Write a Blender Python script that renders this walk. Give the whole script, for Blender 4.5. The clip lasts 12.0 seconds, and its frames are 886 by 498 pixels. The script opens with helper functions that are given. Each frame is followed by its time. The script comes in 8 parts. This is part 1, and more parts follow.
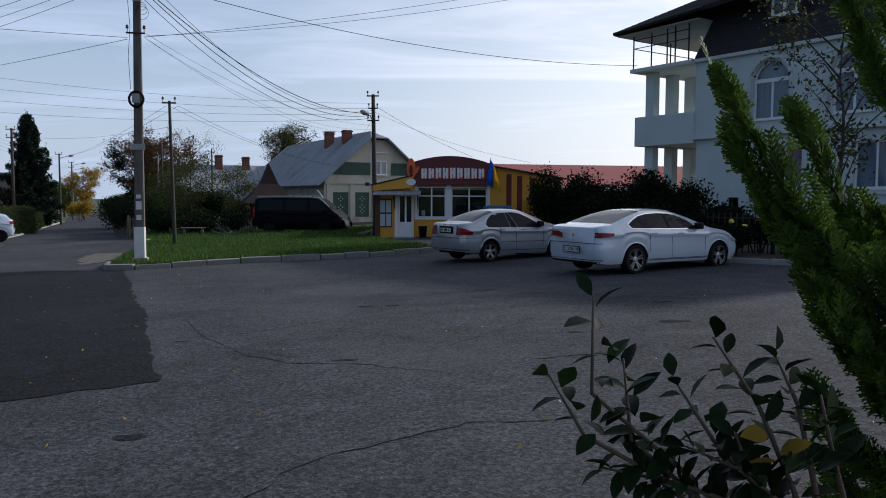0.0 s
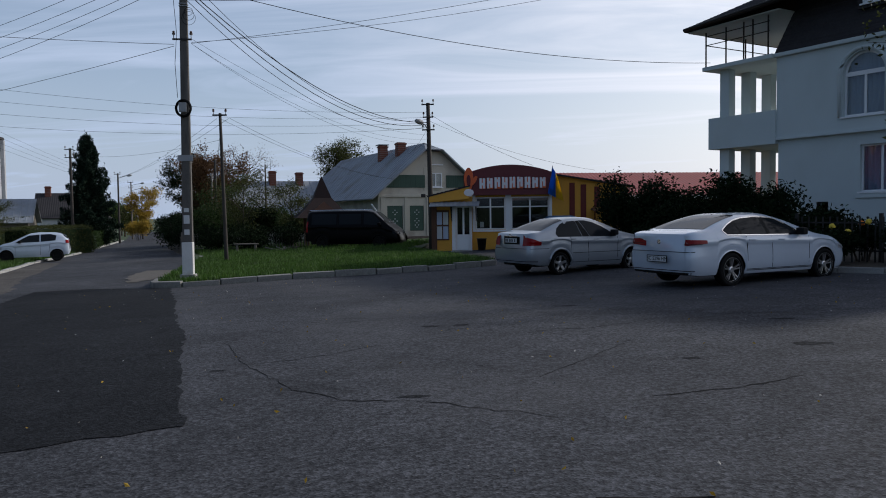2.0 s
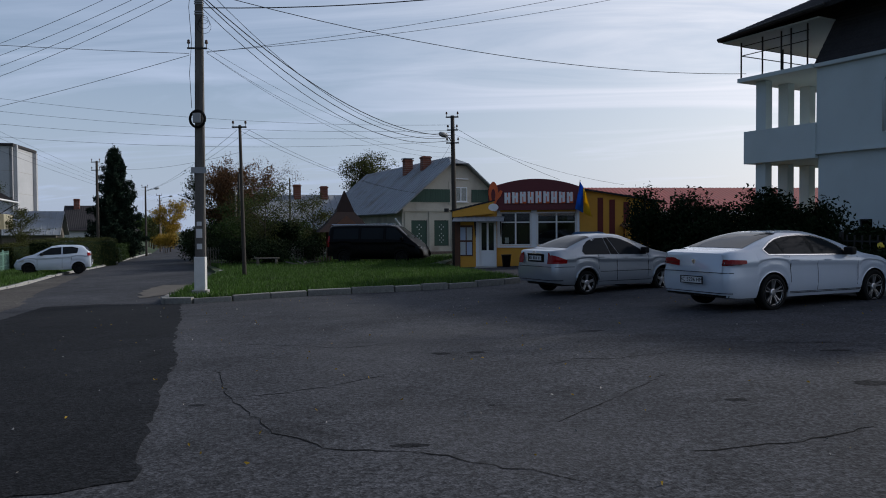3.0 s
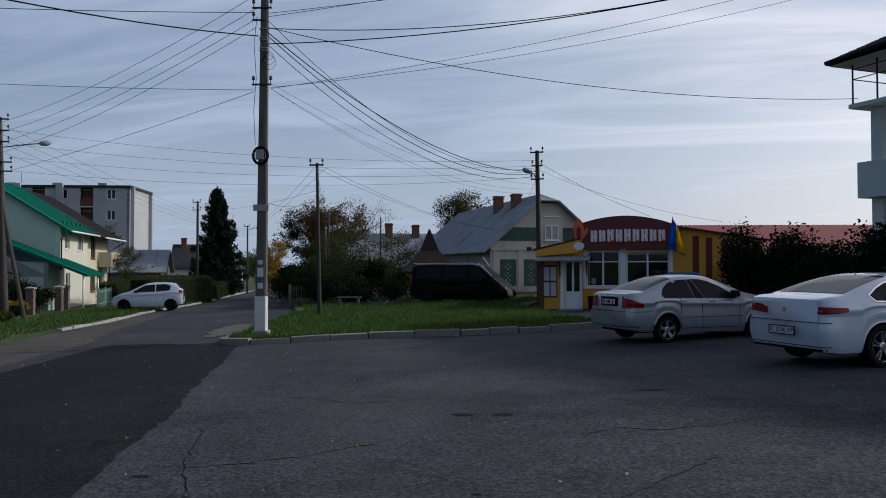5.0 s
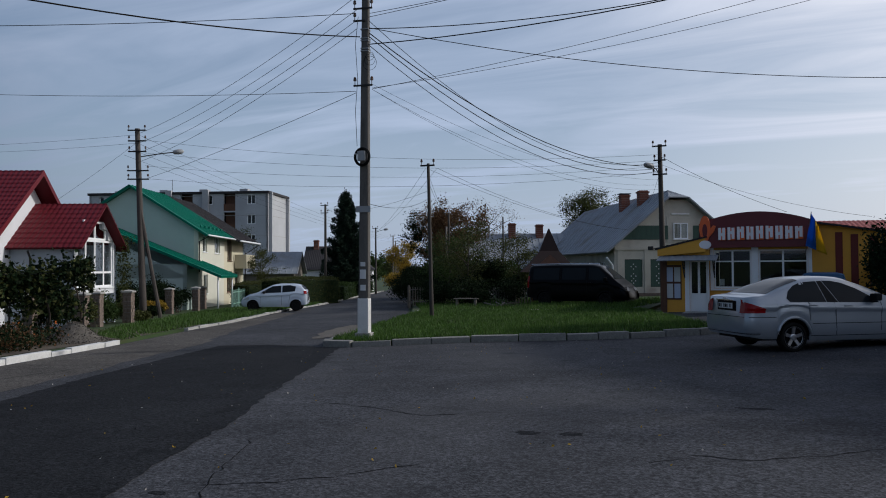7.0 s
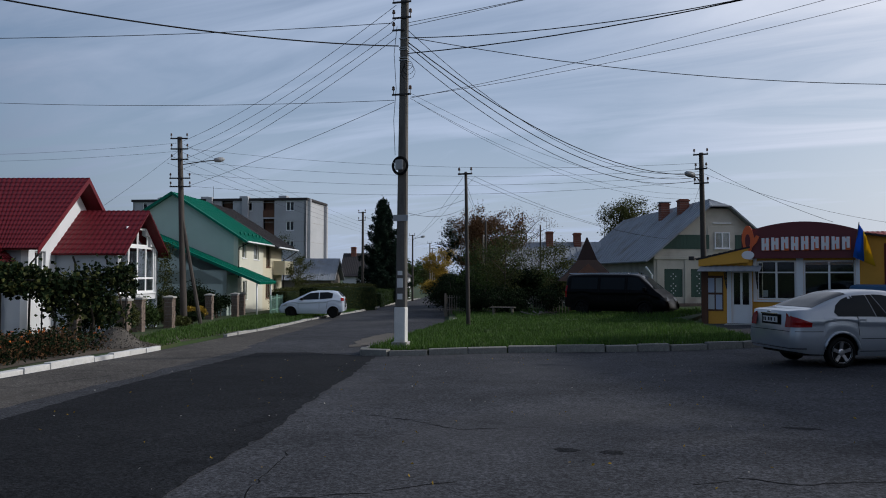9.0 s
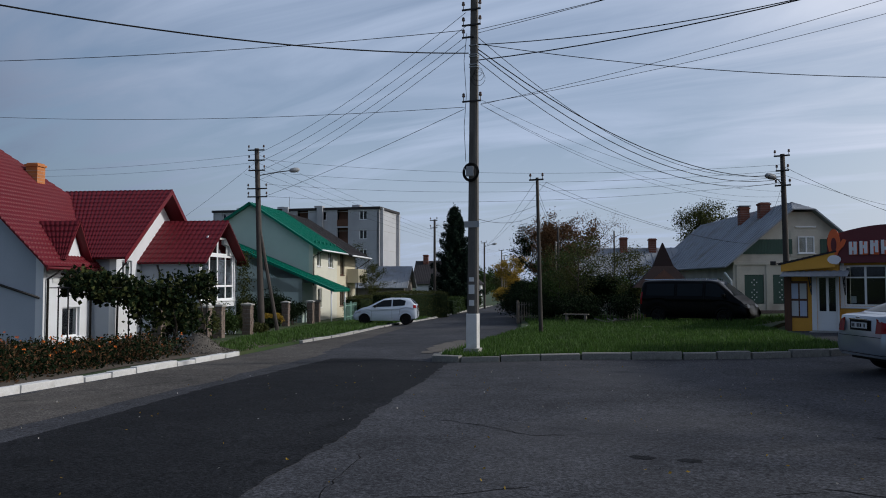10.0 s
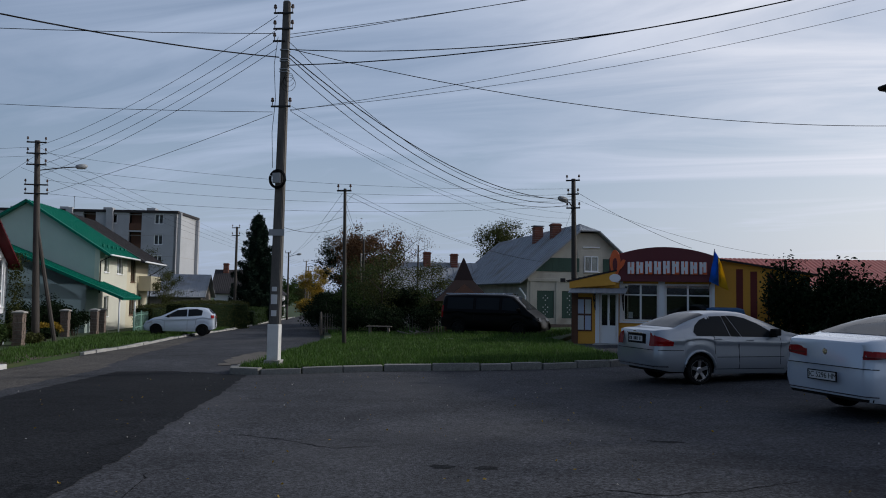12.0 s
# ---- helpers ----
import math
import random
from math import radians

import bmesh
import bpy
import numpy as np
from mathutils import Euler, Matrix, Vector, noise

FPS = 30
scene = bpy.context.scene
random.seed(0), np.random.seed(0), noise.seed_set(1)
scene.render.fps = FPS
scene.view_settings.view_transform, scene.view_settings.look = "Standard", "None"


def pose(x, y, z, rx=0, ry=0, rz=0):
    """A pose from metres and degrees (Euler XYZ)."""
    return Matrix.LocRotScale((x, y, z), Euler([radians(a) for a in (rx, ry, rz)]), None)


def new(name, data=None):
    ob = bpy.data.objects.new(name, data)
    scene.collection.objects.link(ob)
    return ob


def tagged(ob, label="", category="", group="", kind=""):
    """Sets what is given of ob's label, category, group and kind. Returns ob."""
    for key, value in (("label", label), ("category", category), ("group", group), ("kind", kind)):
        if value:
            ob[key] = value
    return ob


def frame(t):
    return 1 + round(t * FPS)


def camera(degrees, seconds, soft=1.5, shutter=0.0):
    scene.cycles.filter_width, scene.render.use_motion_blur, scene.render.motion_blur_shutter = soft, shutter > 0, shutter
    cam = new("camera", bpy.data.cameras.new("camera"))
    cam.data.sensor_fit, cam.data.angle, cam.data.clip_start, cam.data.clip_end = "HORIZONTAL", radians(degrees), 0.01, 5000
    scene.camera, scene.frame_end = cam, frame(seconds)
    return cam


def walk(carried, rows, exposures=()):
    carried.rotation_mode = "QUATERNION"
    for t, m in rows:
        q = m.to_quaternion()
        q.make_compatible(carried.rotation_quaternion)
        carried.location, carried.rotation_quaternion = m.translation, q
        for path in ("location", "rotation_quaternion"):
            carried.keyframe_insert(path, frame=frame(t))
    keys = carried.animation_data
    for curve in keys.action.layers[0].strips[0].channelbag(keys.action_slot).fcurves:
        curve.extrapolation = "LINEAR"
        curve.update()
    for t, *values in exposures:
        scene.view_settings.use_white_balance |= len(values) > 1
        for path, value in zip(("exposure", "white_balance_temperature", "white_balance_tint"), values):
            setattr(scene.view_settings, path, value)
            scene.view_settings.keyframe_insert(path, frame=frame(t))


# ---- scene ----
cam = camera(59.7, 12.0, soft=1.0)
PATH = [
    (0, pose(-0.296, -1.036, 1.645, 86.194, -0.225, 0.846)),
    (0.5, pose(-0.417, -0.642, 1.617, 86.332, -0.323, 1.056)),
    (1, pose(-0.472, -0.201, 1.59, 86.429, 0.384, 1.761)),
    (1.5, pose(-0.607, 0.203, 1.489, 86.814, 0.206, 3.678)),
    (2, pose(-0.65, 0.606, 1.471, 87.333, 0.719, 4.703)),
    (2.5, pose(-0.605, 1.062, 1.499, 87.853, 1.032, 5.718)),
    (3, pose(-0.548, 1.567, 1.492, 88.431, 0.345, 6.767)),
    (3.5, pose(-0.348, 1.974, 1.508, 89.565, 0.104, 11.039)),
    (5.3, pose(0.292, 3.261, 1.506, 91.428, 0.163, 14.95)),
    (5.5, pose(0.349, 3.4, 1.511, 91.416, 0.272, 15.488)),
    (6, pose(0.498, 3.689, 1.521, 91.385, 0.82, 18.348)),
    (6.5, pose(0.68, 3.907, 1.527, 91.41, 0.601, 22.844)),
    (7, pose(0.711, 3.974, 1.531, 91.41, 0.33, 24.339)),
    (7.5, pose(0.692, 4.004, 1.539, 91.399, 0.143, 24.975)),
    (7.7, pose(0.692, 4.004, 1.536, 91.483, 0.244, 25.031)),
    (9.3, pose(0.633, 4.042, 1.597, 92.225, -0.188, 28.455)),
    (9.5, pose(0.605, 4.041, 1.557, 92.4, 0.144, 29.986)),
    (10, pose(0.666, 4.056, 1.555, 92.506, 0.095, 32.382)),
    (10.5, pose(0.693, 4.043, 1.558, 92.521, 0.013, 33.19)),
    (11, pose(0.68, 4.014, 1.57, 92.673, -0.197, 32.721)),
    (11.5, pose(0.636, 4.076, 1.552, 93.117, -0.955, 25.078)),
    (12, pose(0.599, 4.15, 1.528, 93.517, -0.987, 17.93)),
]
walk(cam, PATH, [(0, 0.28, 6200, 10), (1.5, 0.15, 6200, 10), (2.5, 0.02, 6200, 10), (5.5, -0.1, 6200, 10), (7.5, -0.05, 6200, 10), (10.5, -0.05, 6200, 10), (12, -0.14, 6200, 10)])

# ---- light ----
SUN_AZ, SUN_EL = 58.0, 30.0          # degrees clockwise from +y, degrees above the horizon


def make_world():
    w = bpy.data.worlds.new("sky")
    scene.world = w
    w.use_nodes = True
    nt = w.node_tree
    nt.nodes.clear()
    nd, ln = nt.nodes.new, nt.links.new
    out, bg = nd("ShaderNodeOutputWorld"), nd("ShaderNodeBackground")
    sky = nd("ShaderNodeTexSky")
    sky.sky_type, sky.sun_disc = "NISHITA", False
    sky.sun_elevation, sky.sun_rotation = radians(SUN_EL), radians(SUN_AZ)
    sky.air_density, sky.dust_density, sky.ozone_density = 1.0, 2.0, 1.5
    tc = nd("ShaderNodeTexCoord")
    sep = nd("ShaderNodeSeparateXYZ")
    ln(tc.outputs["Generated"], sep.inputs[0])
    # project the direction on a high flat layer, so that clouds draw out into streaks near the horizon
    zz = nd("ShaderNodeMath"); zz.operation = "MAXIMUM"; zz.inputs[1].default_value = 0.0
    ln(sep.outputs["Z"], zz.inputs[0])
    za = nd("ShaderNodeMath"); za.operation = "ADD"; za.inputs[1].default_value = 0.12
    ln(zz.outputs[0], za.inputs[0])
    dx = nd("ShaderNodeMath"); dx.operation = "DIVIDE"
    dy = nd("ShaderNodeMath"); dy.operation = "DIVIDE"
    ln(sep.outputs["X"], dx.inputs[0]); ln(za.outputs[0], dx.inputs[1])
    ln(sep.outputs["Y"], dy.inputs[0]); ln(za.outputs[0], dy.inputs[1])
    comb = nd("ShaderNodeCombineXYZ")
    ln(dx.outputs[0], comb.inputs[0]); ln(dy.outputs[0], comb.inputs[1])
    mp = nd("ShaderNodeMapping")
    mp.inputs["Rotation"].default_value[2] = radians(25)
    mp.inputs["Scale"].default_value = (0.45, 1.5, 1.0)
    ln(comb.outputs[0], mp.inputs[0])
    n1 = nd("ShaderNodeTexNoise")
    n1.inputs["Scale"].default_value, n1.inputs["Detail"].default_value, n1.inputs["Roughness"].default_value = 1.3, 7, 0.55
    n1.inputs["Distortion"].default_value = 0.9
    ln(mp.outputs[0], n1.inputs["Vector"])
    ramp = nd("ShaderNodeValToRGB")
    ramp.color_ramp.elements[0].position, ramp.color_ramp.elements[1].position = 0.36, 0.66
    ramp.color_ramp.elements[0].color, ramp.color_ramp.elements[1].color = (0.3, 0.3, 0.3, 1), (1, 1, 1, 1)
    ln(n1.outputs["Fac"], ramp.inputs[0])
    hz = nd("ShaderNodeMapRange")        # haze near the horizon
    hz.inputs["From Min"].default_value, hz.inputs["From Max"].default_value = 0.0, 0.35
    hz.inputs["To Min"].default_value, hz.inputs["To Max"].default_value = 0.85, 0.0
    ln(sep.outputs["Z"], hz.inputs["Value"])
    thin = nd("ShaderNodeMapRange"); thin.interpolation_type = "SMOOTHSTEP"      # the veil thins out overhead
    for key, value in (("From Min", 0.4), ("From Max", 0.8), ("To Min", 1.0), ("To Max", 0.2)):
        thin.inputs[key].default_value = value
    ln(sep.outputs["Z"], thin.inputs["Value"])
    tm = nd("ShaderNodeMath"); tm.operation = "MULTIPLY"
    ln(ramp.outputs[0], tm.inputs[0]); ln(thin.outputs[0], tm.inputs[1])
    mx = nd("ShaderNodeMath"); mx.operation = "MAXIMUM"
    ln(tm.outputs[0], mx.inputs[0]); ln(hz.outputs[0], mx.inputs[1])
    # cloud light: brighter towards the sun
    sd = (math.sin(radians(SUN_AZ)) * math.cos(radians(SUN_EL)), math.cos(radians(SUN_AZ)) * math.cos(radians(SUN_EL)), math.sin(radians(SUN_EL)))
    dot = nd("ShaderNodeVectorMath"); dot.operation = "DOT_PRODUCT"; dot.inputs[1].default_value = sd
    ln(tc.outputs["Generated"], dot.inputs[0])
    gl = nd("ShaderNodeMapRange"); gl.interpolation_type = "SMOOTHSTEP"
    gl.inputs["From Min"].default_value, gl.inputs["From Max"].default_value = 0.25, 1.0
    gl.inputs["To Min"].default_value, gl.inputs["To Max"].default_value = 0.0, 1.0
    ln(dot.outputs["Value"], gl.inputs["Value"])
    far = nd("ShaderNodeMapRange"); far.interpolation_type = "SMOOTHSTEP"      # the half of the sky away from the sun
    far.inputs["From Min"].default_value, far.inputs["From Max"].default_value = -0.55, 0.03
    ln(dot.outputs["Value"], far.inputs["Value"])
    c0 = nd("ShaderNodeMix"); c0.data_type = "RGBA"
    c0.inputs[6].default_value, c0.inputs[7].default_value = (0.9, 1.25, 2.0, 1), (4.6, 5.4, 6.9, 1)
    ln(far.outputs[0], c0.inputs[0])
    cl = nd("ShaderNodeMix"); cl.data_type = "RGBA"
    cl.inputs[7].default_value = (11.5, 11.0, 11.0, 1)
    ln(c0.outputs[2], cl.inputs[6])
    ln(gl.outputs[0], cl.inputs[0])
    mix = nd("ShaderNodeMix"); mix.data_type = "RGBA"
    ln(mx.outputs[0], mix.inputs[0]); ln(sky.outputs[0], mix.inputs[6]); ln(cl.outputs[2], mix.inputs[7])
    bg.inputs["Strength"].default_value = 0.1
    ln(mix.outputs[2], bg.inputs["Color"]); ln(bg.outputs[0], out.inputs["Surface"])


make_world()
sun = new("sun", bpy.data.lights.new("sun", "SUN"))
sun.data.energy, sun.data.angle, sun.data.color = 2.4, radians(2.5), (1.0, 0.955, 0.88)
sun.rotation_euler = (radians(90 - SUN_EL), 0, radians(180 - SUN_AZ))

# ---- materials ----


def mat(name, col, rough=0.7, metal=0.0, var=0.18, scale=1.5, fine=40.0, bump=0.15, stretch=(1, 1, 1), spec=0.4, stain=None, island=0.0, trans=0.0, rvar=0.08):
    """A painted, plastered, mineral or leafy surface with variation at two scales and a fine relief."""
    m = bpy.data.materials.new(name)
    m.use_nodes = True
    nt = m.node_tree
    nd, ln = nt.nodes.new, nt.links.new
    b = nt.nodes["Principled BSDF"]
    b.inputs["Metallic"].default_value, b.inputs["Specular IOR Level"].default_value = metal, spec
    tc, mp = nd("ShaderNodeTexCoord"), nd("ShaderNodeMapping")
    mp.inputs["Scale"].default_value = stretch
    ln(tc.outputs["Object"], mp.inputs[0])
    big, small = nd("ShaderNodeTexNoise"), nd("ShaderNodeTexNoise")
    big.inputs["Scale"].default_value, big.inputs["Detail"].default_value = scale, 5
    small.inputs["Scale"].default_value, small.inputs["Detail"].default_value = fine, 3
    ln(mp.outputs[0], big.inputs["Vector"]); ln(mp.outputs[0], small.inputs["Vector"])
    add = nd("ShaderNodeMath"); add.operation = "ADD"
    ln(big.outputs["Fac"], add.inputs[0]); ln(small.outputs["Fac"], add.inputs[1])
    rg = nd("ShaderNodeMapRange")
    rg.inputs["From Min"].default_value, rg.inputs["From Max"].default_value = 0.6, 1.4
    rg.inputs["To Min"].default_value, rg.inputs["To Max"].default_value = 1 - var, 1 + var
    ln(add.outputs[0], rg.inputs["Value"])
    val = rg.outputs[0]
    if island:
        geo = nd("ShaderNodeNewGeometry")
        r2 = nd("ShaderNodeMapRange")
        r2.inputs["To Min"].default_value, r2.inputs["To Max"].default_value = 1 - island, 1 + island
        ln(geo.outputs["Random Per Island"], r2.inputs["Value"])
        mu = nd("ShaderNodeMath"); mu.operation = "MULTIPLY"
        ln(val, mu.inputs[0]); ln(r2.outputs[0], mu.inputs[1])
        val = mu.outputs[0]
    sc = nd("ShaderNodeVectorMath"); sc.operation = "SCALE"
    sc.inputs[0].default_value = col
    ln(val, sc.inputs["Scale"])
    colour = sc.outputs[0]
    if stain:
        mx = nd("ShaderNodeMix"); mx.data_type = "RGBA"
        st = nd("ShaderNodeTexNoise"); st.inputs["Scale"].default_value, st.inputs["Detail"].default_value = scale * 0.6, 8
        ln(mp.outputs[0], st.inputs["Vector"])
        sr = nd("ShaderNodeMapRange")
        sr.inputs["From Min"].default_value, sr.inputs["From Max"].default_value = 0.52, 0.72
        ln(st.outputs["Fac"], sr.inputs["Value"])
        ln(sr.outputs[0], mx.inputs[0]); ln(colour, mx.inputs[6])
        mx.inputs[7].default_value = (*stain, 1)
        colour = mx.outputs[2]
    ln(colour, b.inputs["Base Color"])
    rr = nd("ShaderNodeMapRange")
    rr.inputs["To Min"].default_value, rr.inputs["To Max"].default_value = max(0.02, rough - rvar), min(1, rough + rvar)
    ln(big.outputs["Fac"], rr.inputs["Value"]); ln(rr.outputs[0], b.inputs["Roughness"])
    if bump:
        bp = nd("ShaderNodeBump")
        bp.inputs["Strength"].default_value, bp.inputs["Distance"].default_value = bump, 0.01
        ln(small.outputs["Fac"], bp.inputs["Height"]); ln(bp.outputs[0], b.inputs["Normal"])
    if trans:      # leaves let some light through
        tr, ms = nd("ShaderNodeBsdfTranslucent"), nd("ShaderNodeMixShader")
        ln(colour, tr.inputs["Color"])
        ms.inputs[0].default_value = trans
        outn = nt.nodes["Material Output"]
        ln(b.outputs[0], ms.inputs[1]); ln(tr.outputs[0], ms.inputs[2]); ln(ms.outputs[0], outn.inputs["Surface"])
    return m


def asphalt_mat(name, col, crack=1.0, pale=(0.11, 0.105, 0.1), spec=0.12):
    m = bpy.data.materials.new(name)
    m.use_nodes = True
    nt = m.node_tree
    nd, ln = nt.nodes.new, nt.links.new
    b = nt.nodes["Principled BSDF"]
    tc = nd("ShaderNodeTexCoord")

    def noise_at(scale, detail, dist=0.0):
        n = nd("ShaderNodeTexNoise")
        n.inputs["Scale"].default_value, n.inputs["Detail"].default_value, n.inputs["Distortion"].default_value = scale, detail, dist
        ln(tc.outputs["Object"], n.inputs["Vector"])
        return n

    def rng(sock, a, c, d, e):
        r = nd("ShaderNodeMapRange")
        for k, v in zip(("From Min", "From Max", "To Min", "To Max"), (a, c, d, e)):
            r.inputs[k].default_value = v
        ln(sock, r.inputs["Value"])
        return r.outputs[0]

    def mul(a, c):
        q = nd("ShaderNodeMath"); q.operation = "MULTIPLY"
        ln(a, q.inputs[0]); ln(c, q.inputs[1])
        return q.outputs[0]

    big, mid, grit = noise_at(0.28, 6, 0.5), noise_at(2.2, 6), noise_at(22, 5)
    vor = nd("ShaderNodeTexVoronoi"); vor.inputs["Scale"].default_value = 60
    ln(tc.outputs["Object"], vor.inputs["Vector"])
    val = mul(rng(big.outputs["Fac"], 0.3, 0.7, 0.72, 1.28), rng(mid.outputs["Fac"], 0.3, 0.7, 0.82, 1.18))
    val = mul(mul(val, rng(vor.outputs["Color"], 0, 1, 0.42, 1.65)), rng(grit.outputs["Fac"], 0.32, 0.68, 0.5, 1.55))
    sc = nd("ShaderNodeVectorMath"); sc.operation = "SCALE"; sc.inputs[0].default_value = col
    ln(val, sc.inputs["Scale"])
    # paler, worn stretches
    mx = nd("ShaderNodeMix"); mx.data_type = "RGBA"; mx.inputs[7].default_value = (*pale, 1)
    worn = noise_at(0.16, 7, 1.0)
    ln(rng(worn.outputs["Fac"], 0.5, 0.75, 0.0, 0.55), mx.inputs[0]); ln(sc.outputs[0], mx.inputs[6])
    colour = mx.outputs[2]
    # oil and damp spots
    spots = noise_at(0.9, 3, 0.3)
    m2 = nd("ShaderNodeMix"); m2.data_type = "RGBA"; m2.inputs[7].default_value = (col[0] * 0.45, col[1] * 0.45, col[2] * 0.45, 1)
    ln(rng(spots.outputs["Fac"], 0.64, 0.76, 0.0, 0.7), m2.inputs[0]); ln(colour, m2.inputs[6])
    colour = m2.outputs[2]
    # cracks: the borders of large wobbly cells
    wob = noise_at(0.7, 6)
    va = nd("ShaderNodeVectorMath"); va.operation = "MULTIPLY_ADD"
    va.inputs[1].default_value = (1.5, 1.5, 0)
    ln(wob.outputs["Color"], va.inputs[0]); ln(tc.outputs["Object"], va.inputs[2])
    v2 = nd("ShaderNodeTexVoronoi"); v2.feature = "DISTANCE_TO_EDGE"; v2.inputs["Scale"].default_value = 0.2
    ln(va.outputs[0], v2.inputs["Vector"])
    m3 = nd("ShaderNodeMix"); m3.data_type = "RGBA"; m3.inputs[7].default_value = (0.012, 0.012, 0.012, 1)
    gap = noise_at(0.5, 2)
    ln(mul(rng(v2.outputs["Distance"], 0.001, 0.004, 0.9 * crack, 0.0), rng(gap.outputs["Fac"], 0.45, 0.55, 0.0, 1.0)), m3.inputs[0])
    ln(colour, m3.inputs[6])
    ln(m3.outputs[2], b.inputs["Base Color"])
    b.inputs["Roughness"].default_value, b.inputs["Specular IOR Level"].default_value = 0.88, spec
    bp = nd("ShaderNodeBump"); bp.inputs["Strength"].default_value, bp.inputs["Distance"].default_value = 0.5, 0.006
    ln(vor.outputs["Distance"], bp.inputs["Height"]); ln(bp.outputs[0], b.inputs["Normal"])
    return m


def simple(name, col, rough, metal=0.0, coat=0.0, spec=0.5):
    m = mat(name, col, rough, metal, var=0.04, scale=2.0, fine=120, bump=0.0, spec=spec, rvar=0.012)
    m.node_tree.nodes["Principled BSDF"].inputs["Coat Weight"].default_value = coat
    m.node_tree.nodes["Principled BSDF"].inputs["Coat Roughness"].default_value = 0.05
    return m


def glass_mat(name, tint=(0.75, 0.8, 0.82)):
    m = bpy.data.materials.new(name)
    m.use_nodes = True
    b = m.node_tree.nodes["Principled BSDF"]
    b.inputs["Base Color"].default_value = (*tint, 1)
    b.inputs["Roughness"].default_value, b.inputs["Transmission Weight"].default_value, b.inputs["IOR"].default_value = 0.02, 1.0, 1.45
    return m


ASPHALT = asphalt_mat("old_asphalt", (0.046, 0.047, 0.0525), 0.35, (0.082, 0.08, 0.082))
FRESH = asphalt_mat("fresh_asphalt", (0.0155, 0.0162, 0.0182), 0.1, (0.025, 0.025, 0.026), 0.07)
DUSTY = asphalt_mat("dusty_asphalt", (0.085, 0.077, 0.069), 0.6, (0.135, 0.12, 0.102))
SOIL = mat("soil", (0.09, 0.07, 0.05), 0.95, var=0.35, scale=0.8, fine=25, bump=0.6)
TURF = mat("turf", (0.03, 0.055, 0.014), 0.95, var=0.35, scale=0.5, fine=30, bump=0.6, stain=(0.07, 0.065, 0.03))
GRIT = mat("grit", (0.1, 0.088, 0.075), 0.95, var=0.35, scale=3, fine=60, bump=0.7)
GRASS = mat("grass_blade", (0.053, 0.108, 0.016), 0.7, var=0.3, scale=0.6, fine=6, bump=0, island=0.4, trans=0.35)
CONCRETE = mat("concrete", (0.33, 0.32, 0.3), 0.9, var=0.3, scale=2.5, fine=60, bump=0.4, stain=(0.15, 0.14, 0.12))
OLD_KERB = mat("mossy_kerb_concrete", (0.2, 0.195, 0.178), 0.92, var=0.4, scale=3.5, fine=45, bump=0.7, stain=(0.075, 0.08, 0.055))
PALE_KERB = mat("worn_pale_kerb", (0.36, 0.35, 0.33), 0.9, var=0.3, scale=3, fine=40, bump=0.5, stain=(0.17, 0.16, 0.13))
LIMEWASH = mat("limewash", (0.58, 0.575, 0.56), 0.85, var=0.15, scale=3, fine=40, bump=0.3, stain=(0.4, 0.38, 0.33))
TIMBER = mat("pole_timber", (0.05, 0.043, 0.037), 0.85, var=0.35, scale=3, fine=30, bump=0.5, stretch=(6, 6, 0.6))
IRON = mat("dark_iron", (0.035, 0.033, 0.032), 0.55, 0.5, var=0.25, scale=4)
BLACK = simple("black_rubber", (0.008, 0.008, 0.008), 0.75, spec=0.12)
PORCELAIN = simple("porcelain", (0.1, 0.06, 0.045), 0.25)
GREYBOX = simple("grey_box", (0.27, 0.28, 0.29), 0.6)
PAPER = simple("paper", (0.55, 0.56, 0.56), 0.8)
RENDER_WHITE = mat("white_plaster", (0.64, 0.655, 0.68), 0.9, var=0.07, scale=0.7, fine=50, bump=0.25, stain=(0.56, 0.56, 0.56))
# side-wall plaster: the shade away from the sun is put into its blue-grey
RENDER_SHADED = mat("shaded_plaster", (0.36, 0.4, 0.46), 0.9, var=0.1, scale=0.7, fine=50, bump=0.25)
RENDER_MINT = mat("mint_plaster", (0.42, 0.5, 0.46), 0.9, var=0.1, scale=0.7, fine=50, bump=0.25)
RENDER_CREAM = mat("cream_plaster", (0.58, 0.53, 0.39), 0.9, var=0.1, scale=0.7, fine=50, bump=0.25)
RENDER_IVORY = mat("ivory_plaster", (0.58, 0.57, 0.48), 0.9, var=0.09, scale=0.7, fine=50, bump=0.25)
RENDER_PALE = mat("pale_plaster", (0.56, 0.62, 0.62), 0.9, var=0.06, scale=0.6, fine=60, bump=0.2, stain=(0.5, 0.55, 0.54))
RENDER_OLD = mat("old_plaster", (0.5, 0.47, 0.4), 0.9, var=0.16, scale=1.2, fine=40, bump=0.3, stain=(0.36, 0.32, 0.27))
RENDER_YELLOW = mat("yellow_plaster", (0.66, 0.33, 0.05), 0.85, var=0.12, scale=1.0, fine=50, bump=0.2)
RENDER_MAROON = mat("maroon_paint", (0.14, 0.025, 0.02), 0.75, var=0.15, scale=1.5)
GREEN_BOARD = mat("green_board", (0.045, 0.085, 0.065), 0.75, var=0.2, scale=1.0, fine=20, stretch=(8, 8, 1))
ROOF_RED = mat("red_metal_tile", (0.12, 0.012, 0.018), 0.5, 0.0, spec=0.18, var=0.14, scale=1.2, fine=20, bump=0.05)
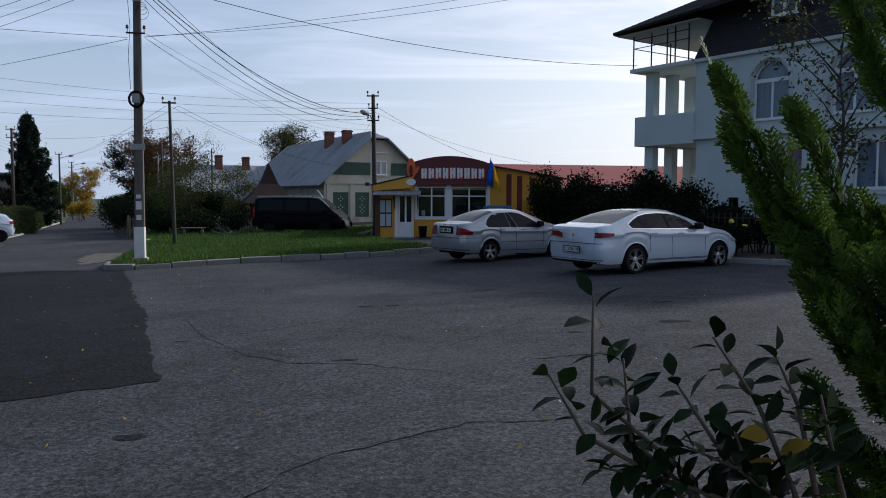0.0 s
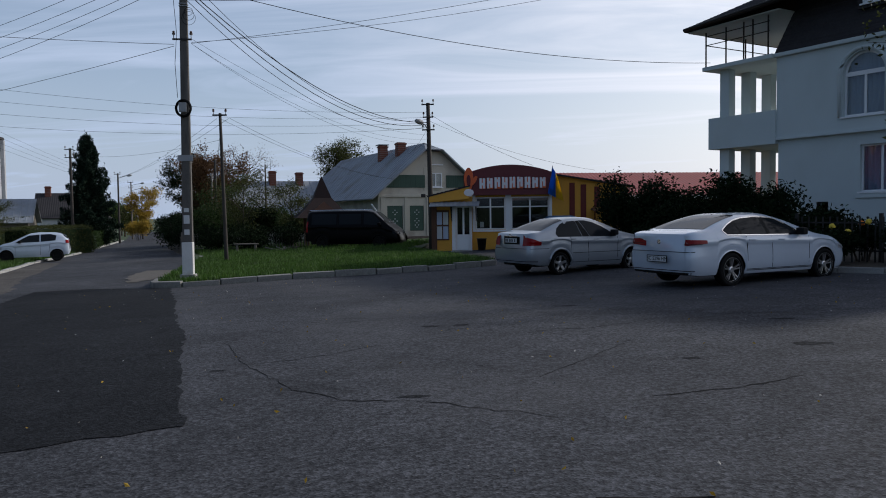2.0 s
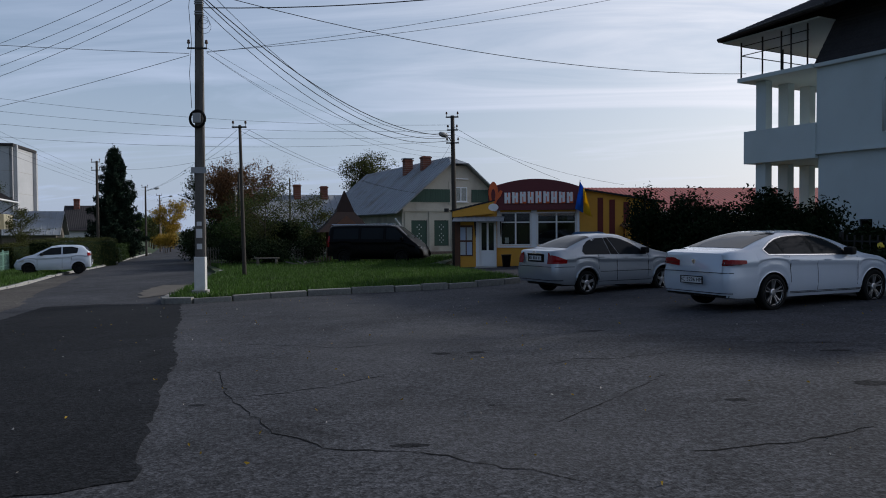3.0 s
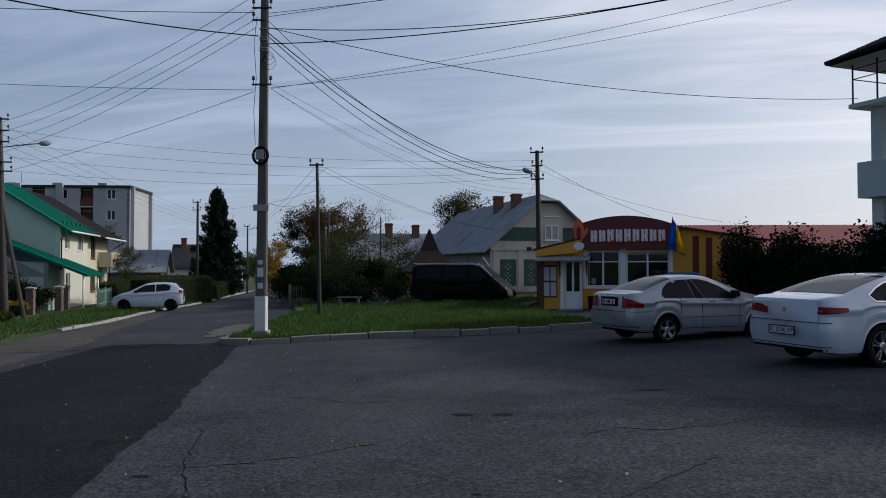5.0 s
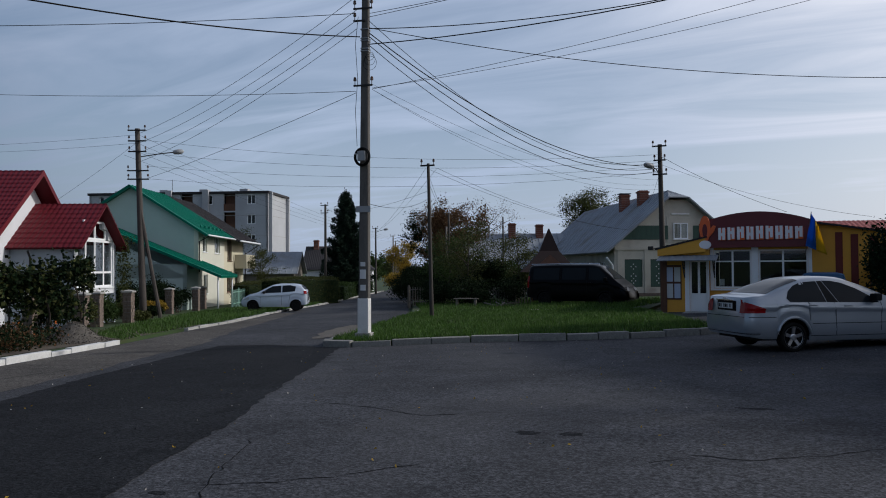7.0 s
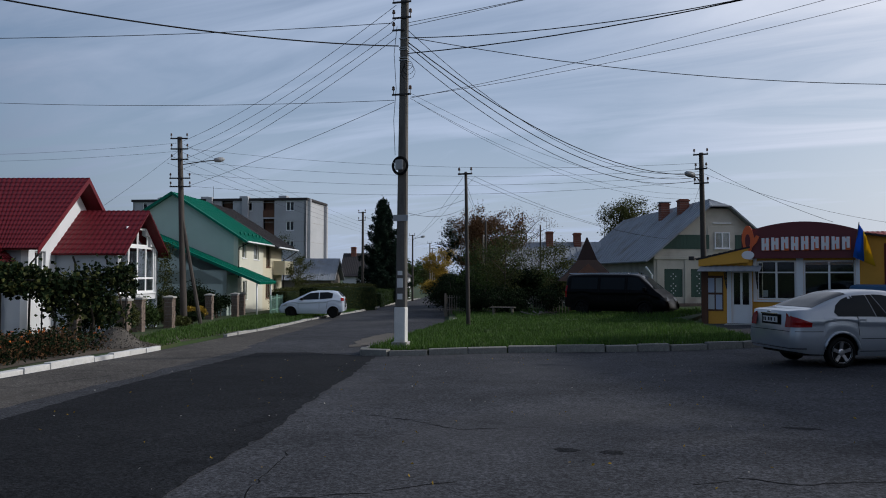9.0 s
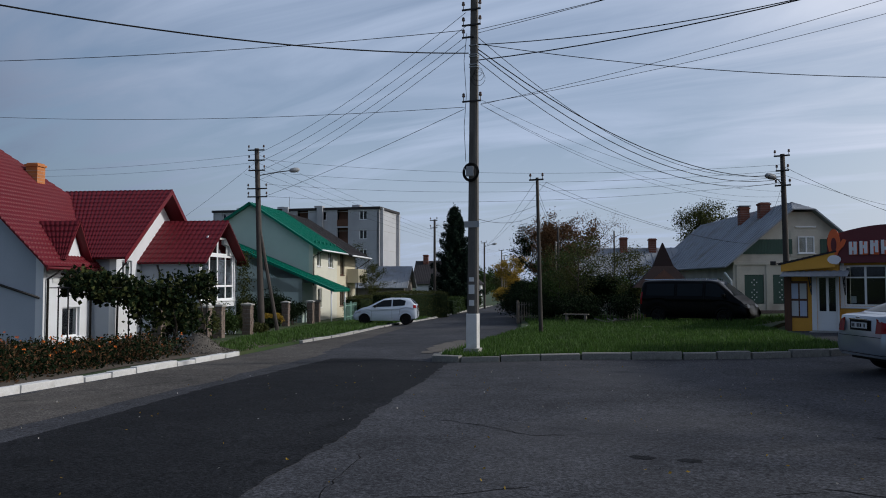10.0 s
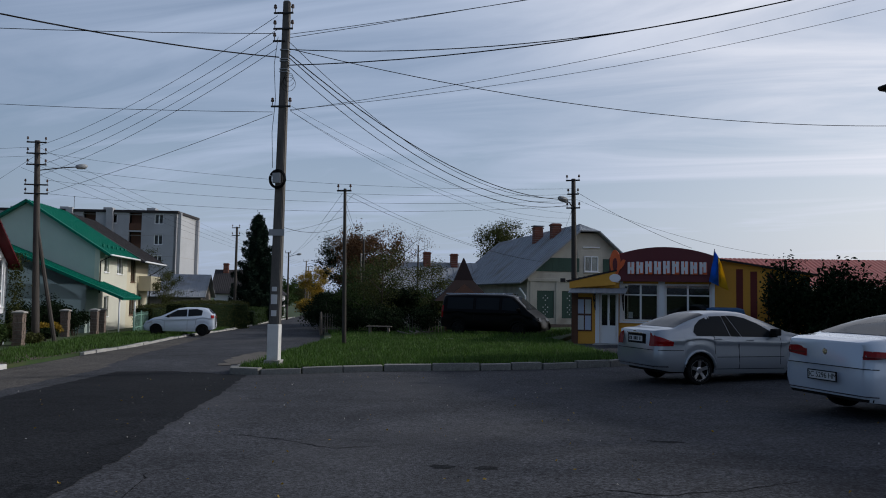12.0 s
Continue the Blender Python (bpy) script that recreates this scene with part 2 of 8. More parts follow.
ROOF_GREEN = mat("green_metal_sheet", (0.0, 0.135, 0.085), 0.45, 0.0, spec=0.2, var=0.12, scale=1.2, fine=20, bump=0.05)
ROOF_ZINC = mat("weathered_zinc", (0.27, 0.29, 0.315), 0.6, 0.12, spec=0.25, var=0.22, scale=1.0, fine=12, bump=0.1, stretch=(1, 1, 1), stain=(0.2, 0.19, 0.18))
ROOF_DARK = mat("dark_shingle", (0.03, 0.027, 0.029), 0.85, var=0.35, scale=3, fine=18, bump=0.4)
ROOF_RUST = mat("faded_red_sheet", (0.27, 0.06, 0.05), 0.6, 0.1, var=0.2, scale=0.9, fine=14, bump=0.15)
BRICK_RED = mat("red_brick", (0.19, 0.068, 0.044), 0.9, var=0.3, scale=4, fine=40, bump=0.5)
BRICK_ORANGE = mat("orange_brick", (0.42, 0.16, 0.055), 0.9, var=0.25, scale=4, fine=40, bump=0.5)
STONE = mat("rubble_stone", (0.13, 0.1, 0.082), 0.9, var=0.4, scale=5, fine=30, bump=0.7, island=0.3)
PVC = simple("white_pvc", (0.8, 0.81, 0.82), 0.35)
WOOD_BROWN = mat("brown_wood", (0.1, 0.045, 0.025), 0.7, var=0.3, scale=2, fine=25, stretch=(6, 6, 1))
WOOD_GREY = mat("grey_wood", (0.16, 0.14, 0.12), 0.85, var=0.3, scale=2, fine=25, stretch=(6, 6, 1))
PANEL = mat("panel_concrete", (0.4, 0.41, 0.43), 0.9, var=0.14, scale=0.35, fine=8, bump=0.2, stain=(0.32, 0.32, 0.34))
GLASS = glass_mat("window_glass")
# base colour stands in for the dark of an unlit room
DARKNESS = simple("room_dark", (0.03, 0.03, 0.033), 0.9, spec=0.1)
CURTAIN = mat("net_curtain", (0.45, 0.52, 0.66), 0.9, var=0.15, scale=6, fine=20, stretch=(6, 6, 0.4))
TINT = simple("tinted_car_glass", (0.014, 0.017, 0.02), 0.05, spec=0.08)
SILVER = simple("silver_paint", (0.33, 0.36, 0.395), 0.3, 0.45, 0.5)
WHITE_PAINT = simple("white_car_paint", (0.53, 0.59, 0.67), 0.24, 0.1, 1.0)
BLACK_PAINT = simple("black_car_paint", (0.002, 0.002, 0.0025), 0.3, 0.0, 0.0, spec=0.1)
CHROME = simple("chrome", (0.75, 0.75, 0.76), 0.12, 1.0)
ALLOY = simple("alloy", (0.6, 0.6, 0.61), 0.28, 0.9)
TAIL_RED = simple("red_lens", (0.22, 0.004, 0.006), 0.15, 0, 0.0, 0.22)
LAMP_CLEAR = simple("clear_lens", (0.5, 0.52, 0.54), 0.08, 0.3, 0.6)
PLASTIC = simple("black_plastic", (0.01, 0.01, 0.01), 0.6, spec=0.15)
SIGN_RED = simple("sign_maroon", (0.12, 0.012, 0.018), 0.45)
SIGN_ORANGE = simple("sign_orange", (0.75, 0.13, 0.03), 0.4)
SIGN_WHITE = simple("sign_white", (0.78, 0.76, 0.78), 0.4)
CANVAS_BLUE = simple("flag_blue", (0.01, 0.13, 0.5), 0.8)
CANVAS_YELLOW = simple("flag_yellow", (0.75, 0.52, 0.02), 0.8)
BARK = mat("bark", (0.06, 0.047, 0.037), 0.95, var=0.4, scale=6, fine=40, bump=0.8, stretch=(3, 3, 0.6))
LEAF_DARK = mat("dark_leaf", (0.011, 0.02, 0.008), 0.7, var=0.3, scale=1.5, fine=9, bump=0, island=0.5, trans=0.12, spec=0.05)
LEAF_MID = mat("green_leaf", (0.034, 0.058, 0.016), 0.65, var=0.3, scale=1.5, fine=9, bump=0, island=0.5, trans=0.3, spec=0.12)
LEAF_OLIVE = mat("olive_leaf", (0.062, 0.07, 0.022), 0.6, var=0.3, scale=1.0, fine=9, bump=0, island=0.5, trans=0.3, spec=0.12)
LEAF_YELLOW = mat("yellow_leaf", (0.3, 0.2, 0.03), 0.6, var=0.3, scale=1.0, fine=9, bump=0, island=0.4, trans=0.35, spec=0.12)
LEAF_BROWN = mat("brown_leaf", (0.11, 0.06, 0.03), 0.7, var=0.35, scale=1.0, fine=9, bump=0, island=0.5, trans=0.3, spec=0.12)
NEEDLE = mat("conifer_needle", (0.015, 0.027, 0.018), 0.7, var=0.3, scale=2, fine=9, bump=0, island=0.4, trans=0.08, spec=0.05)
THUJA = mat("thuja_spray", (0.07, 0.12, 0.02), 0.6, var=0.35, scale=4, fine=14, bump=0, island=0.4, trans=0.3, spec=0.12)
SHRUB_LEAF = mat("apple_leaf", (0.011, 0.024, 0.007), 0.5, var=0.3, scale=8, fine=40, bump=0.1, island=0.5, trans=0.2, spec=0.1)
PETAL_ORANGE = simple("orange_petal", (0.7, 0.17, 0.01), 0.7)
PETAL_YELLOW = simple("yellow_petal", (0.75, 0.55, 0.05), 0.7)
MINT_RAIL = simple("mint_fence_paint", (0.3, 0.5, 0.4), 0.5)

# ---- building blocks ----


def gz(x, y):
    """Height of the gently sloping ground."""
    return 0.029 * min(max(x, -150), 40) - 0.01 * min(y, 60) + 0.012 * min(max(0, y - 20), 40)


def thing(name, m, label, category, group="", kind=""):
    ob = new(name)
    ob.matrix_world = m
    ob.empty_display_size = 0.2
    return tagged(ob, label, category, group, kind)


def part(name, bm, material, parent=None, label="", smooth=False):
    """Link a bmesh as one mesh object under a thing or a part."""
    me = bpy.data.meshes.new(name)
    bmesh.ops.recalc_face_normals(bm, faces=bm.faces[:])
    bm.to_mesh(me)
    bm.free()
    return mesh_part(name, me, material, parent, label, smooth)


def mesh_part(name, me, material, parent=None, label="", smooth=False):
    me.materials.append(material)
    if smooth:
        me.polygons.foreach_set("use_smooth", [True] * len(me.polygons))
    ob = new(name, me)
    ob.parent = parent
    if label:
        ob["label"] = label
    return ob


def box(bm, a, b, bevel=0.0, m=None):
    r = bmesh.ops.create_cube(bm, size=1.0)
    vs = r["verts"]
    sc = Matrix.Diagonal((b[0] - a[0], b[1] - a[1], b[2] - a[2], 1))
    mid = Matrix.Translation([(p + q) / 2 for p, q in zip(a, b)])
    bmesh.ops.transform(bm, matrix=mid @ sc, verts=vs)
    if bevel:
        es = list({e for v in vs for e in v.link_edges})
        r2 = bmesh.ops.bevel(bm, geom=es, offset=bevel, segments=2, affect="EDGES", profile=0.6)
        vs = list({v for f in r2["faces"] for v in f.verts} | {v for v in vs if v.is_valid})
    if m is not None:
        bmesh.ops.transform(bm, matrix=m, verts=[v for v in vs if v.is_valid])
    return bm


def tube(bm, pts, radii, seg=8, caps=True):
    """A round bar through points, with a radius at each."""
    pts = [Vector(p) for p in pts]
    if not hasattr(radii, "__len__"):
        radii = [radii] * len(pts)
    rings = []
    for i, p in enumerate(pts):
        d = (pts[min(i + 1, len(pts) - 1)] - pts[max(i - 1, 0)]).normalized()
        u = d.cross(Vector((0, 0, 1)) if abs(d.z) < 0.95 else Vector((1, 0, 0))).normalized()
        v = d.cross(u)
        rings.append([bm.verts.new(p + radii[i] * (math.cos(a) * u + math.sin(a) * v)) for a in [2 * math.pi * k / seg for k in range(seg)]])
    for r, s in zip(rings, rings[1:]):
        for k in range(seg):
            bm.faces.new((r[k], r[(k + 1) % seg], s[(k + 1) % seg], s[k]))
    if caps:
        bm.faces.new(rings[0][::-1]); bm.faces.new(rings[-1])
    return bm


def prism(bm, poly, h, m=None):
    """A flat outline (x, y) raised to z = h."""
    lo = [bm.verts.new((x, y, 0)) for x, y in poly]
    hi = [bm.verts.new((x, y, h)) for x, y in poly]
    n = len(poly)
    bm.faces.new(lo[::-1]); bm.faces.new(hi)
    for i in range(n):
        bm.faces.new((lo[i], lo[(i + 1) % n], hi[(i + 1) % n], hi[i]))
    if m is not None:
        bmesh.ops.transform(bm, matrix=m, verts=lo + hi)
    return bm


def lathe(bm, prof, seg=20, m=None, caps=True):
    """Turn a profile of (radius, height) about the z axis."""
    rings = [[bm.verts.new((r * math.cos(a), r * math.sin(a), z)) for a in [2 * math.pi * k / seg for k in range(seg)]] for r, z in prof]
    for r, s in zip(rings, rings[1:]):
        for k in range(seg):
            bm.faces.new((r[k], r[(k + 1) % seg], s[(k + 1) % seg], s[k]))
    if caps:
        bm.faces.new(rings[0][::-1]); bm.faces.new(rings[-1])
    if m is not None:
        bmesh.ops.transform(bm, matrix=m, verts=[v for r in rings for v in r])
    return bm


def sheet(name, poly, dz, material, label="", category="", kind="structure", skirt=0.0, parent=None):
    """A piece of ground that follows the slope, dz above it, with an upright edge if skirt is given."""
    bm = bmesh.new()
    f = bm.faces.new([bm.verts.new((x, y, 0)) for x, y in poly])
    for co, no in (((0, 20, 0), (0, 1, 0)), ((0, 60, 0), (0, 1, 0)), ((-150, 0, 0), (1, 0, 0)), ((40, 0, 0), (1, 0, 0))):
        bmesh.ops.bisect_plane(bm, geom=bm.verts[:] + bm.edges[:] + bm.faces[:], plane_co=co, plane_no=no)
    bmesh.ops.triangulate(bm, faces=bm.faces[:])
    bmesh.ops.recalc_face_normals(bm, faces=bm.faces[:])
    if sum(q.normal.z for q in bm.faces) < 0:
        bmesh.ops.reverse_faces(bm, faces=bm.faces[:])
    for v in bm.verts:
        v.co.z = gz(v.co.x, v.co.y) + dz
    if skirt:
        for e in [e for e in bm.edges if e.is_boundary]:
            a, b = e.verts
            bm.faces.new((a, b, bm.verts.new(b.co - Vector((0, 0, skirt))), bm.verts.new(a.co - Vector((0, 0, skirt)))))
    me = bpy.data.meshes.new(name)
    bm.to_mesh(me); bm.free()
    ob = mesh_part(name, me, material, parent)
    return tagged(ob, label, category, "", kind)


def leaf_mesh(name, centres, size, material, parent=None, label="", spread=0.35, seed=1, up=0.0, aspect=0.5):
    """Many small pointed leaves, one at each centre, turned at random."""
    rs = np.random.RandomState(seed)
    c = np.asarray(centres, float)
    n = len(c)
    a = rs.normal(size=(n, 3)); a[:, 2] += up
    a /= np.linalg.norm(a, axis=1)[:, None]
    b = np.cross(a, rs.normal(size=(n, 3))); b /= np.linalg.norm(b, axis=1)[:, None] + 1e-9
    k = np.cross(a, b)
    s = (size * (1 + spread * rs.uniform(-1, 1, n)))[:, None]
    w = s * aspect
    fold = k * s * 0.12
    v = np.stack([c - a * s * 0.5, c + b * w * 0.5 + fold, c + a * s * 0.5, c - b * w * 0.5 + fold], 1).reshape(-1, 3)
    f = np.arange(4 * n).reshape(n, 4)
    me = bpy.data.meshes.new(name)
    me.from_pydata(v.tolist(), [], f.tolist())
    return mesh_part(name, me, material, parent, label)


def walls(bm, p0, p1, z0, z1, thick, openings=()):
    """A wall from p0 to p1 (its inside on the left), with rectangular openings (u0, u1, low, high) right through it."""
    p0, p1 = Vector(p0), Vector(p1)
    length = (p1 - p0).length
    ang = math.atan2(p1.y - p0.y, p1.x - p0.x)
    m = Matrix.Translation((p0.x, p0.y, 0)) @ Matrix.Rotation(ang, 4, "Z")
    us = sorted({0.0, length, *[q for o in openings for q in o[:2]]})
    zs = sorted({z0, z1, *[q for o in openings for q in o[2:4]]})
    for u, u2 in zip(us, us[1:]):
        run = None
        for z, zt in zip(zs, zs[1:]):
            mid = ((u + u2) / 2, (z + zt) / 2)
            hole = any(o[0] < mid[0] < o[1] and o[2] < mid[1] < o[3] for o in openings)
            if hole:
                if run: box(bm, (u, 0, run[0]), (u2, thick, run[1]), 0, m)
                run = None
            else:
                run = (run[0], zt) if run else (z, zt)
        if run: box(bm, (u, 0, run[0]), (u2, thick, run[1]), 0, m)
    bmesh.ops.remove_doubles(bm, verts=bm.verts[:], dist=0.0005)
    return m


def window(parent, m, u0, u1, z0, z1, cols=2, rows=1, depth=0.1, frame_mat=None, bar=0.06, sill=True, curtain=False, name="window", arch=False):
    """A framed window in a wall's opening; m is the wall's own pose."""
    fm = frame_mat or PVC
    bm = bmesh.new()
    d0, d1 = depth, depth + 0.06
    if not arch:
        lo, hi = [(u0, z0), (u1, z0), (u1, z1), (u0, z1)], [(u0 + bar, z0 + bar), (u1 - bar, z0 + bar), (u1 - bar, z1 - bar), (u0 + bar, z1 - bar)]
        ring = [[bm.verts.new((u, d, z)) for u, z in c] for d, c in ((d0, lo), (d0, hi), (d1, hi), (d1, lo))]
        for a, b in zip(ring, ring[1:] + ring[:1]):
            for k in range(4): bm.faces.new((a[k], a[(k + 1) % 4], b[(k + 1) % 4], b[k]))
    else:
        box(bm, (u0, d0, z0), (u0 + bar, d1, z1)); box(bm, (u1 - bar, d0, z0), (u1, d1, z1))
        box(bm, (u0 + bar, d0, z0), (u1 - bar, d1, z0 + bar)); box(bm, (u0 + bar, d0, z1 - bar), (u1 - bar, d1, z1 + bar))
        r, cx = (u1 - u0) / 2, (u0 + u1) / 2
        n = 14
        for k in range(n):
            a, b = math.pi * k / n, math.pi * (k + 1) / n
            q = [bm.verts.new((cx + rr * math.cos(t), d, z1 + rr * math.sin(t))) for d in (d0, d1) for rr, t in ((r, a), (r, b), (r - bar, b), (r - bar, a))]
            for idx in ((0, 1, 2, 3), (7, 6, 5, 4), (0, 4, 5, 1), (3, 2, 6, 7)):
                bm.faces.new([q[i] for i in idx])
    bmesh.ops.transform(bm, matrix=m, verts=bm.verts[:])
    win = part(name, bm, fm, parent)
    for k in range(1, cols):
        u = u0 + (u1 - u0) * k / cols
        bm = bmesh.new(); box(bm, (u - bar * 0.6, d0 + 0.002, z0 + bar), (u + bar * 0.6, d1 - 0.002, z1 - bar), 0, m); part("mullion", bm, fm, win)
    for k in range(1, rows):
        z = z0 + (z1 - z0) * k / rows
        bm = bmesh.new(); box(bm, (u0 + bar, d0 + 0.004, z - bar * 0.5), (u1 - bar, d1 - 0.004, z + bar * 0.5), 0, m); part("glazing_bar", bm, fm, win)
    bm = bmesh.new()
    box(bm, (u0 + bar * 0.5, d0 + 0.02, z0 + bar * 0.5), (u1 - bar * 0.5, d0 + 0.035, z1 - bar * 0.5))
    if arch:
        r, cx = (u1 - u0) / 2 - bar * 0.5, (u0 + u1) / 2
        pl = [(cx + r * math.cos(math.pi * k / 14), z1 + bar * 0.5 + r * math.sin(math.pi * k / 14)) for k in range(15)]
        prism(bm, pl, 0.015, Matrix.Translation((0, d0 + 0.035, 0)) @ Matrix.Rotation(radians(90), 4, "X"))
    bmesh.ops.transform(bm, matrix=m, verts=bm.verts[:])
    g = part("pane", bm, GLASS, win)
    g.visible_shadow = False
    if sill:
        bm = bmesh.new()
        box(bm, (u0 - 0.06, -0.06, z0 - 0.05), (u1 + 0.06, d0, z0 - 0.004))
        bmesh.ops.transform(bm, matrix=m, verts=bm.verts[:])
        part("sill", bm, fm, win)
    if curtain:
        bm = bmesh.new()
        n = 24
        top = z1 + ((u1 - u0) / 2 if arch else 0)
        pr = None
        for k in range(n + 1):
            u = u0 + (u1 - u0) * k / n
            y = d1 + 0.12 + 0.03 * math.sin(k * 1.9)
            q = (bm.verts.new((u, y, z0)), bm.verts.new((u, y, top)))
            if pr: bm.faces.new((pr[0], q[0], q[1], pr[1]))
            pr = q
        bmesh.ops.transform(bm, matrix=m, verts=bm.verts[:])
        part("curtain", bm, CURTAIN, win)
    return win


def roof_sheet(bm, a, b, c, d, kind="tile", thick=0.05):
    """One roof slope with eave a-b and ridge d-c: stepped tiles, raised seams, or plain; with an underside."""
    a, b, c, d = [Vector(p) for p in (a, b, c, d)]
    nrm = (b - a).cross(d - a).normalized()
    if nrm.z < 0: nrm = -nrm
    w, h = max((b - a).length, (c - d).length), max((d - a).length, (c - b).length)
    if kind == "tile":
        nu, nv = int(w / 0.055), int(h / 0.0875)
    elif kind == "seam":
        nu, nv = int(w / 0.5) * 4, 1
    elif kind == "shingle":
        nu, nv = max(1, int(w / 0.25)), int(h / 0.07)
    else:
        nu, nv = int(w / 0.1), 1
    nu, nv = max(nu, 2), max(nv, 1)
    rows = []
    for j in range(nv + 1):
        row = []
        for i in range(nu + 1):
            s, t = i / nu, j / nv
            if kind == "seam": s = (i // 4 + (0, 0.90, 0.93, 0.97)[i % 4]) / (nu / 4) if i < nu else 1.0
            p = a.lerp(b, s).lerp(d.lerp(c, s), t)
            if kind == "tile":
                o = 0.028 * abs(math.sin(math.pi * s * w / 0.22)) + 0.03 * (1 - (j % 4) / 3.0)
            elif kind == "seam":
                o = 0.035 if i % 4 == 2 else 0.0
            elif kind == "shingle":
                o = 0.012 * (1 - (j % 2)) + 0.006 * math.sin(i * 12.9 + (j // 2) * 78.2)
            else:
                o = 0.018 * (i % 2)
            row.append(bm.verts.new(p + nrm * o))
        rows.append(row)
    for r, q in zip(rows, rows[1:]):
        for i in range(nu):
            bm.faces.new((r[i], r[i + 1], q[i + 1], q[i]))
    lo = [bm.verts.new(p - nrm * thick) for p in (a, b, c, d)]
    hi = [bm.verts.new(p) for p in (a, b, c, d)]
    bm.faces.new(lo)
    for i in range(4):
        bm.faces.new((lo[i], lo[(i + 1) % 4], hi[(i + 1) % 4], hi[i]))
    return bm


def gable(bm, p0, p1, z0, apex_u, apex_z, thick, clip=None):
    """The wall under a pitched roof: a triangle on the line p0-p1 (a clipped one if clip gives the height of the cut)."""
    p0, p1 = Vector(p0), Vector(p1)
    length = (p1 - p0).length
    ang = math.atan2(p1.y - p0.y, p1.x - p0.x)
    poly = [(0, z0), (length, z0)]
    if clip and clip < apex_z:
        f = (clip - z0) / (apex_z - z0)
        poly += [(length + (apex_u - length) * f, clip), (apex_u * f, clip)]
    else:
        poly += [(apex_u, apex_z)]
    m = Matrix.Translation((p0.x, p0.y, 0)) @ Matrix.Rotation(ang, 4, "Z") @ Matrix.Translation((0, thick, 0)) @ Matrix.Rotation(radians(90), 4, "X")
    prism(bm, poly, thick, m)
    return bm


def at_ground(x, y, turn=0.0, dz=0.0):
    return pose(x, y, gz(x, y) + dz, 0, 0, turn)


def text_mesh(body, size, depth):
    cu = bpy.data.curves.new("writing", "FONT")
    cu.body, cu.size, cu.extrude, cu.align_x, cu.align_y = body, size, depth, "CENTER", "CENTER"
    ob = bpy.data.objects.new("writing", cu)
    me = bpy.data.meshes.new_from_object(ob)
    bpy.data.objects.remove(ob)
    return me

# ---- ground ----


def ragged(poly, step, amount, seed):
    rs = random.Random(seed)
    out = []
    for (x, y), (x2, y2) in zip(poly, poly[1:] + poly[:1]):
        n = max(1, int(math.hypot(x2 - x, y2 - y) / step))
        for k in range(n):
            j = amount if k else amount * 0.3
            out.append((x + (x2 - x) * k / n + rs.uniform(-j, j), y + (y2 - y) * k / n + rs.uniform(-j, j)))
    return out


sheet("ground", [(-1800, -1800), (1800, -1800), (1800, 1800), (-1800, 1800)], 0.0, TURF, "dull green and brown open ground", "ground")
LEFT_KERB = [(-7.6, 0.2), (-13.35, 11.14), (-15.6, 16.5), (-17.45, 20.9), (-19.7, 26.2), (-21.35, 30.9), (-24.7, 38.1), (-28.9, 49.6)]
ISLAND_KERB = [(-10.89, 22.51), (-10.49, 21.36), (-10.14, 20.76), (-9.4, 20.77), (-8.51, 21.2), (-6.79, 22.22), (-4.47, 22.94), (-3.03, 23.51), (-1.5, 24.58), (-1.05, 25.18)]
LOT = [(-3.0, -9.5), (14, -9.5), (16, 7), (8.6, 16), (6, 19.2), (3.4, 24.2), (3.1, 35.2), (-4.4, 35.2), (-3.0, 31), *[(x, y - 0.05) for x, y in ISLAND_KERB[::-1]], (-11.6, 24.8), (-15.2, 35.3), (-20.3, 45.4), (-42, 94.5), (-108, 231), (-115, 229), (-48.5, 94)] + LEFT_KERB[::-1]
sheet("road", LOT, 0.03, ASPHALT, "worn grey asphalt street and open parking area with cracks", "road")
sheet("asphalt_patch", ragged([(-3.1, 6.22), (-4.25, 5.53), (-7.2, 4.6), (-8.75, 9.5), (-10.93, 13.95), (-12.4, 17.6), (-13.64, 20.75), (-12.12, 21.1), (-10.9, 20.8), (-9.6, 20.46), (-7.87, 16.88), (-6.85, 14.5), (-5.15, 11.0), (-4.3, 8.9), (-3.5, 7.05)], 0.22, 0.045, 3),
      0.037, FRESH, "dark fresh asphalt patch laid over the worn street", "road")
sheet("bare_soil", ragged([(-17.75, 21.0), (-19.9, 26.0), (-20.6, 28.0), (-23.2, 27.4), (-21.9, 22.0)], 0.4, 0.1, 10), 0.128, SOIL, "bare dark earth between the gravel heap and the verge", "soil")
sheet("dusty_strip", ragged([(-8.2, 1.6), (-13.1, 11.2), (-15.5, 16.5), (-17.35, 20.9), (-19.55, 26.2), (-21.2, 30.9), (-24.5, 38.1), (-23.2, 38.0), (-19.6, 30.6), (-17.0, 25.2), (-14.6, 21.2), (-13.3, 18.0), (-11.6, 14.2), (-9.3, 9.0), (-7.0, 3.6)], 0.5, 0.1, 9),
      0.0335, DUSTY, "dusty pale worn strip of asphalt along the kerb", "road")
sheet("gravel_edge", ragged([(-12.0, 22.9), (-13.5, 25.8), (-14.2, 28.5), (-12.9, 28.4), (-11.8, 24.9), (-11.75, 23.0)], 0.3, 0.12, 4), 0.045, GRIT, "loose pale grit washed up beside the kerb", "grit")
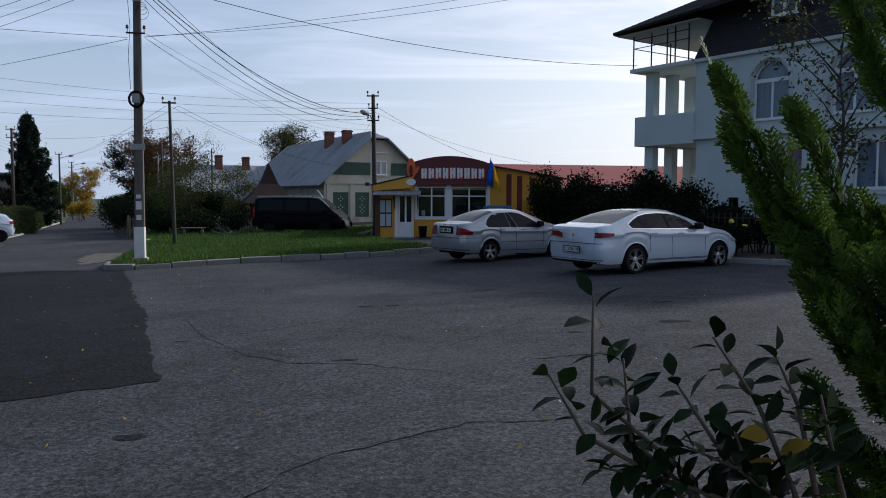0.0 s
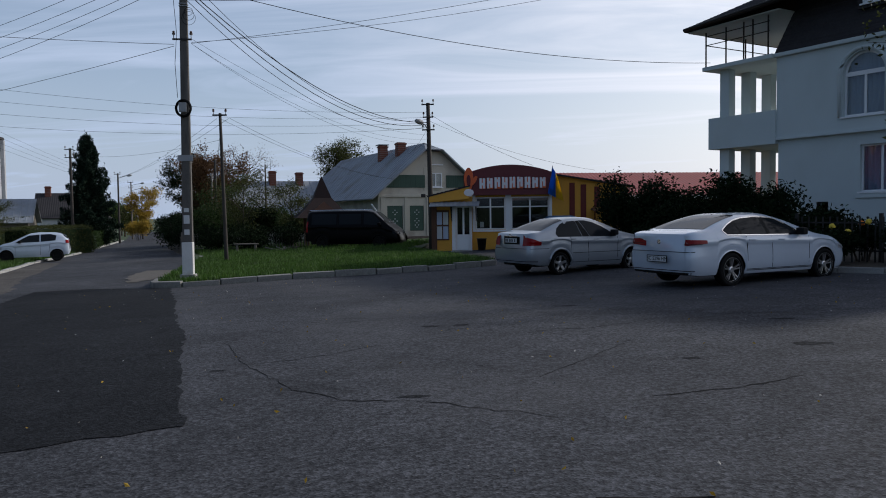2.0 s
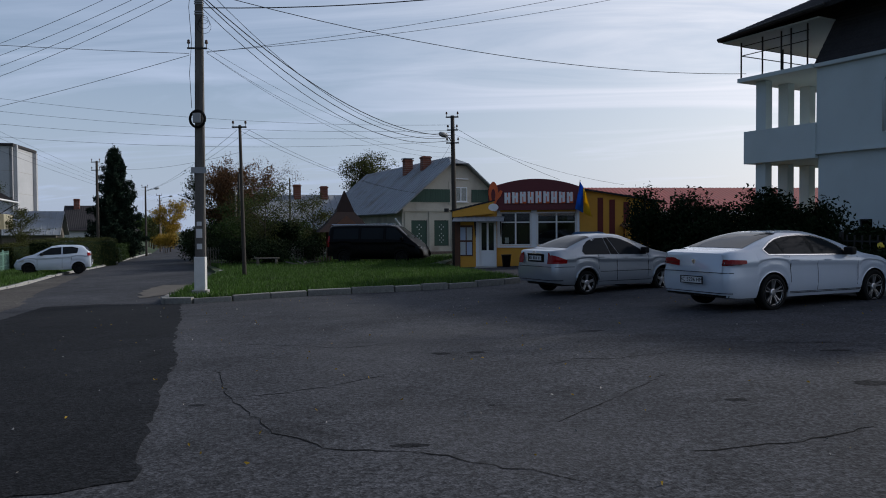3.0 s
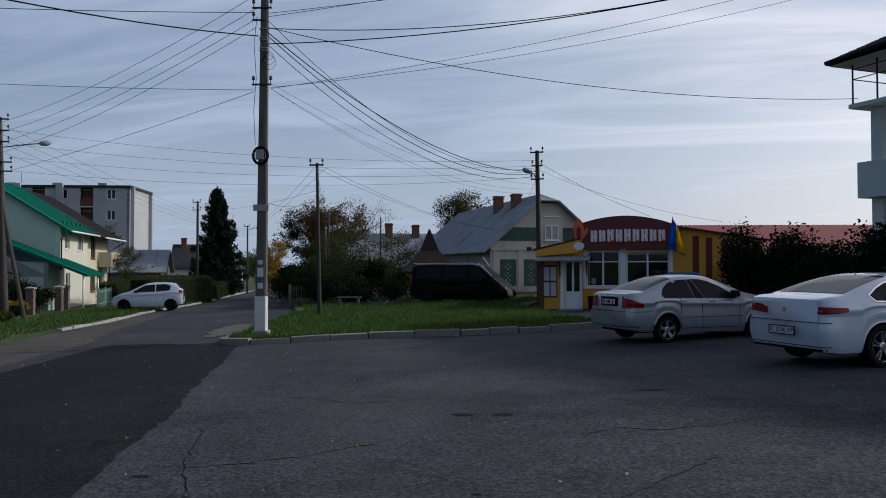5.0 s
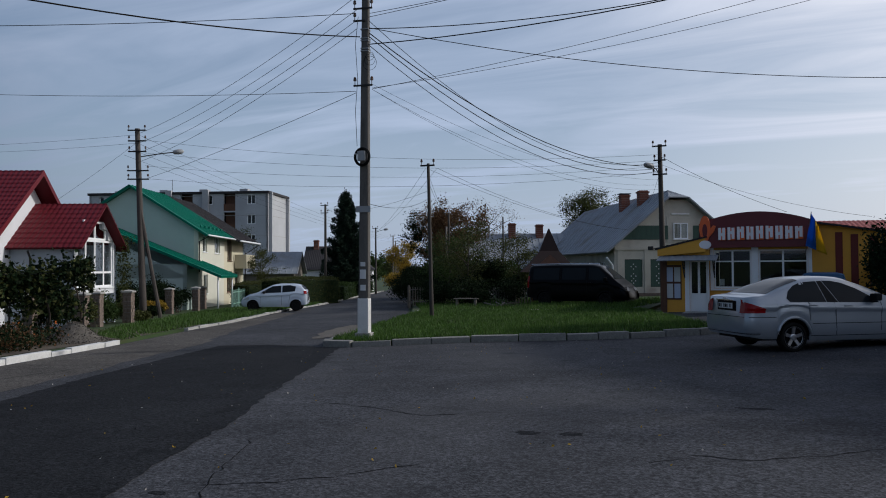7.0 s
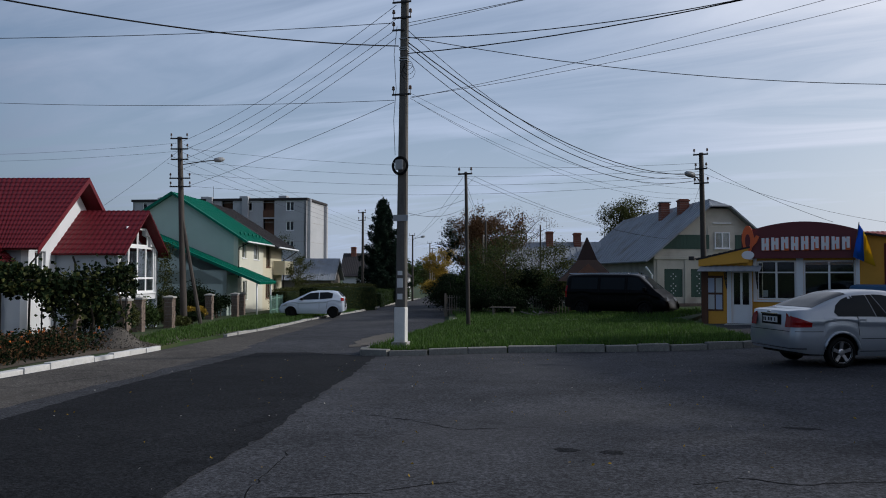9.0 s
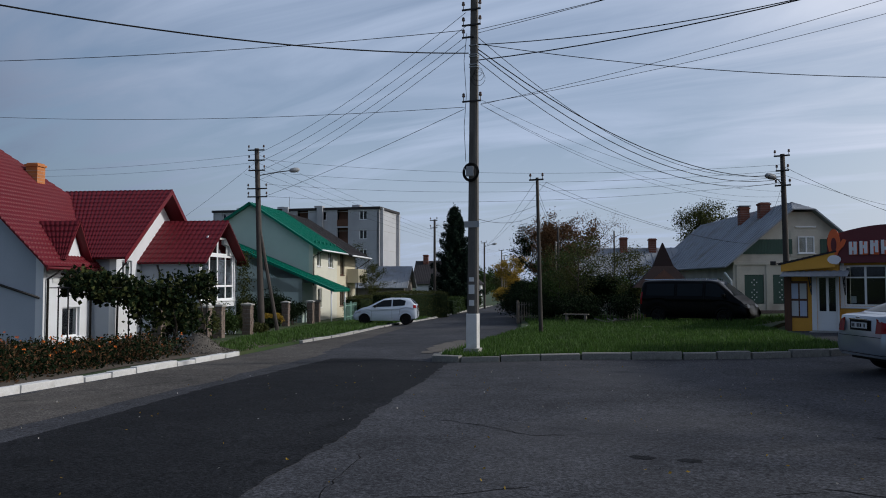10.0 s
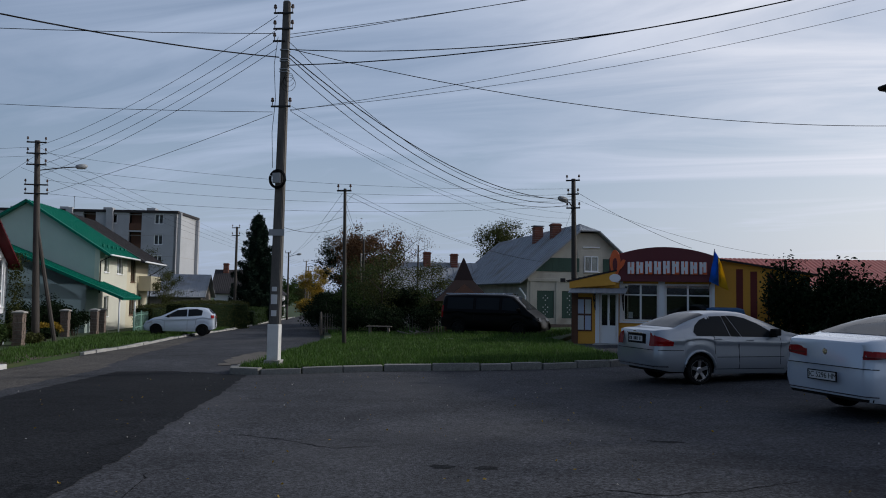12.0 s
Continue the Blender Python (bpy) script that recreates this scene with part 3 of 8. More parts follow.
sheet("lawn_island", [*[(x, y + 0.12) for x, y in ISLAND_KERB], (-3.2, 31), (-4.6, 35.1), (-5, 50), (3, 56), (8, 75), (-30, 75), (-20.0, 45.4), (-15.0, 35.3), (-11.4, 24.8)], 0.15, TURF,
      "raised grass verge with autumn weeds behind a concrete kerb", "lawn", skirt=0.2)
sheet("left_verge", [*[(x - 0.2, y) for x, y in LEFT_KERB], (-49, 94.3), (-70, 94), (-70, 0)], 0.12, TURF,
      "grass verge and front gardens along the street", "lawn", skirt=0.15)
sheet("planting_bed", [(16.2, 7.2), (8.8, 16.2), (6.2, 19.4), (3.6, 24.3), (3.3, 33.0), (8, 36), (26, 16)], 0.1, SOIL, "dark planting bed in front of the white house", "garden bed", skirt=0.15)
sheet("corner_bed", ragged([(0.25, -6), (6, -6), (6, 1.6), (1.1, 1.6), (0.3, 0.8)], 0.4, 0.06, 14), 0.08, SOIL, "dark earth bed under the conifer", "garden bed", skirt=0.1)
sheet("footpath", [(-15.6, 37.0), (-15.2, 36.2), (-5.6, 34.9), (-5.2, 35.8)], 0.16, CONCRETE, "pale concrete footpath crossing the grass", "footpath")
sheet("flower_bed", [(-13.7, 11.4), (-16.3, 16.1), (-17.8, 20.3), (-22.5, 19.0), (-23.5, 12.5), (-17.5, 9.5)], 0.135, SOIL, "front garden bed of dark soil", "garden bed")


def kerb_run(points, length, height, width, material, label, gap=0.015, seed=1):
    root = thing("kerb", Matrix.Identity(4), label, "kerb", kind="structure")
    rs = random.Random(seed)
    bm = bmesh.new()
    box(bm, (-length / 2 + gap, -width / 2, -0.12), (length / 2 - gap, width / 2, height), 0.018)
    me = bpy.data.meshes.new("kerb_stone")
    bm.to_mesh(me); bm.free()
    me.materials.append(material)
    for (x, y), (x2, y2) in zip(points, points[1:]):
        d = math.hypot(x2 - x, y2 - y)
        n = max(1, round(d / length))
        for k in range(n):
            s = (k + 0.5) / n
            px, py = x + (x2 - x) * s, y + (y2 - y) * s
            ob = new("kerb_stone", me)
            ob.parent = root
            dzx = gz(px + (x2 - x) / d * 0.5, py + (y2 - y) / d * 0.5) - gz(px - (x2 - x) / d * 0.5, py - (y2 - y) / d * 0.5)
            ob.matrix_world = pose(px + rs.uniform(-.015, .015), py + rs.uniform(-.015, .015), gz(px, py) + rs.uniform(-0.03, 0.022), rs.uniform(-4, 4), -math.degrees(math.atan(dzx)) + rs.uniform(-.6, .6), math.degrees(math.atan2(y2 - y, x2 - x)) + rs.uniform(-.8, .8)) @ Matrix.Diagonal((d / n / length, 1, 1, 1))
    return root


kerb_run(ISLAND_KERB, 1.0, 0.19, 0.2, OLD_KERB, "weathered grey concrete kerb round the grass island", seed=2)
kerb_run([(x - 0.1, y) for x, y in LEFT_KERB[:4]], 1.0, 0.17, 0.18, LIMEWASH, "whitewashed concrete kerb along the flower garden", seed=3)
kerb_run([(x - 0.1, y) for x, y in LEFT_KERB[4:]] + [(-48.7, 94)], 1.0, 0.13, 0.16, PALE_KERB, "pale kerb along the far side of the street", seed=4)
kerb_run([(16.1, 7.1), (8.7, 16.1), (6.1, 19.3), (3.5, 24.25)], 1.0, 0.15, 0.17, CONCRETE, "grey concrete kerb at the planting bed", seed=5)


def blades(name, poly, n, dz, h, material, label, seed, inside):
    """Short grass blades scattered over a stretch."""
    rs = np.random.RandomState(seed)
    xs, ys = [p[0] for p in poly], [p[1] for p in poly]
    pts = []
    while len(pts) < n:
        x, y = rs.uniform(min(xs), max(xs)), rs.uniform(min(ys), max(ys))
        if inside(x, y) and noise.noise((x * 0.8, y * 0.8, seed)) > rs.uniform(-0.75, 0.35):
            pts.append((x, y, gz(x, y) + dz))
    p = np.array(pts)
    a = rs.uniform(0, 2 * np.pi, n)
    hh = h * rs.uniform(0.5, 1.4, n)
    lean = rs.normal(0, 0.35, (n, 2)) * hh[:, None]
    w = 0.012 + 0.012 * rs.rand(n)
    side = np.stack([np.cos(a) * w, np.sin(a) * w, 0 * a], 1)
    tip = p + np.stack([lean[:, 0], lean[:, 1], hh], 1)
    v = np.stack([p - side, p + side, tip], 1).reshape(-1, 3)
    me = bpy.data.meshes.new(name)
    me.from_pydata(v.tolist(), [], np.arange(3 * n).reshape(n, 3).tolist())
    return tagged(mesh_part(name, me, material), label, "grass", "", "stuff")


def in_poly(poly):
    def f(x, y):
        c = False
        for (x1, y1), (x2, y2) in zip(poly, poly[1:] + poly[:1]):
            if (y1 > y) != (y2 > y) and x < (x2 - x1) * (y - y1) / (y2 - y1) + x1:
                c = not c
        return c
    return f


ISLAND = [*[(x + 0.03, y + 0.2) for x, y in ISLAND_KERB], (-3.3, 31), (-4.7, 34.8), (-14.9, 36.1), (-11.5, 25)]
blades("island_grass", ISLAND, 52000, 0.15, 0.13, GRASS, "uneven green grass on the raised island", 11, in_poly(ISLAND))
VERGE = [(-17.75, 21.2), (-19.95, 26.2), (-21.6, 30.9), (-25.0, 38.1), (-29.2, 49.6), (-34, 50), (-30, 38), (-24, 27), (-21, 23)]
blades("verge_grass", VERGE, 16000, 0.12, 0.14, GRASS, "rough grass along the street verge", 12, in_poly(VERGE))
BACK = [(-15.3, 36.8), (-5.5, 36.0), (-4.6, 44), (-12, 47), (-20, 45.5)]
blades("yard_grass", BACK, 14000, 0.15, 0.2, GRASS, "long grass round the parked van", 13, in_poly(BACK))

# ---- poles and cables ----


def insulator(parent, p, up=0.12):
    bm = bmesh.new()
    lathe(bm, [(0.012, -0.1), (0.012, 0.0), (0.045, 0.01), (0.05, 0.05), (0.03, 0.07), (0.045, 0.09), (0.02, up)], 8, Matrix.Translation(p))
    return part("insulator", bm, PORCELAIN, parent)


def main_pole():
    base = thing("utility_pole", pose(-9.68, 21.85, -0.2, 0, 0, 12) @ Matrix.Scale(0.941, 4), "tall concrete utility pole with a whitewashed foot and coiled cable", "utility pole")
    H = 10.05
    bm = bmesh.new()
    for (z0, z1) in ((-0.4, H),):
        w0, w1 = 0.15, 0.095
        v = [bm.verts.new((sx * w + 0.008 * z, sy * w * 0.9, z)) for z, w in ((z0, w0), (z1, w1)) for sx, sy in ((-1, -1), (1, -1), (1, 1), (-1, 1))]
        for q in ((0, 1, 5, 4), (1, 2, 6, 5), (2, 3, 7, 6), (3, 0, 4, 7), (4, 5, 6, 7), (3, 2, 1, 0)):
            bm.faces.new([v[i] for i in q])
    bmesh.ops.bevel(bm, geom=bm.edges[:], offset=0.025, segments=2, affect="EDGES")
    part("shaft", bm, mat("pole_concrete", (0.105, 0.098, 0.09), 0.9, var=0.35, scale=2, fine=40, bump=0.5, stretch=(3, 3, 0.5), stain=(0.05, 0.046, 0.042)), base)
    bm = bmesh.new()
    box(bm, (-0.16, -0.146, 0.0), (0.162, 0.146, 1.0), 0.03)
    part("whitewash", bm, LIMEWASH, base, "flaking whitewashed foot")
    bm = bmesh.new()
    box(bm, (-0.22, -0.2, -0.2), (0.22, 0.2, 0.03), 0.02)
    part("footing", bm, CONCRETE, base)
    for z, n in ((7.0, 2), (9.2, 2), (9.65, 2), (8.85, 1)):
        bm = bmesh.new()
        box(bm, (-0.26, -0.13, z), (0.3 if n == 2 else 0.1, -0.09, z + 0.05), 0.005)
        part("bracket", bm, IRON, base)
        insulator(base, (-0.22, -0.11, z + 0.15))
        if n == 2: insulator(base, (0.28, -0.11, z + 0.15))
    for z in (8.0, 8.07, 8.3, 8.36, 8.62):
        bm = bmesh.new()
        w = 0.118
        box(bm, (-w + 0.065, -w, z), (w + 0.065, w, z + 0.025))
        part("strap", bm, GREYBOX, base)
    bm = bmesh.new()      # coil of spare cable with its box
    for k in range(5):
        r = 0.19 + 0.022 * (k % 3)
        pts = [(0.02 + r * math.cos(a), -0.17 - 0.02 * k, 4.98 + r * 1.12 * math.sin(a)) for a in [2 * math.pi * i / 24 for i in range(25)]]
        tube(bm, pts, 0.014, 5, False)
    part("cable_coil", bm, BLACK, base, "coil of black spare cable")
    bm = bmesh.new()
    box(bm, (-0.1, -0.3, 4.86), (0.12, -0.2, 5.14), 0.02)
    part("junction_box", bm, GREYBOX, base, "small grey junction box")
    bm = bmesh.new()
    box(bm, (-0.2, -0.155, 3.42), (0.24, -0.14, 3.6), 0.003)
    part("plate", bm, GREYBOX, base, "small grey sign plate")
    for z, h, w in ((1.55, 0.26, 0.17), (1.22, 0.16, 0.15), (1.9, 0.12, 0.14)):
        bm = bmesh.new()
        box(bm, (-w / 2 + 0.01, -0.15, z), (w / 2 + 0.01, -0.143, z + h))
        part("notice", bm, PAPER, base, "torn paper notice")
    bm = bmesh.new()
    pts = [(-0.12, -0.1, 9.0), (-0.2, -0.12, 8.2), (-0.13, -0.13, 7.2), (-0.2, -0.13, 6.3), (-0.15, -0.14, 5.3)]
    tube(bm, pts, 0.008, 5)
    part("down_lead", bm, BLACK, base)
    bm = bmesh.new()
    for q in range(3):
        r = 0.12 + 0.04 * q
        tube(bm, [(0.22 + r * math.cos(a), -0.1, 7.85 - 0.1 * q + r * math.sin(a)) for a in [2 * math.pi * i / 16 for i in range(17)]], 0.006, 4, False)
    part("loose_loops", bm, BLACK, base)
    return base


def wood_pole(x, y, h, label, r=0.12, arms=((0.0, 0.5),), lamp=None, turn=0, lean=(0, 0), stay=None, dz=0.12, material=None):
    base = thing("utility_pole", at_ground(x, y, turn, dz), label, "utility pole", "utility poles")
    bm = bmesh.new()
    n = 6
    tube(bm, [(lean[0] * k / n, lean[1] * k / n, -0.4 + (h + 0.4) * k / n) for k in range(n + 1)], [r * (1 - 0.35 * k / n) for k in range(n + 1)], 10)
    part("shaft", bm, material or TIMBER, base, smooth=True)
    for dzt, w in arms:
        z = h - dzt - 0.12
        cx = lean[0] * z / h
        bm = bmesh.new()
        box(bm, (cx - w, -r - 0.05, z), (cx + w, -r + 0.02, z + 0.06), 0.006)
        part("crossarm", bm, IRON, base)
        for s in (-1, 1):
            insulator(base, (cx + s * (w - 0.04), -r - 0.01, z + 0.16))
    if lamp:
        lx, ly, lz = lamp
        bm = bmesh.new()
        tube(bm, [(lean[0], -0.1, lz - 0.35), (lx * 0.5, ly * 0.5, lz - 0.12), (lx, ly, lz)], 0.025, 7)
        arm = part("lamp_arm", bm, IRON, base)
        bm = bmesh.new()
        lathe(bm, [(0.03, -0.22), (0.1, -0.16), (0.13, 0.05), (0.1, 0.22), (0.03, 0.3)], 12, Matrix.Translation((lx, ly, lz)) @ Matrix.Rotation(math.atan2(ly, lx), 4, "Z") @ Matrix.Rotation(radians(80), 4, "Y"))
        part("lamp_head", bm, GREYBOX, base, "grey street lamp head", True)
    if stay:
        bm = bmesh.new()
        tube(bm, [(stay[0], stay[1], -0.3), (lean[0] * 0.7, lean[1] * 0.7 - 0.05, h * 0.62)], [0.1, 0.08], 8)
        part("brace", bm, material or TIMBER, base, "slanting timber brace")
    return base


P1 = (-9.68, 21.85)
main_pole()
wood_pole(-11.85, 30.7, 5.95, "slim dark timber pole with a short crossarm on the grass", 0.085, ((0.0, 0.28),), None, 8, (-0.12, 0), material=TIMBER)
wood_pole(-4.25, 37.6, 6.9, "dark timber pole with a lamp beside the yellow shop", 0.14, ((0.0, 0.3), (0.6, 0.25), (1.2, 0.3)), (-0.45, -0.5, 5.95), 0, (-0.1, 0))
wood_pole(-27.0, 31.2, 9.0, "old concrete pole with a street lamp and slanting brace", 0.17, ((0.0, 0.42), (0.5, 0.42), (1.0, 0.42), (1.9, 0.5), (2.3, 0.5)), (1.35, 0.6, 8.0), 25, (-0.3, -0.1), (0.75, 0.3),
          material=mat("old_pole", (0.065, 0.056, 0.05), 0.9, var=0.35, scale=2, fine=30, bump=0.5, stretch=(3, 3, 0.5)))
wood_pole(-33.0, 55.9, 7.6, "grey concrete pole behind the hedge", 0.13, ((0.0, 0.35), (0.6, 0.35)))
wood_pole(-19.5, 49.6, 5.7, "bare timber pole in the yard", 0.1, ())
wood_pole(-20.3, 51.0, 4.9, "short pale timber pole in the yard", 0.08, (), material=WOOD_GREY)
wood_pole(-19.0, 58.5, 5.9, "distant bare timber pole", 0.08, ())
wood_pole(-40.9, 78.1, 7.2, "street pole with a curved lamp arm", 0.12, ((0, 0.35),), (0.9, 0.6, 7.0), 0)
for k, (x, y) in enumerate(((-52, 103), (-59, 117), (-67, 133), (-79, 158))):
    wood_pole(x, y, 7.8, "distant street pole with a lamp", 0.13, ((0, 0.4),), (1.3, 0.6, 7.6), 0, material=WOOD_GREY)


def cable(p, q, sag, r=0.007, n=18):
    cu = bpy.data.curves.new("cable", "CURVE")
    cu.dimensions, cu.bevel_depth, cu.bevel_resolution, cu.use_fill_caps = "3D", r, 1, True
    sp = cu.splines.new("POLY")
    sp.points.add(n)
    p, q = Vector(p), Vector(q)
    for k in range(n + 1):
        t = k / n
        c = p.lerp(q, t) - Vector((0, 0, sag * 4 * t * (1 - t)))
        sp.points[k].co = (*c, 1)
    cu.materials.append(BLACK)
    return tagged(new("overhead_cable", cu), "thin black overhead cable strung between poles", "cable", "overhead cables")


T = lambda z, dx=0.0, dy=0.0: (P1[0] + dx * 0.94, P1[1] + dy, 0.09 + 0.941 * z)
P4 = (-27.25, 31.1)
P3 = (-4.35, 37.6)
# to the poles along the street
for k, z in enumerate((9.35, 8.95, 8.65, 8.4)):
    cable(T(z, -0.2), (P4[0], P4[1], 7.95 - 0.45 * k), 0.35)
cable(T(6.55, -0.25), (P4[0] + 0.3, P4[1], 5.75), 0.1)
for z, zt, s, r in ((8.25, 5.8, 1.0, 0.014), (8.15, 5.7, 1.2, 0.012), (7.9, 5.6, 1.3, 0.009), (8.6, 5.95, 1.35, 0.008)):
    cable(T(z, 0.15), (P3[0], P3[1] - 0.15, zt), s, r)
cable(T(6.75, 0.28), (P3[0], P3[1] - 0.15, 5.2), 0.6, 0.004)
cable(T(6.6, 0.28), (P3[0], P3[1] - 0.15, 5.0), 0.75, 0.004)
cable(T(6.6, 0.28), (P3[0], P3[1] - 0.15, 4.8), 0.8, 0.004)
# across the parking area
cable(T(8.39, 0.12), (7.2, 31.3, 7.1), 0.6, 0.01, 28)
cable(T(8.15, -0.12), (-16.1, 1.5, 6.87), 0.84, 0.016, 28)
cable(T(8.84, -0.25), (-45.1, 2.3, 9.49), 1.09, 0.009, 28)
cable(T(6.6, -0.25), (-37.6, 16.5, 8.87), 0.49, 0.007, 28)
cable(T(8.35, 0.15), (11.8, 25.2, 11.5), 1.32, 0.012, 28)
cable(T(7.9, 0.15), (19.6, 22.7, 12.85), 1.66, 0.014, 28)
cable(T(8.78, 0.2), (19.4, 9.8, 5.95), 0.44, 0.007, 28)
cable(T(8.68, 0.2), (31.3, 20.2, 11.57), 0.49, 0.007, 28)
cable(T(6.61, 0.28), (17.9, 27.5, 13.0), 0.78, 0.006, 28)
cable(T(6.64, 0.28), (15.8, 30.4, 12.95), 0.9, 0.006, 28)
# thin lines beyond
for k in range(4):
    cable((P4[0] + 0.4, P4[1], 7.6 - 0.6 * k), (P3[0], P3[1], 6.3 - 0.25 * k), 0.5, 0.006)
    cable((-27.3 - 0.3 * k, 31.1, 7.9 - 0.3 * k), (-52, 103, 5.9 - 0.2 * k), 0.5, 0.006)
for k in range(2):
    cable((-12.1 + 0.5 * k, 30.7, 5.35), (-40.9, 78.1, 5.6), 0.4, 0.006)
    cable((-12.0 + 0.4 * k, 30.7, 5.35), (-7.6, 47.5, 3.6), 0.4, 0.006)
    cable((-11.95, 30.7, 5.1 - 0.3 * k), (-19.5, 49.6, 4.8), 0.3, 0.006)
    cable((P4[0], P4[1], 7.9 - 0.4 * k), (-62, 33.0, 10.2 - 0.4 * k), 0.4, 0.006)
cable((P4[0], P4[1], 7.6), (-35.0, 28.5, 2.5), 0.2, 0.006)
cable((-11.95, 30.7, 4.2), (P1[0], P1[1], 3.3), 0.25, 0.006)
cable((-33, 55.9, 6.2), (-11.95, 30.7, 4.5), 0.4, 0.006)
cable((P3[0], P3[1], 6.25), (0.55, 36.2, 3.6), 0.15, 0.008)
cable((P3[0], P3[1], 5.9), (3.5, 37.5, 3.4), 0.3, 0.006)
cable((P3[0], P3[1], 5.6), (-7.0, 50.5, 5.3), 0.2, 0.006)
cable((-33, 55.9, 6.4), (-40.9, 78.1, 5.5), 0.3, 0.006)

# ---- houses ----


def chimney(parent, x, y, z0, z1, w=0.5, d=0.5, material=None):
    bm = bmesh.new()
    box(bm, (x - w / 2, y - d / 2, z0), (x + w / 2, y + d / 2, z1 - 0.16), 0.01)
    box(bm, (x - w / 2 - 0.05, y - d / 2 - 0.05, z1 - 0.157), (x + w / 2 + 0.05, y + d / 2 + 0.05, z1 - 0.06), 0.01)
    box(bm, (x - w / 2 + 0.02, y - d / 2 + 0.02, z1 - 0.057), (x + w / 2 - 0.02, y + d / 2 - 0.02, z1), 0.01)
    ch = part("chimney", bm, material or BRICK_RED, parent)
    # joints of the brickwork
    bm = bmesh.new()
    z = z0 + 0.1
    while z < z1 - 0.2:
        box(bm, (x - w / 2 - 0.003, y - d / 2 - 0.003, z), (x + w / 2 + 0.003, y + d / 2 + 0.003, z + 0.012))
        z += 0.15
    part("mortar", bm, CONCRETE, ch)
    return ch


def pipe(parent, pts, r=0.045, material=None, name="downpipe"):
    bm = bmesh.new()
    tube(bm, pts, r, 8)
    return part(name, bm, material or IRON, parent, smooth=True)


def slab(parent, name, a, b, material, bevel=0.01, label=""):
    bm = bmesh.new()
    box(bm, a, b, bevel)
    return part(name, bm, material, parent, label)


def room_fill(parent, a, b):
    """Near-black box painting an unlit room's dark, so windows look into a closed house."""
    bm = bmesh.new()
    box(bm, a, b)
    return part("dark_interior", bm, DARKNESS, parent)


def red_house():
    h = thing("house", at_ground(-27.28, 20.36, 115.5, 0.11), "white plastered house with grey-toned shaded sides and dark red metal tile roofs", "house", "houses")
    # main body
    bm = bmesh.new()
    m = walls(bm, (0.0, 0.0), (3.1, 0.0), -0.6, 3.45, 0.3, [(1.05, 2.25, 2.72, 3.44), (1.2, 2.35, 0.35, 1.5)])
    part("street_wall", bm, RENDER_WHITE, h, "white plastered wall")
    window(h, m, 1.05, 2.25, 2.72, 3.44, 2, 1)
    window(h, m, 1.2, 2.35, 0.35, 1.5, 2, 1)
    # gable wall, its shade carried by the plaster colour
    bm = bmesh.new()
    walls(bm, (0, 10.4), (0, 0.3), -0.6, 3.45, 0.3)
    gable(bm, (0, 10.4), (0, 0.0), 3.45, 5.2, 8.5, 0.3)
    part("side_wall", bm, RENDER_SHADED, h, "plastered gable wall toned blue-grey for its shaded side")
    slab(h, "corner_strip", (-0.02, -0.02, -0.6), (0.16, 0.0, 3.4), RENDER_WHITE, 0)
    bm = bmesh.new()
    walls(bm, (3.1, 0), (10, 0), -0.6, 3.45, 0.3); walls(bm, (10, 0), (10, 10.4), -0.6, 3.45, 0.3); walls(bm, (10, 10.4), (0, 10.4), -0.6, 3.45, 0.3)
    part("rear_wall", bm, RENDER_SHADED, h)
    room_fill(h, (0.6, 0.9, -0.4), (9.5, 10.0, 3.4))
    bm = bmesh.new()
    roof_sheet(bm, (-0.55, -0.5, 3.05), (10.6, -0.5, 3.05), (3.4, 5.2, 8.6), (-0.55, 5.2, 8.6), "tile")
    part("roof", bm, ROOF_RED, h, "dark red metal tile roof")
    bm = bmesh.new()
    roof_sheet(bm, (10.6, 10.9, 3.05), (-0.55, 10.9, 3.05), (-0.55, 5.2, 8.6), (3.4, 5.2, 8.6), "plain")
    part("roof", bm, ROOF_RED, h, "dark red metal tile roof")
    bm = bmesh.new()
    roof_sheet(bm, (10.6, -0.5, 3.05), (10.6, 10.9, 3.05), (3.42, 5.22, 8.6), (3.4, 5.2, 8.6), "plain")
    part("roof", bm, ROOF_RED, h, "dark red metal tile roof")
    slab(h, "fascia", (-0.58, -0.56, 2.9), (-0.54, -0.5, 3.1), ROOF_RED, 0)
    pipe(h, [(-0.55, -0.55, 3.0), (3.2, -0.55, 2.98)], 0.06, ROOF_RED, "gutter")
    pipe(h, [(0.3, -0.55, 2.95), (0.14, -0.1, 2.6), (0.14, -0.09, -0.2)])
    pipe(h, [(2.95, -0.55, 2.95), (2.95, -0.1, 2.6), (2.95, -0.09, -0.2)])
    pipe(h, [(-0.08, 4.0, 3.1), (-0.08, 0.1, 1.9)])
    slab(h, "porch_roof", (-1.2, 2.5, 3.0), (-0.02, 6.0, 3.12), ROOF_RED)
    chimney(h, 4.6, 3.6, 6.2, 7.7, 0.55, 0.55, BRICK_ORANGE)
    # small dormer over the upper window
    bm = bmesh.new()
    gable(bm, (1.0, -0.06), (2.3, -0.06), 3.44, 0.65, 4.75, 0.12)
    part("dormer_wall", bm, RENDER_WHITE, h)
    bm = bmesh.new()
    roof_sheet(bm, (0.75, -0.4, 3.35), (0.75, 0.4, 3.35), (1.65, 2.0, 4.9), (1.65, -0.4, 4.9), "tile")
    part("dormer_roof", bm, ROOF_RED, h)
    bm = bmesh.new()
    roof_sheet(bm, (2.55, 0.4, 3.35), (2.55, -0.4, 3.35), (1.65, -0.4, 4.9), (1.65, 2.0, 4.9), "tile")
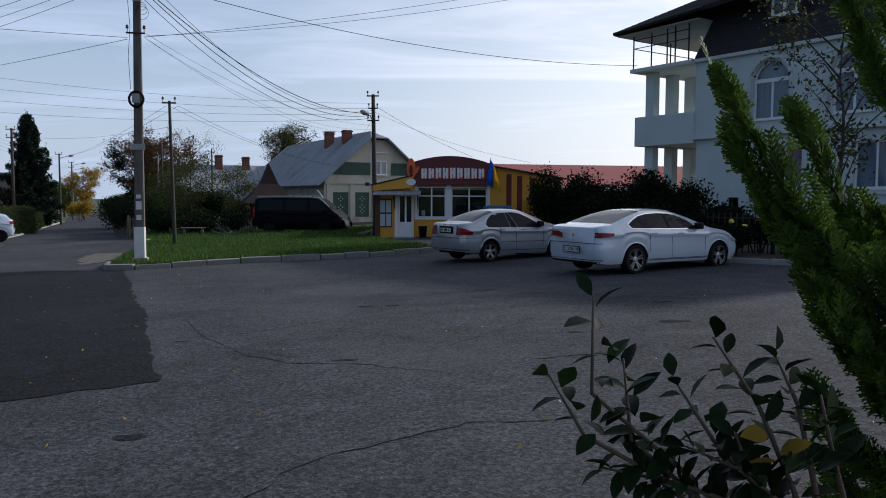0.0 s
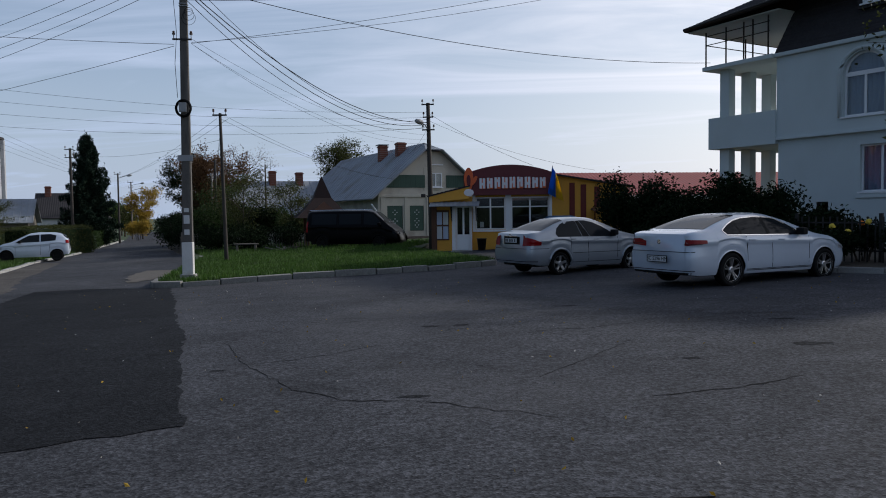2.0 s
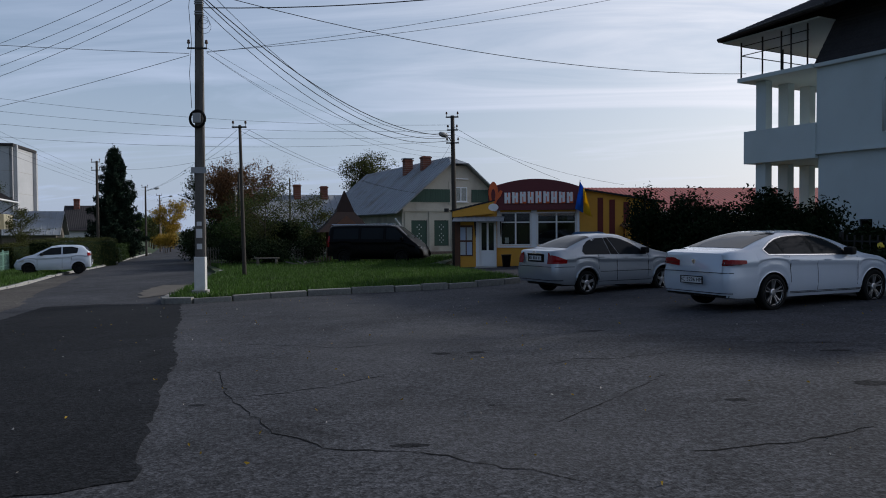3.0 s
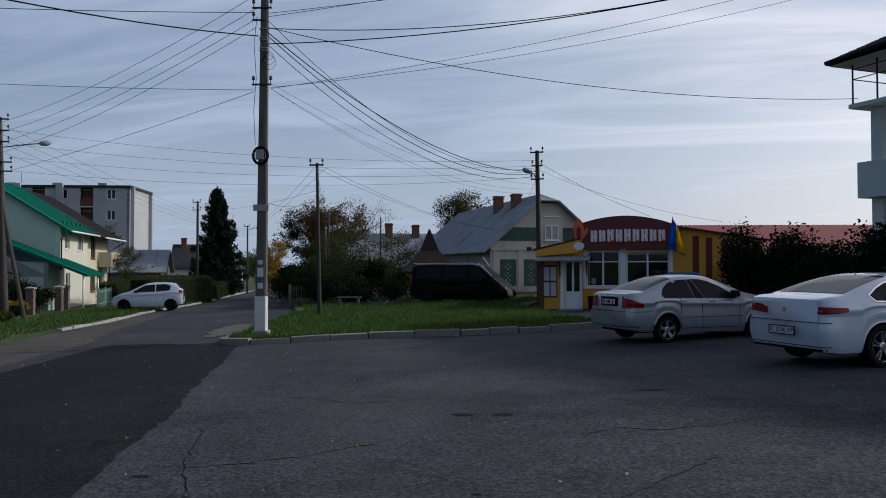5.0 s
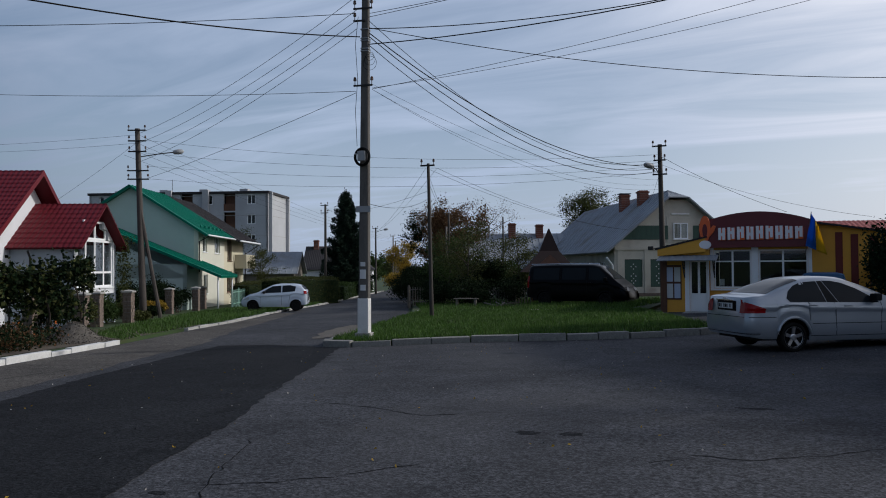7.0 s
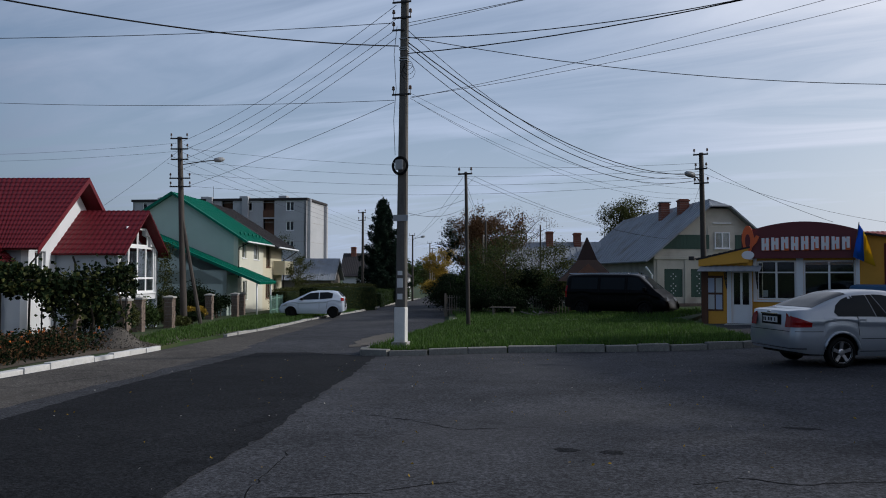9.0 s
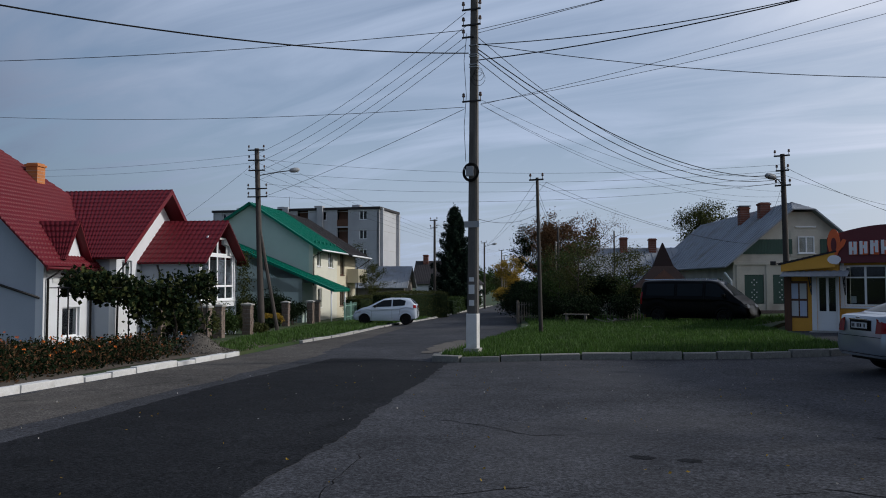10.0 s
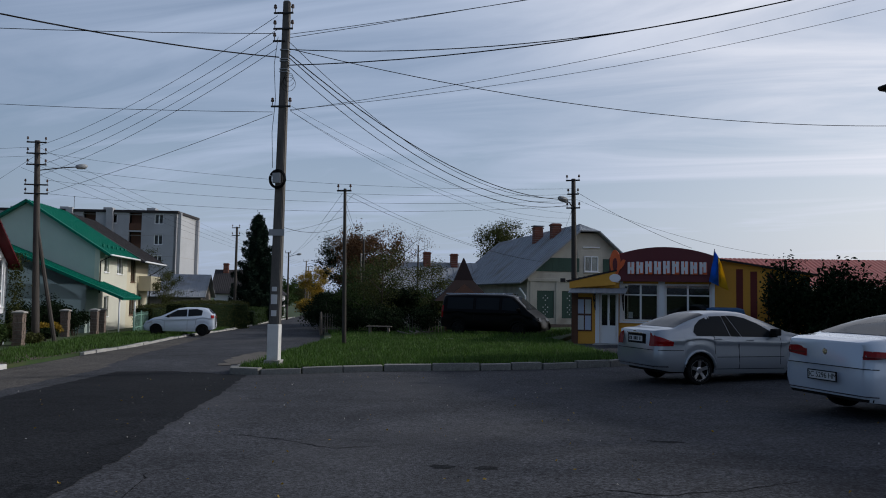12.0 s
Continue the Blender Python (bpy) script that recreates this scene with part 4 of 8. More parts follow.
    part("dormer_roof", bm, ROOF_RED, h)
    # second wing, gable towards the street
    bm = bmesh.new()
    m = walls(bm, (3.1, -1.1), (9.8, -1.1), -0.6, 3.5, 0.3, [(3.55 - 3.1, 4.35 - 3.1, 2.45, 3.4)])
    gable(bm, (3.1, -1.1), (9.8, -1.1), 3.5, 3.35, 6.5, 0.3)
    part("wing_wall", bm, RENDER_WHITE, h, "white plastered gable wall")
    window(h, m, 0.45, 1.25, 2.45, 3.4, 2, 1)
    bm = bmesh.new()
    walls(bm, (3.1, 0), (3.1, -0.8), -0.6, 3.5, 0.3)
    part("wing_side_wall", bm, RENDER_SHADED, h)
    bm = bmesh.new()
    walls(bm, (9.8, -0.8), (9.8, 0), -0.6, 3.5, 0.3)
    part("wing_side_wall", bm, RENDER_SHADED, h)
    bm = bmesh.new()
    roof_sheet(bm, (2.5, 1.0, 3.45), (2.5, -1.8, 3.45), (6.45, -1.8, 6.65), (6.45, 3.4, 6.65), "tile")
    part("wing_roof", bm, ROOF_RED, h)
    bm = bmesh.new()
    roof_sheet(bm, (10.2, -1.8, 3.45), (10.2, 1.0, 3.45), (6.45, 3.4, 6.65), (6.45, -1.8, 6.65), "tile")
    part("wing_roof", bm, ROOF_RED, h)
    bm = bmesh.new()
    for x0, x1 in ((2.5, 6.45), (10.2, 6.45)):
        v = [bm.verts.new(p) for p in ((x0, -1.83, 3.25), (x0, -1.83, 3.5), (x1, -1.83, 6.7), (x1, -1.83, 6.45))]
        w = [bm.verts.new(q.co + Vector((0, 0.04, 0))) for q in v]
        bm.faces.new(v); bm.faces.new(w[::-1])
        for i in range(4): bm.faces.new((v[i], v[(i + 1) % 4], w[(i + 1) % 4], w[i]))
    part("bargeboard", bm, ROOF_RED, h)
    pipe(h, [(3.0, -1.6, 3.3), (3.02, -1.25, 2.9), (3.02, -1.2, -0.2)])
    room_fill(h, (3.6, -0.7, -0.4), (9.4, -0.1, 3.3))
    # glazed bay under the lowest gable
    X0, X1, Y = 5.1, 9.3, -3.75
    bm = bmesh.new()
    m = walls(bm, (X0, Y), (X1, Y), 1.35, 5.2, 0.22, [(0.3, X1 - X0 - 0.3, 1.65, 3.75), (0.85, X1 - X0 - 0.85, 3.75, 4.25), (1.35, X1 - X0 - 1.35, 4.25, 4.75)])
    # cut the corners above the eaves with the roof's own slope
    top = [v for v in bm.verts if v.co.z > 3.6]
    mid = (X0 + X1) / 2
    for v in top:
        lim = 5.15 - abs(v.co.x - mid) * 0.8
        v.co.z = min(v.co.z, max(3.5, lim))
    part("bay_wall", bm, RENDER_WHITE, h)
    window(h, m, 0.3, X1 - X0 - 0.3, 1.65, 3.72, 4, 1, 0.06, PVC, 0.09, True)
    window(h, m, 0.3, X1 - X0 - 0.3, 1.65, 2.35, 4, 1, 0.055, PVC, 0.09, False)
    window(h, m, 1.0, X1 - X0 - 1.0, 3.72, 4.55, 2, 1, 0.06, PVC, 0.09, False)
    bm = bmesh.new()
    walls(bm, (X0, -1.1), (X0, Y), -0.6, 3.55, 0.22); walls(bm, (X1, Y), (X1, -1.1), -0.6, 3.55, 0.22)
    walls(bm, (X0 + 0.3, Y + 0.25), (X1 - 0.3, Y + 0.25), -0.6, 1.35, 0.25)
    part("bay_side_wall", bm, RENDER_SHADED, h)
    bm = bmesh.new()
    roof_sheet(bm, (X0 - 0.35, -0.5, 3.3), (X0 - 0.35, Y - 0.45, 3.3), (mid, Y - 0.45, 5.28), (mid, -0.5, 5.28), "tile")
    part("bay_roof", bm, ROOF_RED, h)
    bm = bmesh.new()
    roof_sheet(bm, (X1 + 0.35, Y - 0.45, 3.3), (X1 + 0.35, -0.5, 3.3), (mid, -0.5, 5.28), (mid, Y - 0.45, 5.28), "tile")
    part("bay_roof", bm, ROOF_RED, h)
    room_fill(h, (X0 + 0.4, -2.2, 1.0), (X1 - 0.4, -1.7, 3.2))
    pipe(h, [(X0 - 0.3, -2.0, 3.2), (X0 - 0.08, -2.0, 2.9), (X0 - 0.08, -2.0, 0)])
    slab(h, "house_sign", (0.55, -0.025, 2.45), (0.95, -0.003, 2.65), PAPER, 0, "small white house number sign")
    bm = bmesh.new()
    box(bm, (1.0, -0.32, 2.5), (2.3, -0.1, 2.68), 0.02)
    fb = part("flower_box", bm, WOOD_BROWN, h)
    rs = np.random.RandomState(4)
    leaf_mesh("window_flowers", np.stack([rs.uniform(0.95, 2.35, 350), rs.uniform(-0.42, -0.02, 350), rs.normal(2.62, 0.1, 350)], 1), 0.1, LEAF_BROWN, fb)
    # ivy on the bay's edge
    u = rs.uniform(0, 1, 900)
    leaf_mesh("ivy", np.stack([X1 + 0.1 + 0.3 * rs.normal(size=900) * 0.5, Y - 0.35 + 0.2 * rs.normal(size=900), 1.0 + 3.0 * u], 1), 0.13, LEAF_OLIVE, h, "climbing ivy")
    return h


def green_house():
    h = thing("house", at_ground(-35.0, 43.75, 115.5, 0.14), "mint and cream house with bright green metal roofs", "house", "houses")
    bm = bmesh.new()
    m = walls(bm, (0, 0), (6.4, 0), -0.4, 5.2, 0.3, [(1.0, 2.0, 3.75, 4.85), (3.9, 5.3, 3.7, 4.85), (1.2, 2.2, 0.9, 2.2)])
    part("street_wall", bm, RENDER_IVORY, h, "pale ivory plastered wall")
    for u0, u1, z0, z1, c in ((1.0, 2.0, 3.75, 4.85, 1), (3.9, 5.3, 3.7, 4.85, 2), (1.2, 2.2, 0.9, 2.2, 1)):
        window(h, m, u0, u1, z0, z1, c, 1)
    bm = bmesh.new()
    m2 = walls(bm, (6.4, 0.0), (12.5, 0.0), -0.4, 5.2, 0.3, [(1.0, 2.3, 3.2, 4.9), (0.9, 2.3, 0.8, 2.4), (3.3, 4.3, 0.05, 2.3)])
    part("cream_wall", bm, RENDER_CREAM, h, "warm cream plastered wall")
    window(h, m2, 1.0, 2.3, 3.2, 4.9, 2, 1, 0.1, WOOD_BROWN); window(h, m2, 0.9, 2.3, 0.8, 2.4, 2, 1, 0.1, WOOD_BROWN)
    window(h, m2, 3.3, 4.3, 0.05, 2.3, 1, 1, 0.1, WOOD_BROWN, sill=False, name="door")
    bm = bmesh.new()
    walls(bm, (0, 8.8), (0, 0.3), -0.4, 5.2, 0.3)
    gable(bm, (0, 8.8), (0, 0), 5.2, 4.4, 8.0, 0.3)
    part("gable_wall", bm, RENDER_MINT, h, "pale mint plastered gable")
    bm = bmesh.new()
    walls(bm, (12.5, 0), (12.5, 8.8), -0.4, 5.2, 0.3); walls(bm, (12.5, 8.8), (0, 8.8), -0.4, 5.2, 0.3)
    gable(bm, (12.5, 0), (12.5, 8.8), 5.2, 4.4, 8.0, 0.3)
    part("rear_wall", bm, RENDER_MINT, h)
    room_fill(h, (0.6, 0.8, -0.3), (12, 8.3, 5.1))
    bm = bmesh.new()
    roof_sheet(bm, (-0.4, -0.7, 4.85), (6.7, -0.7, 4.85), (6.7, 4.4, 8.15), (-0.4, 4.4, 8.15), "seam", 0.14)
    part("roof", bm, ROOF_GREEN, h, "bright green metal roof")
    bm = bmesh.new()
    roof_sheet(bm, (6.7, 9.5, 4.85), (-0.4, 9.5, 4.85), (-0.4, 4.4, 8.15), (6.7, 4.4, 8.15), "seam", 0.14)
    part("roof", bm, ROOF_GREEN, h, "bright green metal roof")
    bm = bmesh.new()
    roof_sheet(bm, (6.72, -1.1, 4.7), (13.2, -1.1, 4.7), (13.2, 4.4, 8.1), (6.72, 4.4, 8.1), "seam", 0.16)
    part("dark_roof", bm, ROOF_DARK, h, "dark shingle roof")
    bm = bmesh.new()
    roof_sheet(bm, (13.2, 9.5, 4.7), (6.72, 9.5, 4.7), (6.72, 4.4, 8.1), (13.2, 4.4, 8.1), "seam", 0.16)
    part("dark_roof", bm, ROOF_DARK, h, "dark shingle roof")
    for k in range(12):
        slab(h, "snow_guard", (0.3 + 0.5 * k, -0.1 + 0.1 * (k % 2), 5.36), (0.42 + 0.5 * k, 0.0 + 0.1 * (k % 2), 5.5), ROOF_GREEN, 0)
    pipe(h, [(-0.4, -0.78, 4.8), (6.7, -0.78, 4.78)], 0.06, PVC, "gutter")
    pipe(h, [(-0.1, -0.75, 4.75), (-0.07, -0.08, 4.4), (-0.07, -0.08, 2.4)])
    pipe(h, [(6.72, -1.18, 4.66), (13.3, -1.18, 4.64)], 0.07, PVC, "gutter")
    pipe(h, [(13.2, -1.18, 4.6), (13.2, -0.3, 4.0), (12.7, -0.1, 3.8), (12.7, -0.1, 0)])
    bm = bmesh.new()
    box(bm, (9.4, -0.95, 2.6), (12.5, -0.05, 2.75), 0.02); box(bm, (9.4, -0.95, 2.75), (12.5, -0.88, 3.7), 0.01); box(bm, (9.4, -0.88, 2.75), (9.46, -0.05, 3.7), 0.01)
    part("balcony", bm, RENDER_CREAM, h)
    # lean-to beside the gable
    bm = bmesh.new()
    walls(bm, (-2.4, 7.6), (-2.4, 0.0), -0.4, 2.9, 0.25); walls(bm, (-2.4, 0.0), (0, 0.0), -0.4, 2.6, 0.25)
    part("lean_to_wall", bm, RENDER_MINT, h)
    bm = bmesh.new()
    roof_sheet(bm, (-2.9, -2.3, 2.15), (1.2, -2.3, 2.15), (0.02, 6.6, 5.9), (-2.9, 6.6, 5.9), "seam", 0.16)
    part("lean_to_roof", bm, ROOF_GREEN, h, "green metal lean-to roof")
    bm = bmesh.new()
    gable(bm, (-2.4, 7.0), (-2.4, -0.1), 2.0, 0.1, 5.6, 0.2)
    part("lean_to_gable", bm, RENDER_MINT, h)
    for x in (-2.6, 0.9):
        pipe(h, [(x, -2.0, -0.1), (x, -2.0, 2.2)], 0.05, PVC, "porch_post")
    return h


def panel_block():
    h = thing("apartment_building", pose(-90.74, 83.57, gz(-82, 76) + 0.33, 0, 0, 19.0), "grey concrete panel apartment block with dark loggias", "apartment building")
    L, D, H = 26.2, 9.5, 14.3
    ops, wins = [], []
    for f in range(5):
        z = 1.6 + 2.8 * f
        for c in range(8):
            u = 1.2 + 3.1 * c
            if c in (1, 4, 6):
                if f >= 3: ops.append((u, u + 1.7, z - 0.9, z + 1.7))
                else: wins.append((u + 0.2, u + 1.5, z, z + 1.4, 2))
            else:
                wins.append((u + 0.3, u + (1.5 if c % 3 else 1.0), z, z + 1.4, 2 if c % 3 else 1))
    bm = bmesh.new()
    m = walls(bm, (0, 0), (L, 0), -1.5, H, 0.35, ops + [w[:4] for w in wins])
    part("front_wall", bm, PANEL, h)
    for w in wins:
        window(h, m, *w[:4], w[4], 1, 0.1, PVC, 0.1, False)
    bm = bmesh.new()
    walls(bm, (L, 0), (L, D), -1.5, H, 0.35); walls(bm, (L, D), (0, D), -1.5, H, 0.35); walls(bm, (0, D), (0, 0), -1.5, H, 0.35)
    part("end_wall", bm, PANEL, h)
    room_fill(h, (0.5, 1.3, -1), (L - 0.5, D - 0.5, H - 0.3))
    for o in ops:
        bm = bmesh.new()
        box(bm, (o[0], 0.9, o[2]), (o[1], 1.0, o[3]))
        box(bm, (o[0] + 0.01, 0.03, o[2] + 0.01), (o[1] - 0.01, 0.1, o[2] + 1.0))
        part("loggia", bm, WOOD_BROWN, h, "brown loggia lining")
    for u in (4.4, 11.8, 17.2):
        slab(h, "pilaster", (u - 0.35, -0.5, -1.5), (u + 0.55, -0.003, H + 0.55), PANEL, 0.03)
    slab(h, "end_fin", (L + 0.003, 0.5, -1.5), (L + 0.45, 0.95, H + 0.2), PANEL, 0.03)
    slab(h, "end_fin", (L + 0.003, D - 1.0, -1.5), (L + 0.45, D - 0.4, H - 0.1), PANEL, 0.03)
    for f in range(1, 6):
        slab(h, "panel_joint", (-0.02, -0.012, 0.0 + 2.8 * f), (L + 0.012, -0.002, 0.05 + 2.8 * f), CONCRETE, 0)
        slab(h, "panel_joint", (L + 0.002, 0, 0.0 + 2.8 * f), (L + 0.012, D, 0.05 + 2.8 * f), CONCRETE, 0)
    slab(h, "roof", (-0.2, -0.2, H + 0.003), (L + 0.2, D + 0.2, H + 0.35), ROOF_DARK, 0.03)
    for u in (2.5, 9.0, 15.0, 21.0):
        slab(h, "roof_vent", (u, 3, H + 0.36), (u + 1.2, 4.2, H + 1.0), PANEL, 0.03)
    pipe(h, [(10.5, 4, H + 0.3), (10.5, 4, H + 2.6)], 0.03, IRON, "antenna")
    return h


def zinc_house():
    h = thing("house", at_ground(-8.86, 49.73, 30, 0.13), "old cream house with a weathered zinc roof and green boards", "house", "houses")
    W, D, E, A, CL = 7.6, 19.0, 3.1, 6.35, 5.8
    bm = bmesh.new()
    m = walls(bm, (0, 0), (W, 0), -0.4, E, 0.35, [(0.62, 1.7, 0.6, 2.25), (2.2, 3.2, 0.6, 2.25), (4.9, 5.9, 0.6, 2.25)])
    part("front_wall", bm, RENDER_OLD, h, "old cream plaster with stains")
    for u0, u1 in ((0.62, 1.7), (2.2, 3.2), (4.9, 5.9)):
        bm = bmesh.new()
        box(bm, (u0 + 0.02, 0.03, 0.62), (u1 - 0.02, 0.09, 2.23), 0.005)
        bmesh.ops.transform(bm, matrix=m, verts=bm.verts[:])
        sh = part("shutter", bm, GREEN_BOARD, h, "closed dark green shutter")
        for k in range(11):
            du, zo = ((0, 0.0), (0, 0.28), (0, 0.56), (0, 0.84), (0, 1.12), (-0.14, 0.42), (0.14, 0.42), (-0.14, 0.98), (0.14, 0.98), (-0.12, 0.14), (0.12, 0.14))[k]
            bm = bmesh.new()
            box(bm, ((u0 + u1) / 2 + du - 0.035, 0.012, 0.8 + zo), ((u0 + u1) / 2 + du + 0.035, 0.029, 0.87 + zo), 0.01, m)
            part("ornament", bm, PAPER, sh)
    for u in (0.28, 1.93, 3.5):
        bm = bmesh.new(); box(bm, (u - 0.12, -0.06, 0.2), (u + 0.12, -0.002, E - 0.2), 0.01, m); part("pilaster", bm, RENDER_OLD, h)
    bm = bmesh.new(); box(bm, (0, -0.09, E - 0.3), (W, -0.002, E - 0.12), 0.02, m); part("cornice", bm, RENDER_OLD, h)
    bm = bmesh.new(); box(bm, (0, -0.12, -0.4), (W, -0.003, 0.25), 0.03, m); part("plinth", bm, STONE, h, "crumbling stone plinth")
    bm = bmesh.new()
    gable(bm, (0, 0), (W, 0), E, W / 2, A, 0.3, CL)
    part("gable_wall", bm, RENDER_OLD, h)
    for k in range(38):       # upright green boards
        u = 0.55 + k * 0.172
        if 3.2 < u < 4.7: continue
        top = min(4.25, E + 0.12 + (min(u, W - u)) * 0.86)
        if top > E + 0.4:
            bm = bmesh.new(); box(bm, (u, -0.04, E + 0.32), (u + 0.165, -0.003, top), 0, m); part("gable_board", bm, GREEN_BOARD, h)
    bm = bmesh.new(); box(bm, (3.2, -0.03, 3.25), (4.75, -0.002, 4.75), 0.01, m); part("window_surround", bm, RENDER_OLD, h)
    window(h, m @ Matrix.Translation((0, -0.12, 0)), 3.6, 4.5, 3.45, 4.4, 2, 1, 0.02)
    bm = bmesh.new(); box(bm, (3.5, -0.1, 4.9), (4.6, -0.003, 4.97), 0.01, m); part("ledge", bm, PVC, h)
    bm = bmesh.new()
    m3 = walls(bm, (0, D), (0, 0.35), -0.4, E, 0.35, [(D - 3.0, D - 1.9, 0.7, 2.1), (D - 5.6, D - 4.5, 0.7, 2.1), (D - 8.0, D - 7, 0.1, 2.1)])
    part("side_wall", bm, RENDER_OLD, h)
    window(h, m3, D - 3.0, D - 1.9, 0.7, 2.1, 2, 1); window(h, m3, D - 5.6, D - 4.5, 0.7, 2.1, 2, 1); window(h, m3, D - 8.0, D - 7, 0.1, 2.1, 1, 1, name="door", sill=False)
    bm = bmesh.new()
    walls(bm, (W, 0.35), (W, D), -0.4, E, 0.35); walls(bm, (W, D), (0, D), -0.4, E, 0.35)
    gable(bm, (W, D), (0, D), E, W / 2, A, 0.3)
    part("rear_wall", bm, RENDER_OLD, h)
    room_fill(h, (0.7, 0.7, -0.3), (W - 0.7, D - 0.7, E - 0.1))
    bm = bmesh.new()
    o, yo = 0.55, -0.5
    sl = (A - E) / (W / 2)
    ze = E - o * sl + 0.12
    cu = W / 2 * (CL - E) / (A - E)          # half-hip cut
    roof_sheet(bm, (-o, D + 0.4, ze), (-o, 1.2, ze), (W / 2, 1.2, A + 0.12), (W / 2, D + 0.4, A + 0.12), "seam", 0.08)
    roof_sheet(bm, (-o, 1.2, ze), (-o, yo, ze), (cu, yo, CL + 0.12), (W / 2, 1.2, A + 0.12), "seam", 0.08)
    roof_sheet(bm, (W + o, 1.2, ze), (W + o, D + 0.4, ze), (W / 2, D + 0.4, A + 0.12), (W / 2, 1.2, A + 0.12), "seam", 0.08)
    roof_sheet(bm, (W + o, yo, ze), (W + o, 1.2, ze), (W / 2, 1.2, A + 0.12), (W - cu, yo, CL + 0.12), "seam", 0.08)
    roof_sheet(bm, (cu, yo, CL + 0.12), (W - cu, yo, CL + 0.12), (W / 2 + 0.02, 1.2, A + 0.12), (W / 2 - 0.02, 1.2, A + 0.12), "plain", 0.06)
    part("roof", bm, ROOF_ZINC, h, "weathered grey seamed metal roof")
    chimney(h, 3.2, 3.9, 5.2, 6.72, 0.6, 0.55); chimney(h, 3.0, 6.9, 5.0, 6.75, 0.6, 0.55)
    slab(h, "chimney_cap", (2.62, 6.55, 6.76), (3.38, 7.25, 6.82), ROOF_ZINC, 0)
    pipe(h, [(-0.6, -0.4, 2.35), (-0.15, -0.1, 1.9), (-0.12, -0.08, 0)], 0.06, PVC)
    pipe(h, [(-o - 0.05, D, ze - 0.03), (-o - 0.05, yo, ze - 0.06)], 0.06, ROOF_ZINC, "gutter")
    return h


def small_house(x, y, turn, W, D, E, A, wall_mat, roof_mat, label, chim=(), kind="seam", wins=True):
    """A plain one-storey house; its ridge runs along x."""
    h = thing("house", at_ground(x, y, turn, 0.05 - 0.004 * x), label, "house", "houses")
    ops = [(W * 0.2, W * 0.2 + 1.0, 0.8, min(2.0, E - 0.2)), (W * 0.6, W * 0.6 + 1.0, 0.8, min(2.0, E - 0.2))] if wins else []
    bm = bmesh.new()
    m = walls(bm, (0, 0), (W, 0), -0.5, E, 0.3, ops)
    part("front_wall", bm, wall_mat, h)
    for o in ops: window(h, m, *o, 2, 1)
    bm = bmesh.new()
    walls(bm, (W, 0.3), (W, D), -0.5, E, 0.3); walls(bm, (W, D), (0, D), -0.5, E, 0.3); walls(bm, (0, D), (0, 0.3), -0.5, E, 0.3)
    gable(bm, (W, 0), (W, D), E, D / 2, A - 0.1, 0.3); gable(bm, (0, D), (0, 0), E, D / 2, A - 0.1, 0.3)
    part("side_wall", bm, wall_mat, h)
    room_fill(h, (0.6, 0.6, -0.4), (W - 0.6, D - 0.6, E - 0.1))
    bm = bmesh.new()
    d = (A - E) / (D / 2) * 0.4
    roof_sheet(bm, (-0.4, -0.4, E - d), (W + 0.4, -0.4, E - d), (W + 0.4, D / 2, A), (-0.4, D / 2, A), kind, 0.08)
    roof_sheet(bm, (W + 0.4, D + 0.4, E - d), (-0.4, D + 0.4, E - d), (-0.4, D / 2, A), (W + 0.4, D / 2, A), kind, 0.08)
    part("roof", bm, roof_mat, h)
    for cx, top in chim:
        chimney(h, cx, D / 2 - 0.3, A - 0.5, top, 0.55, 0.5)
    return h


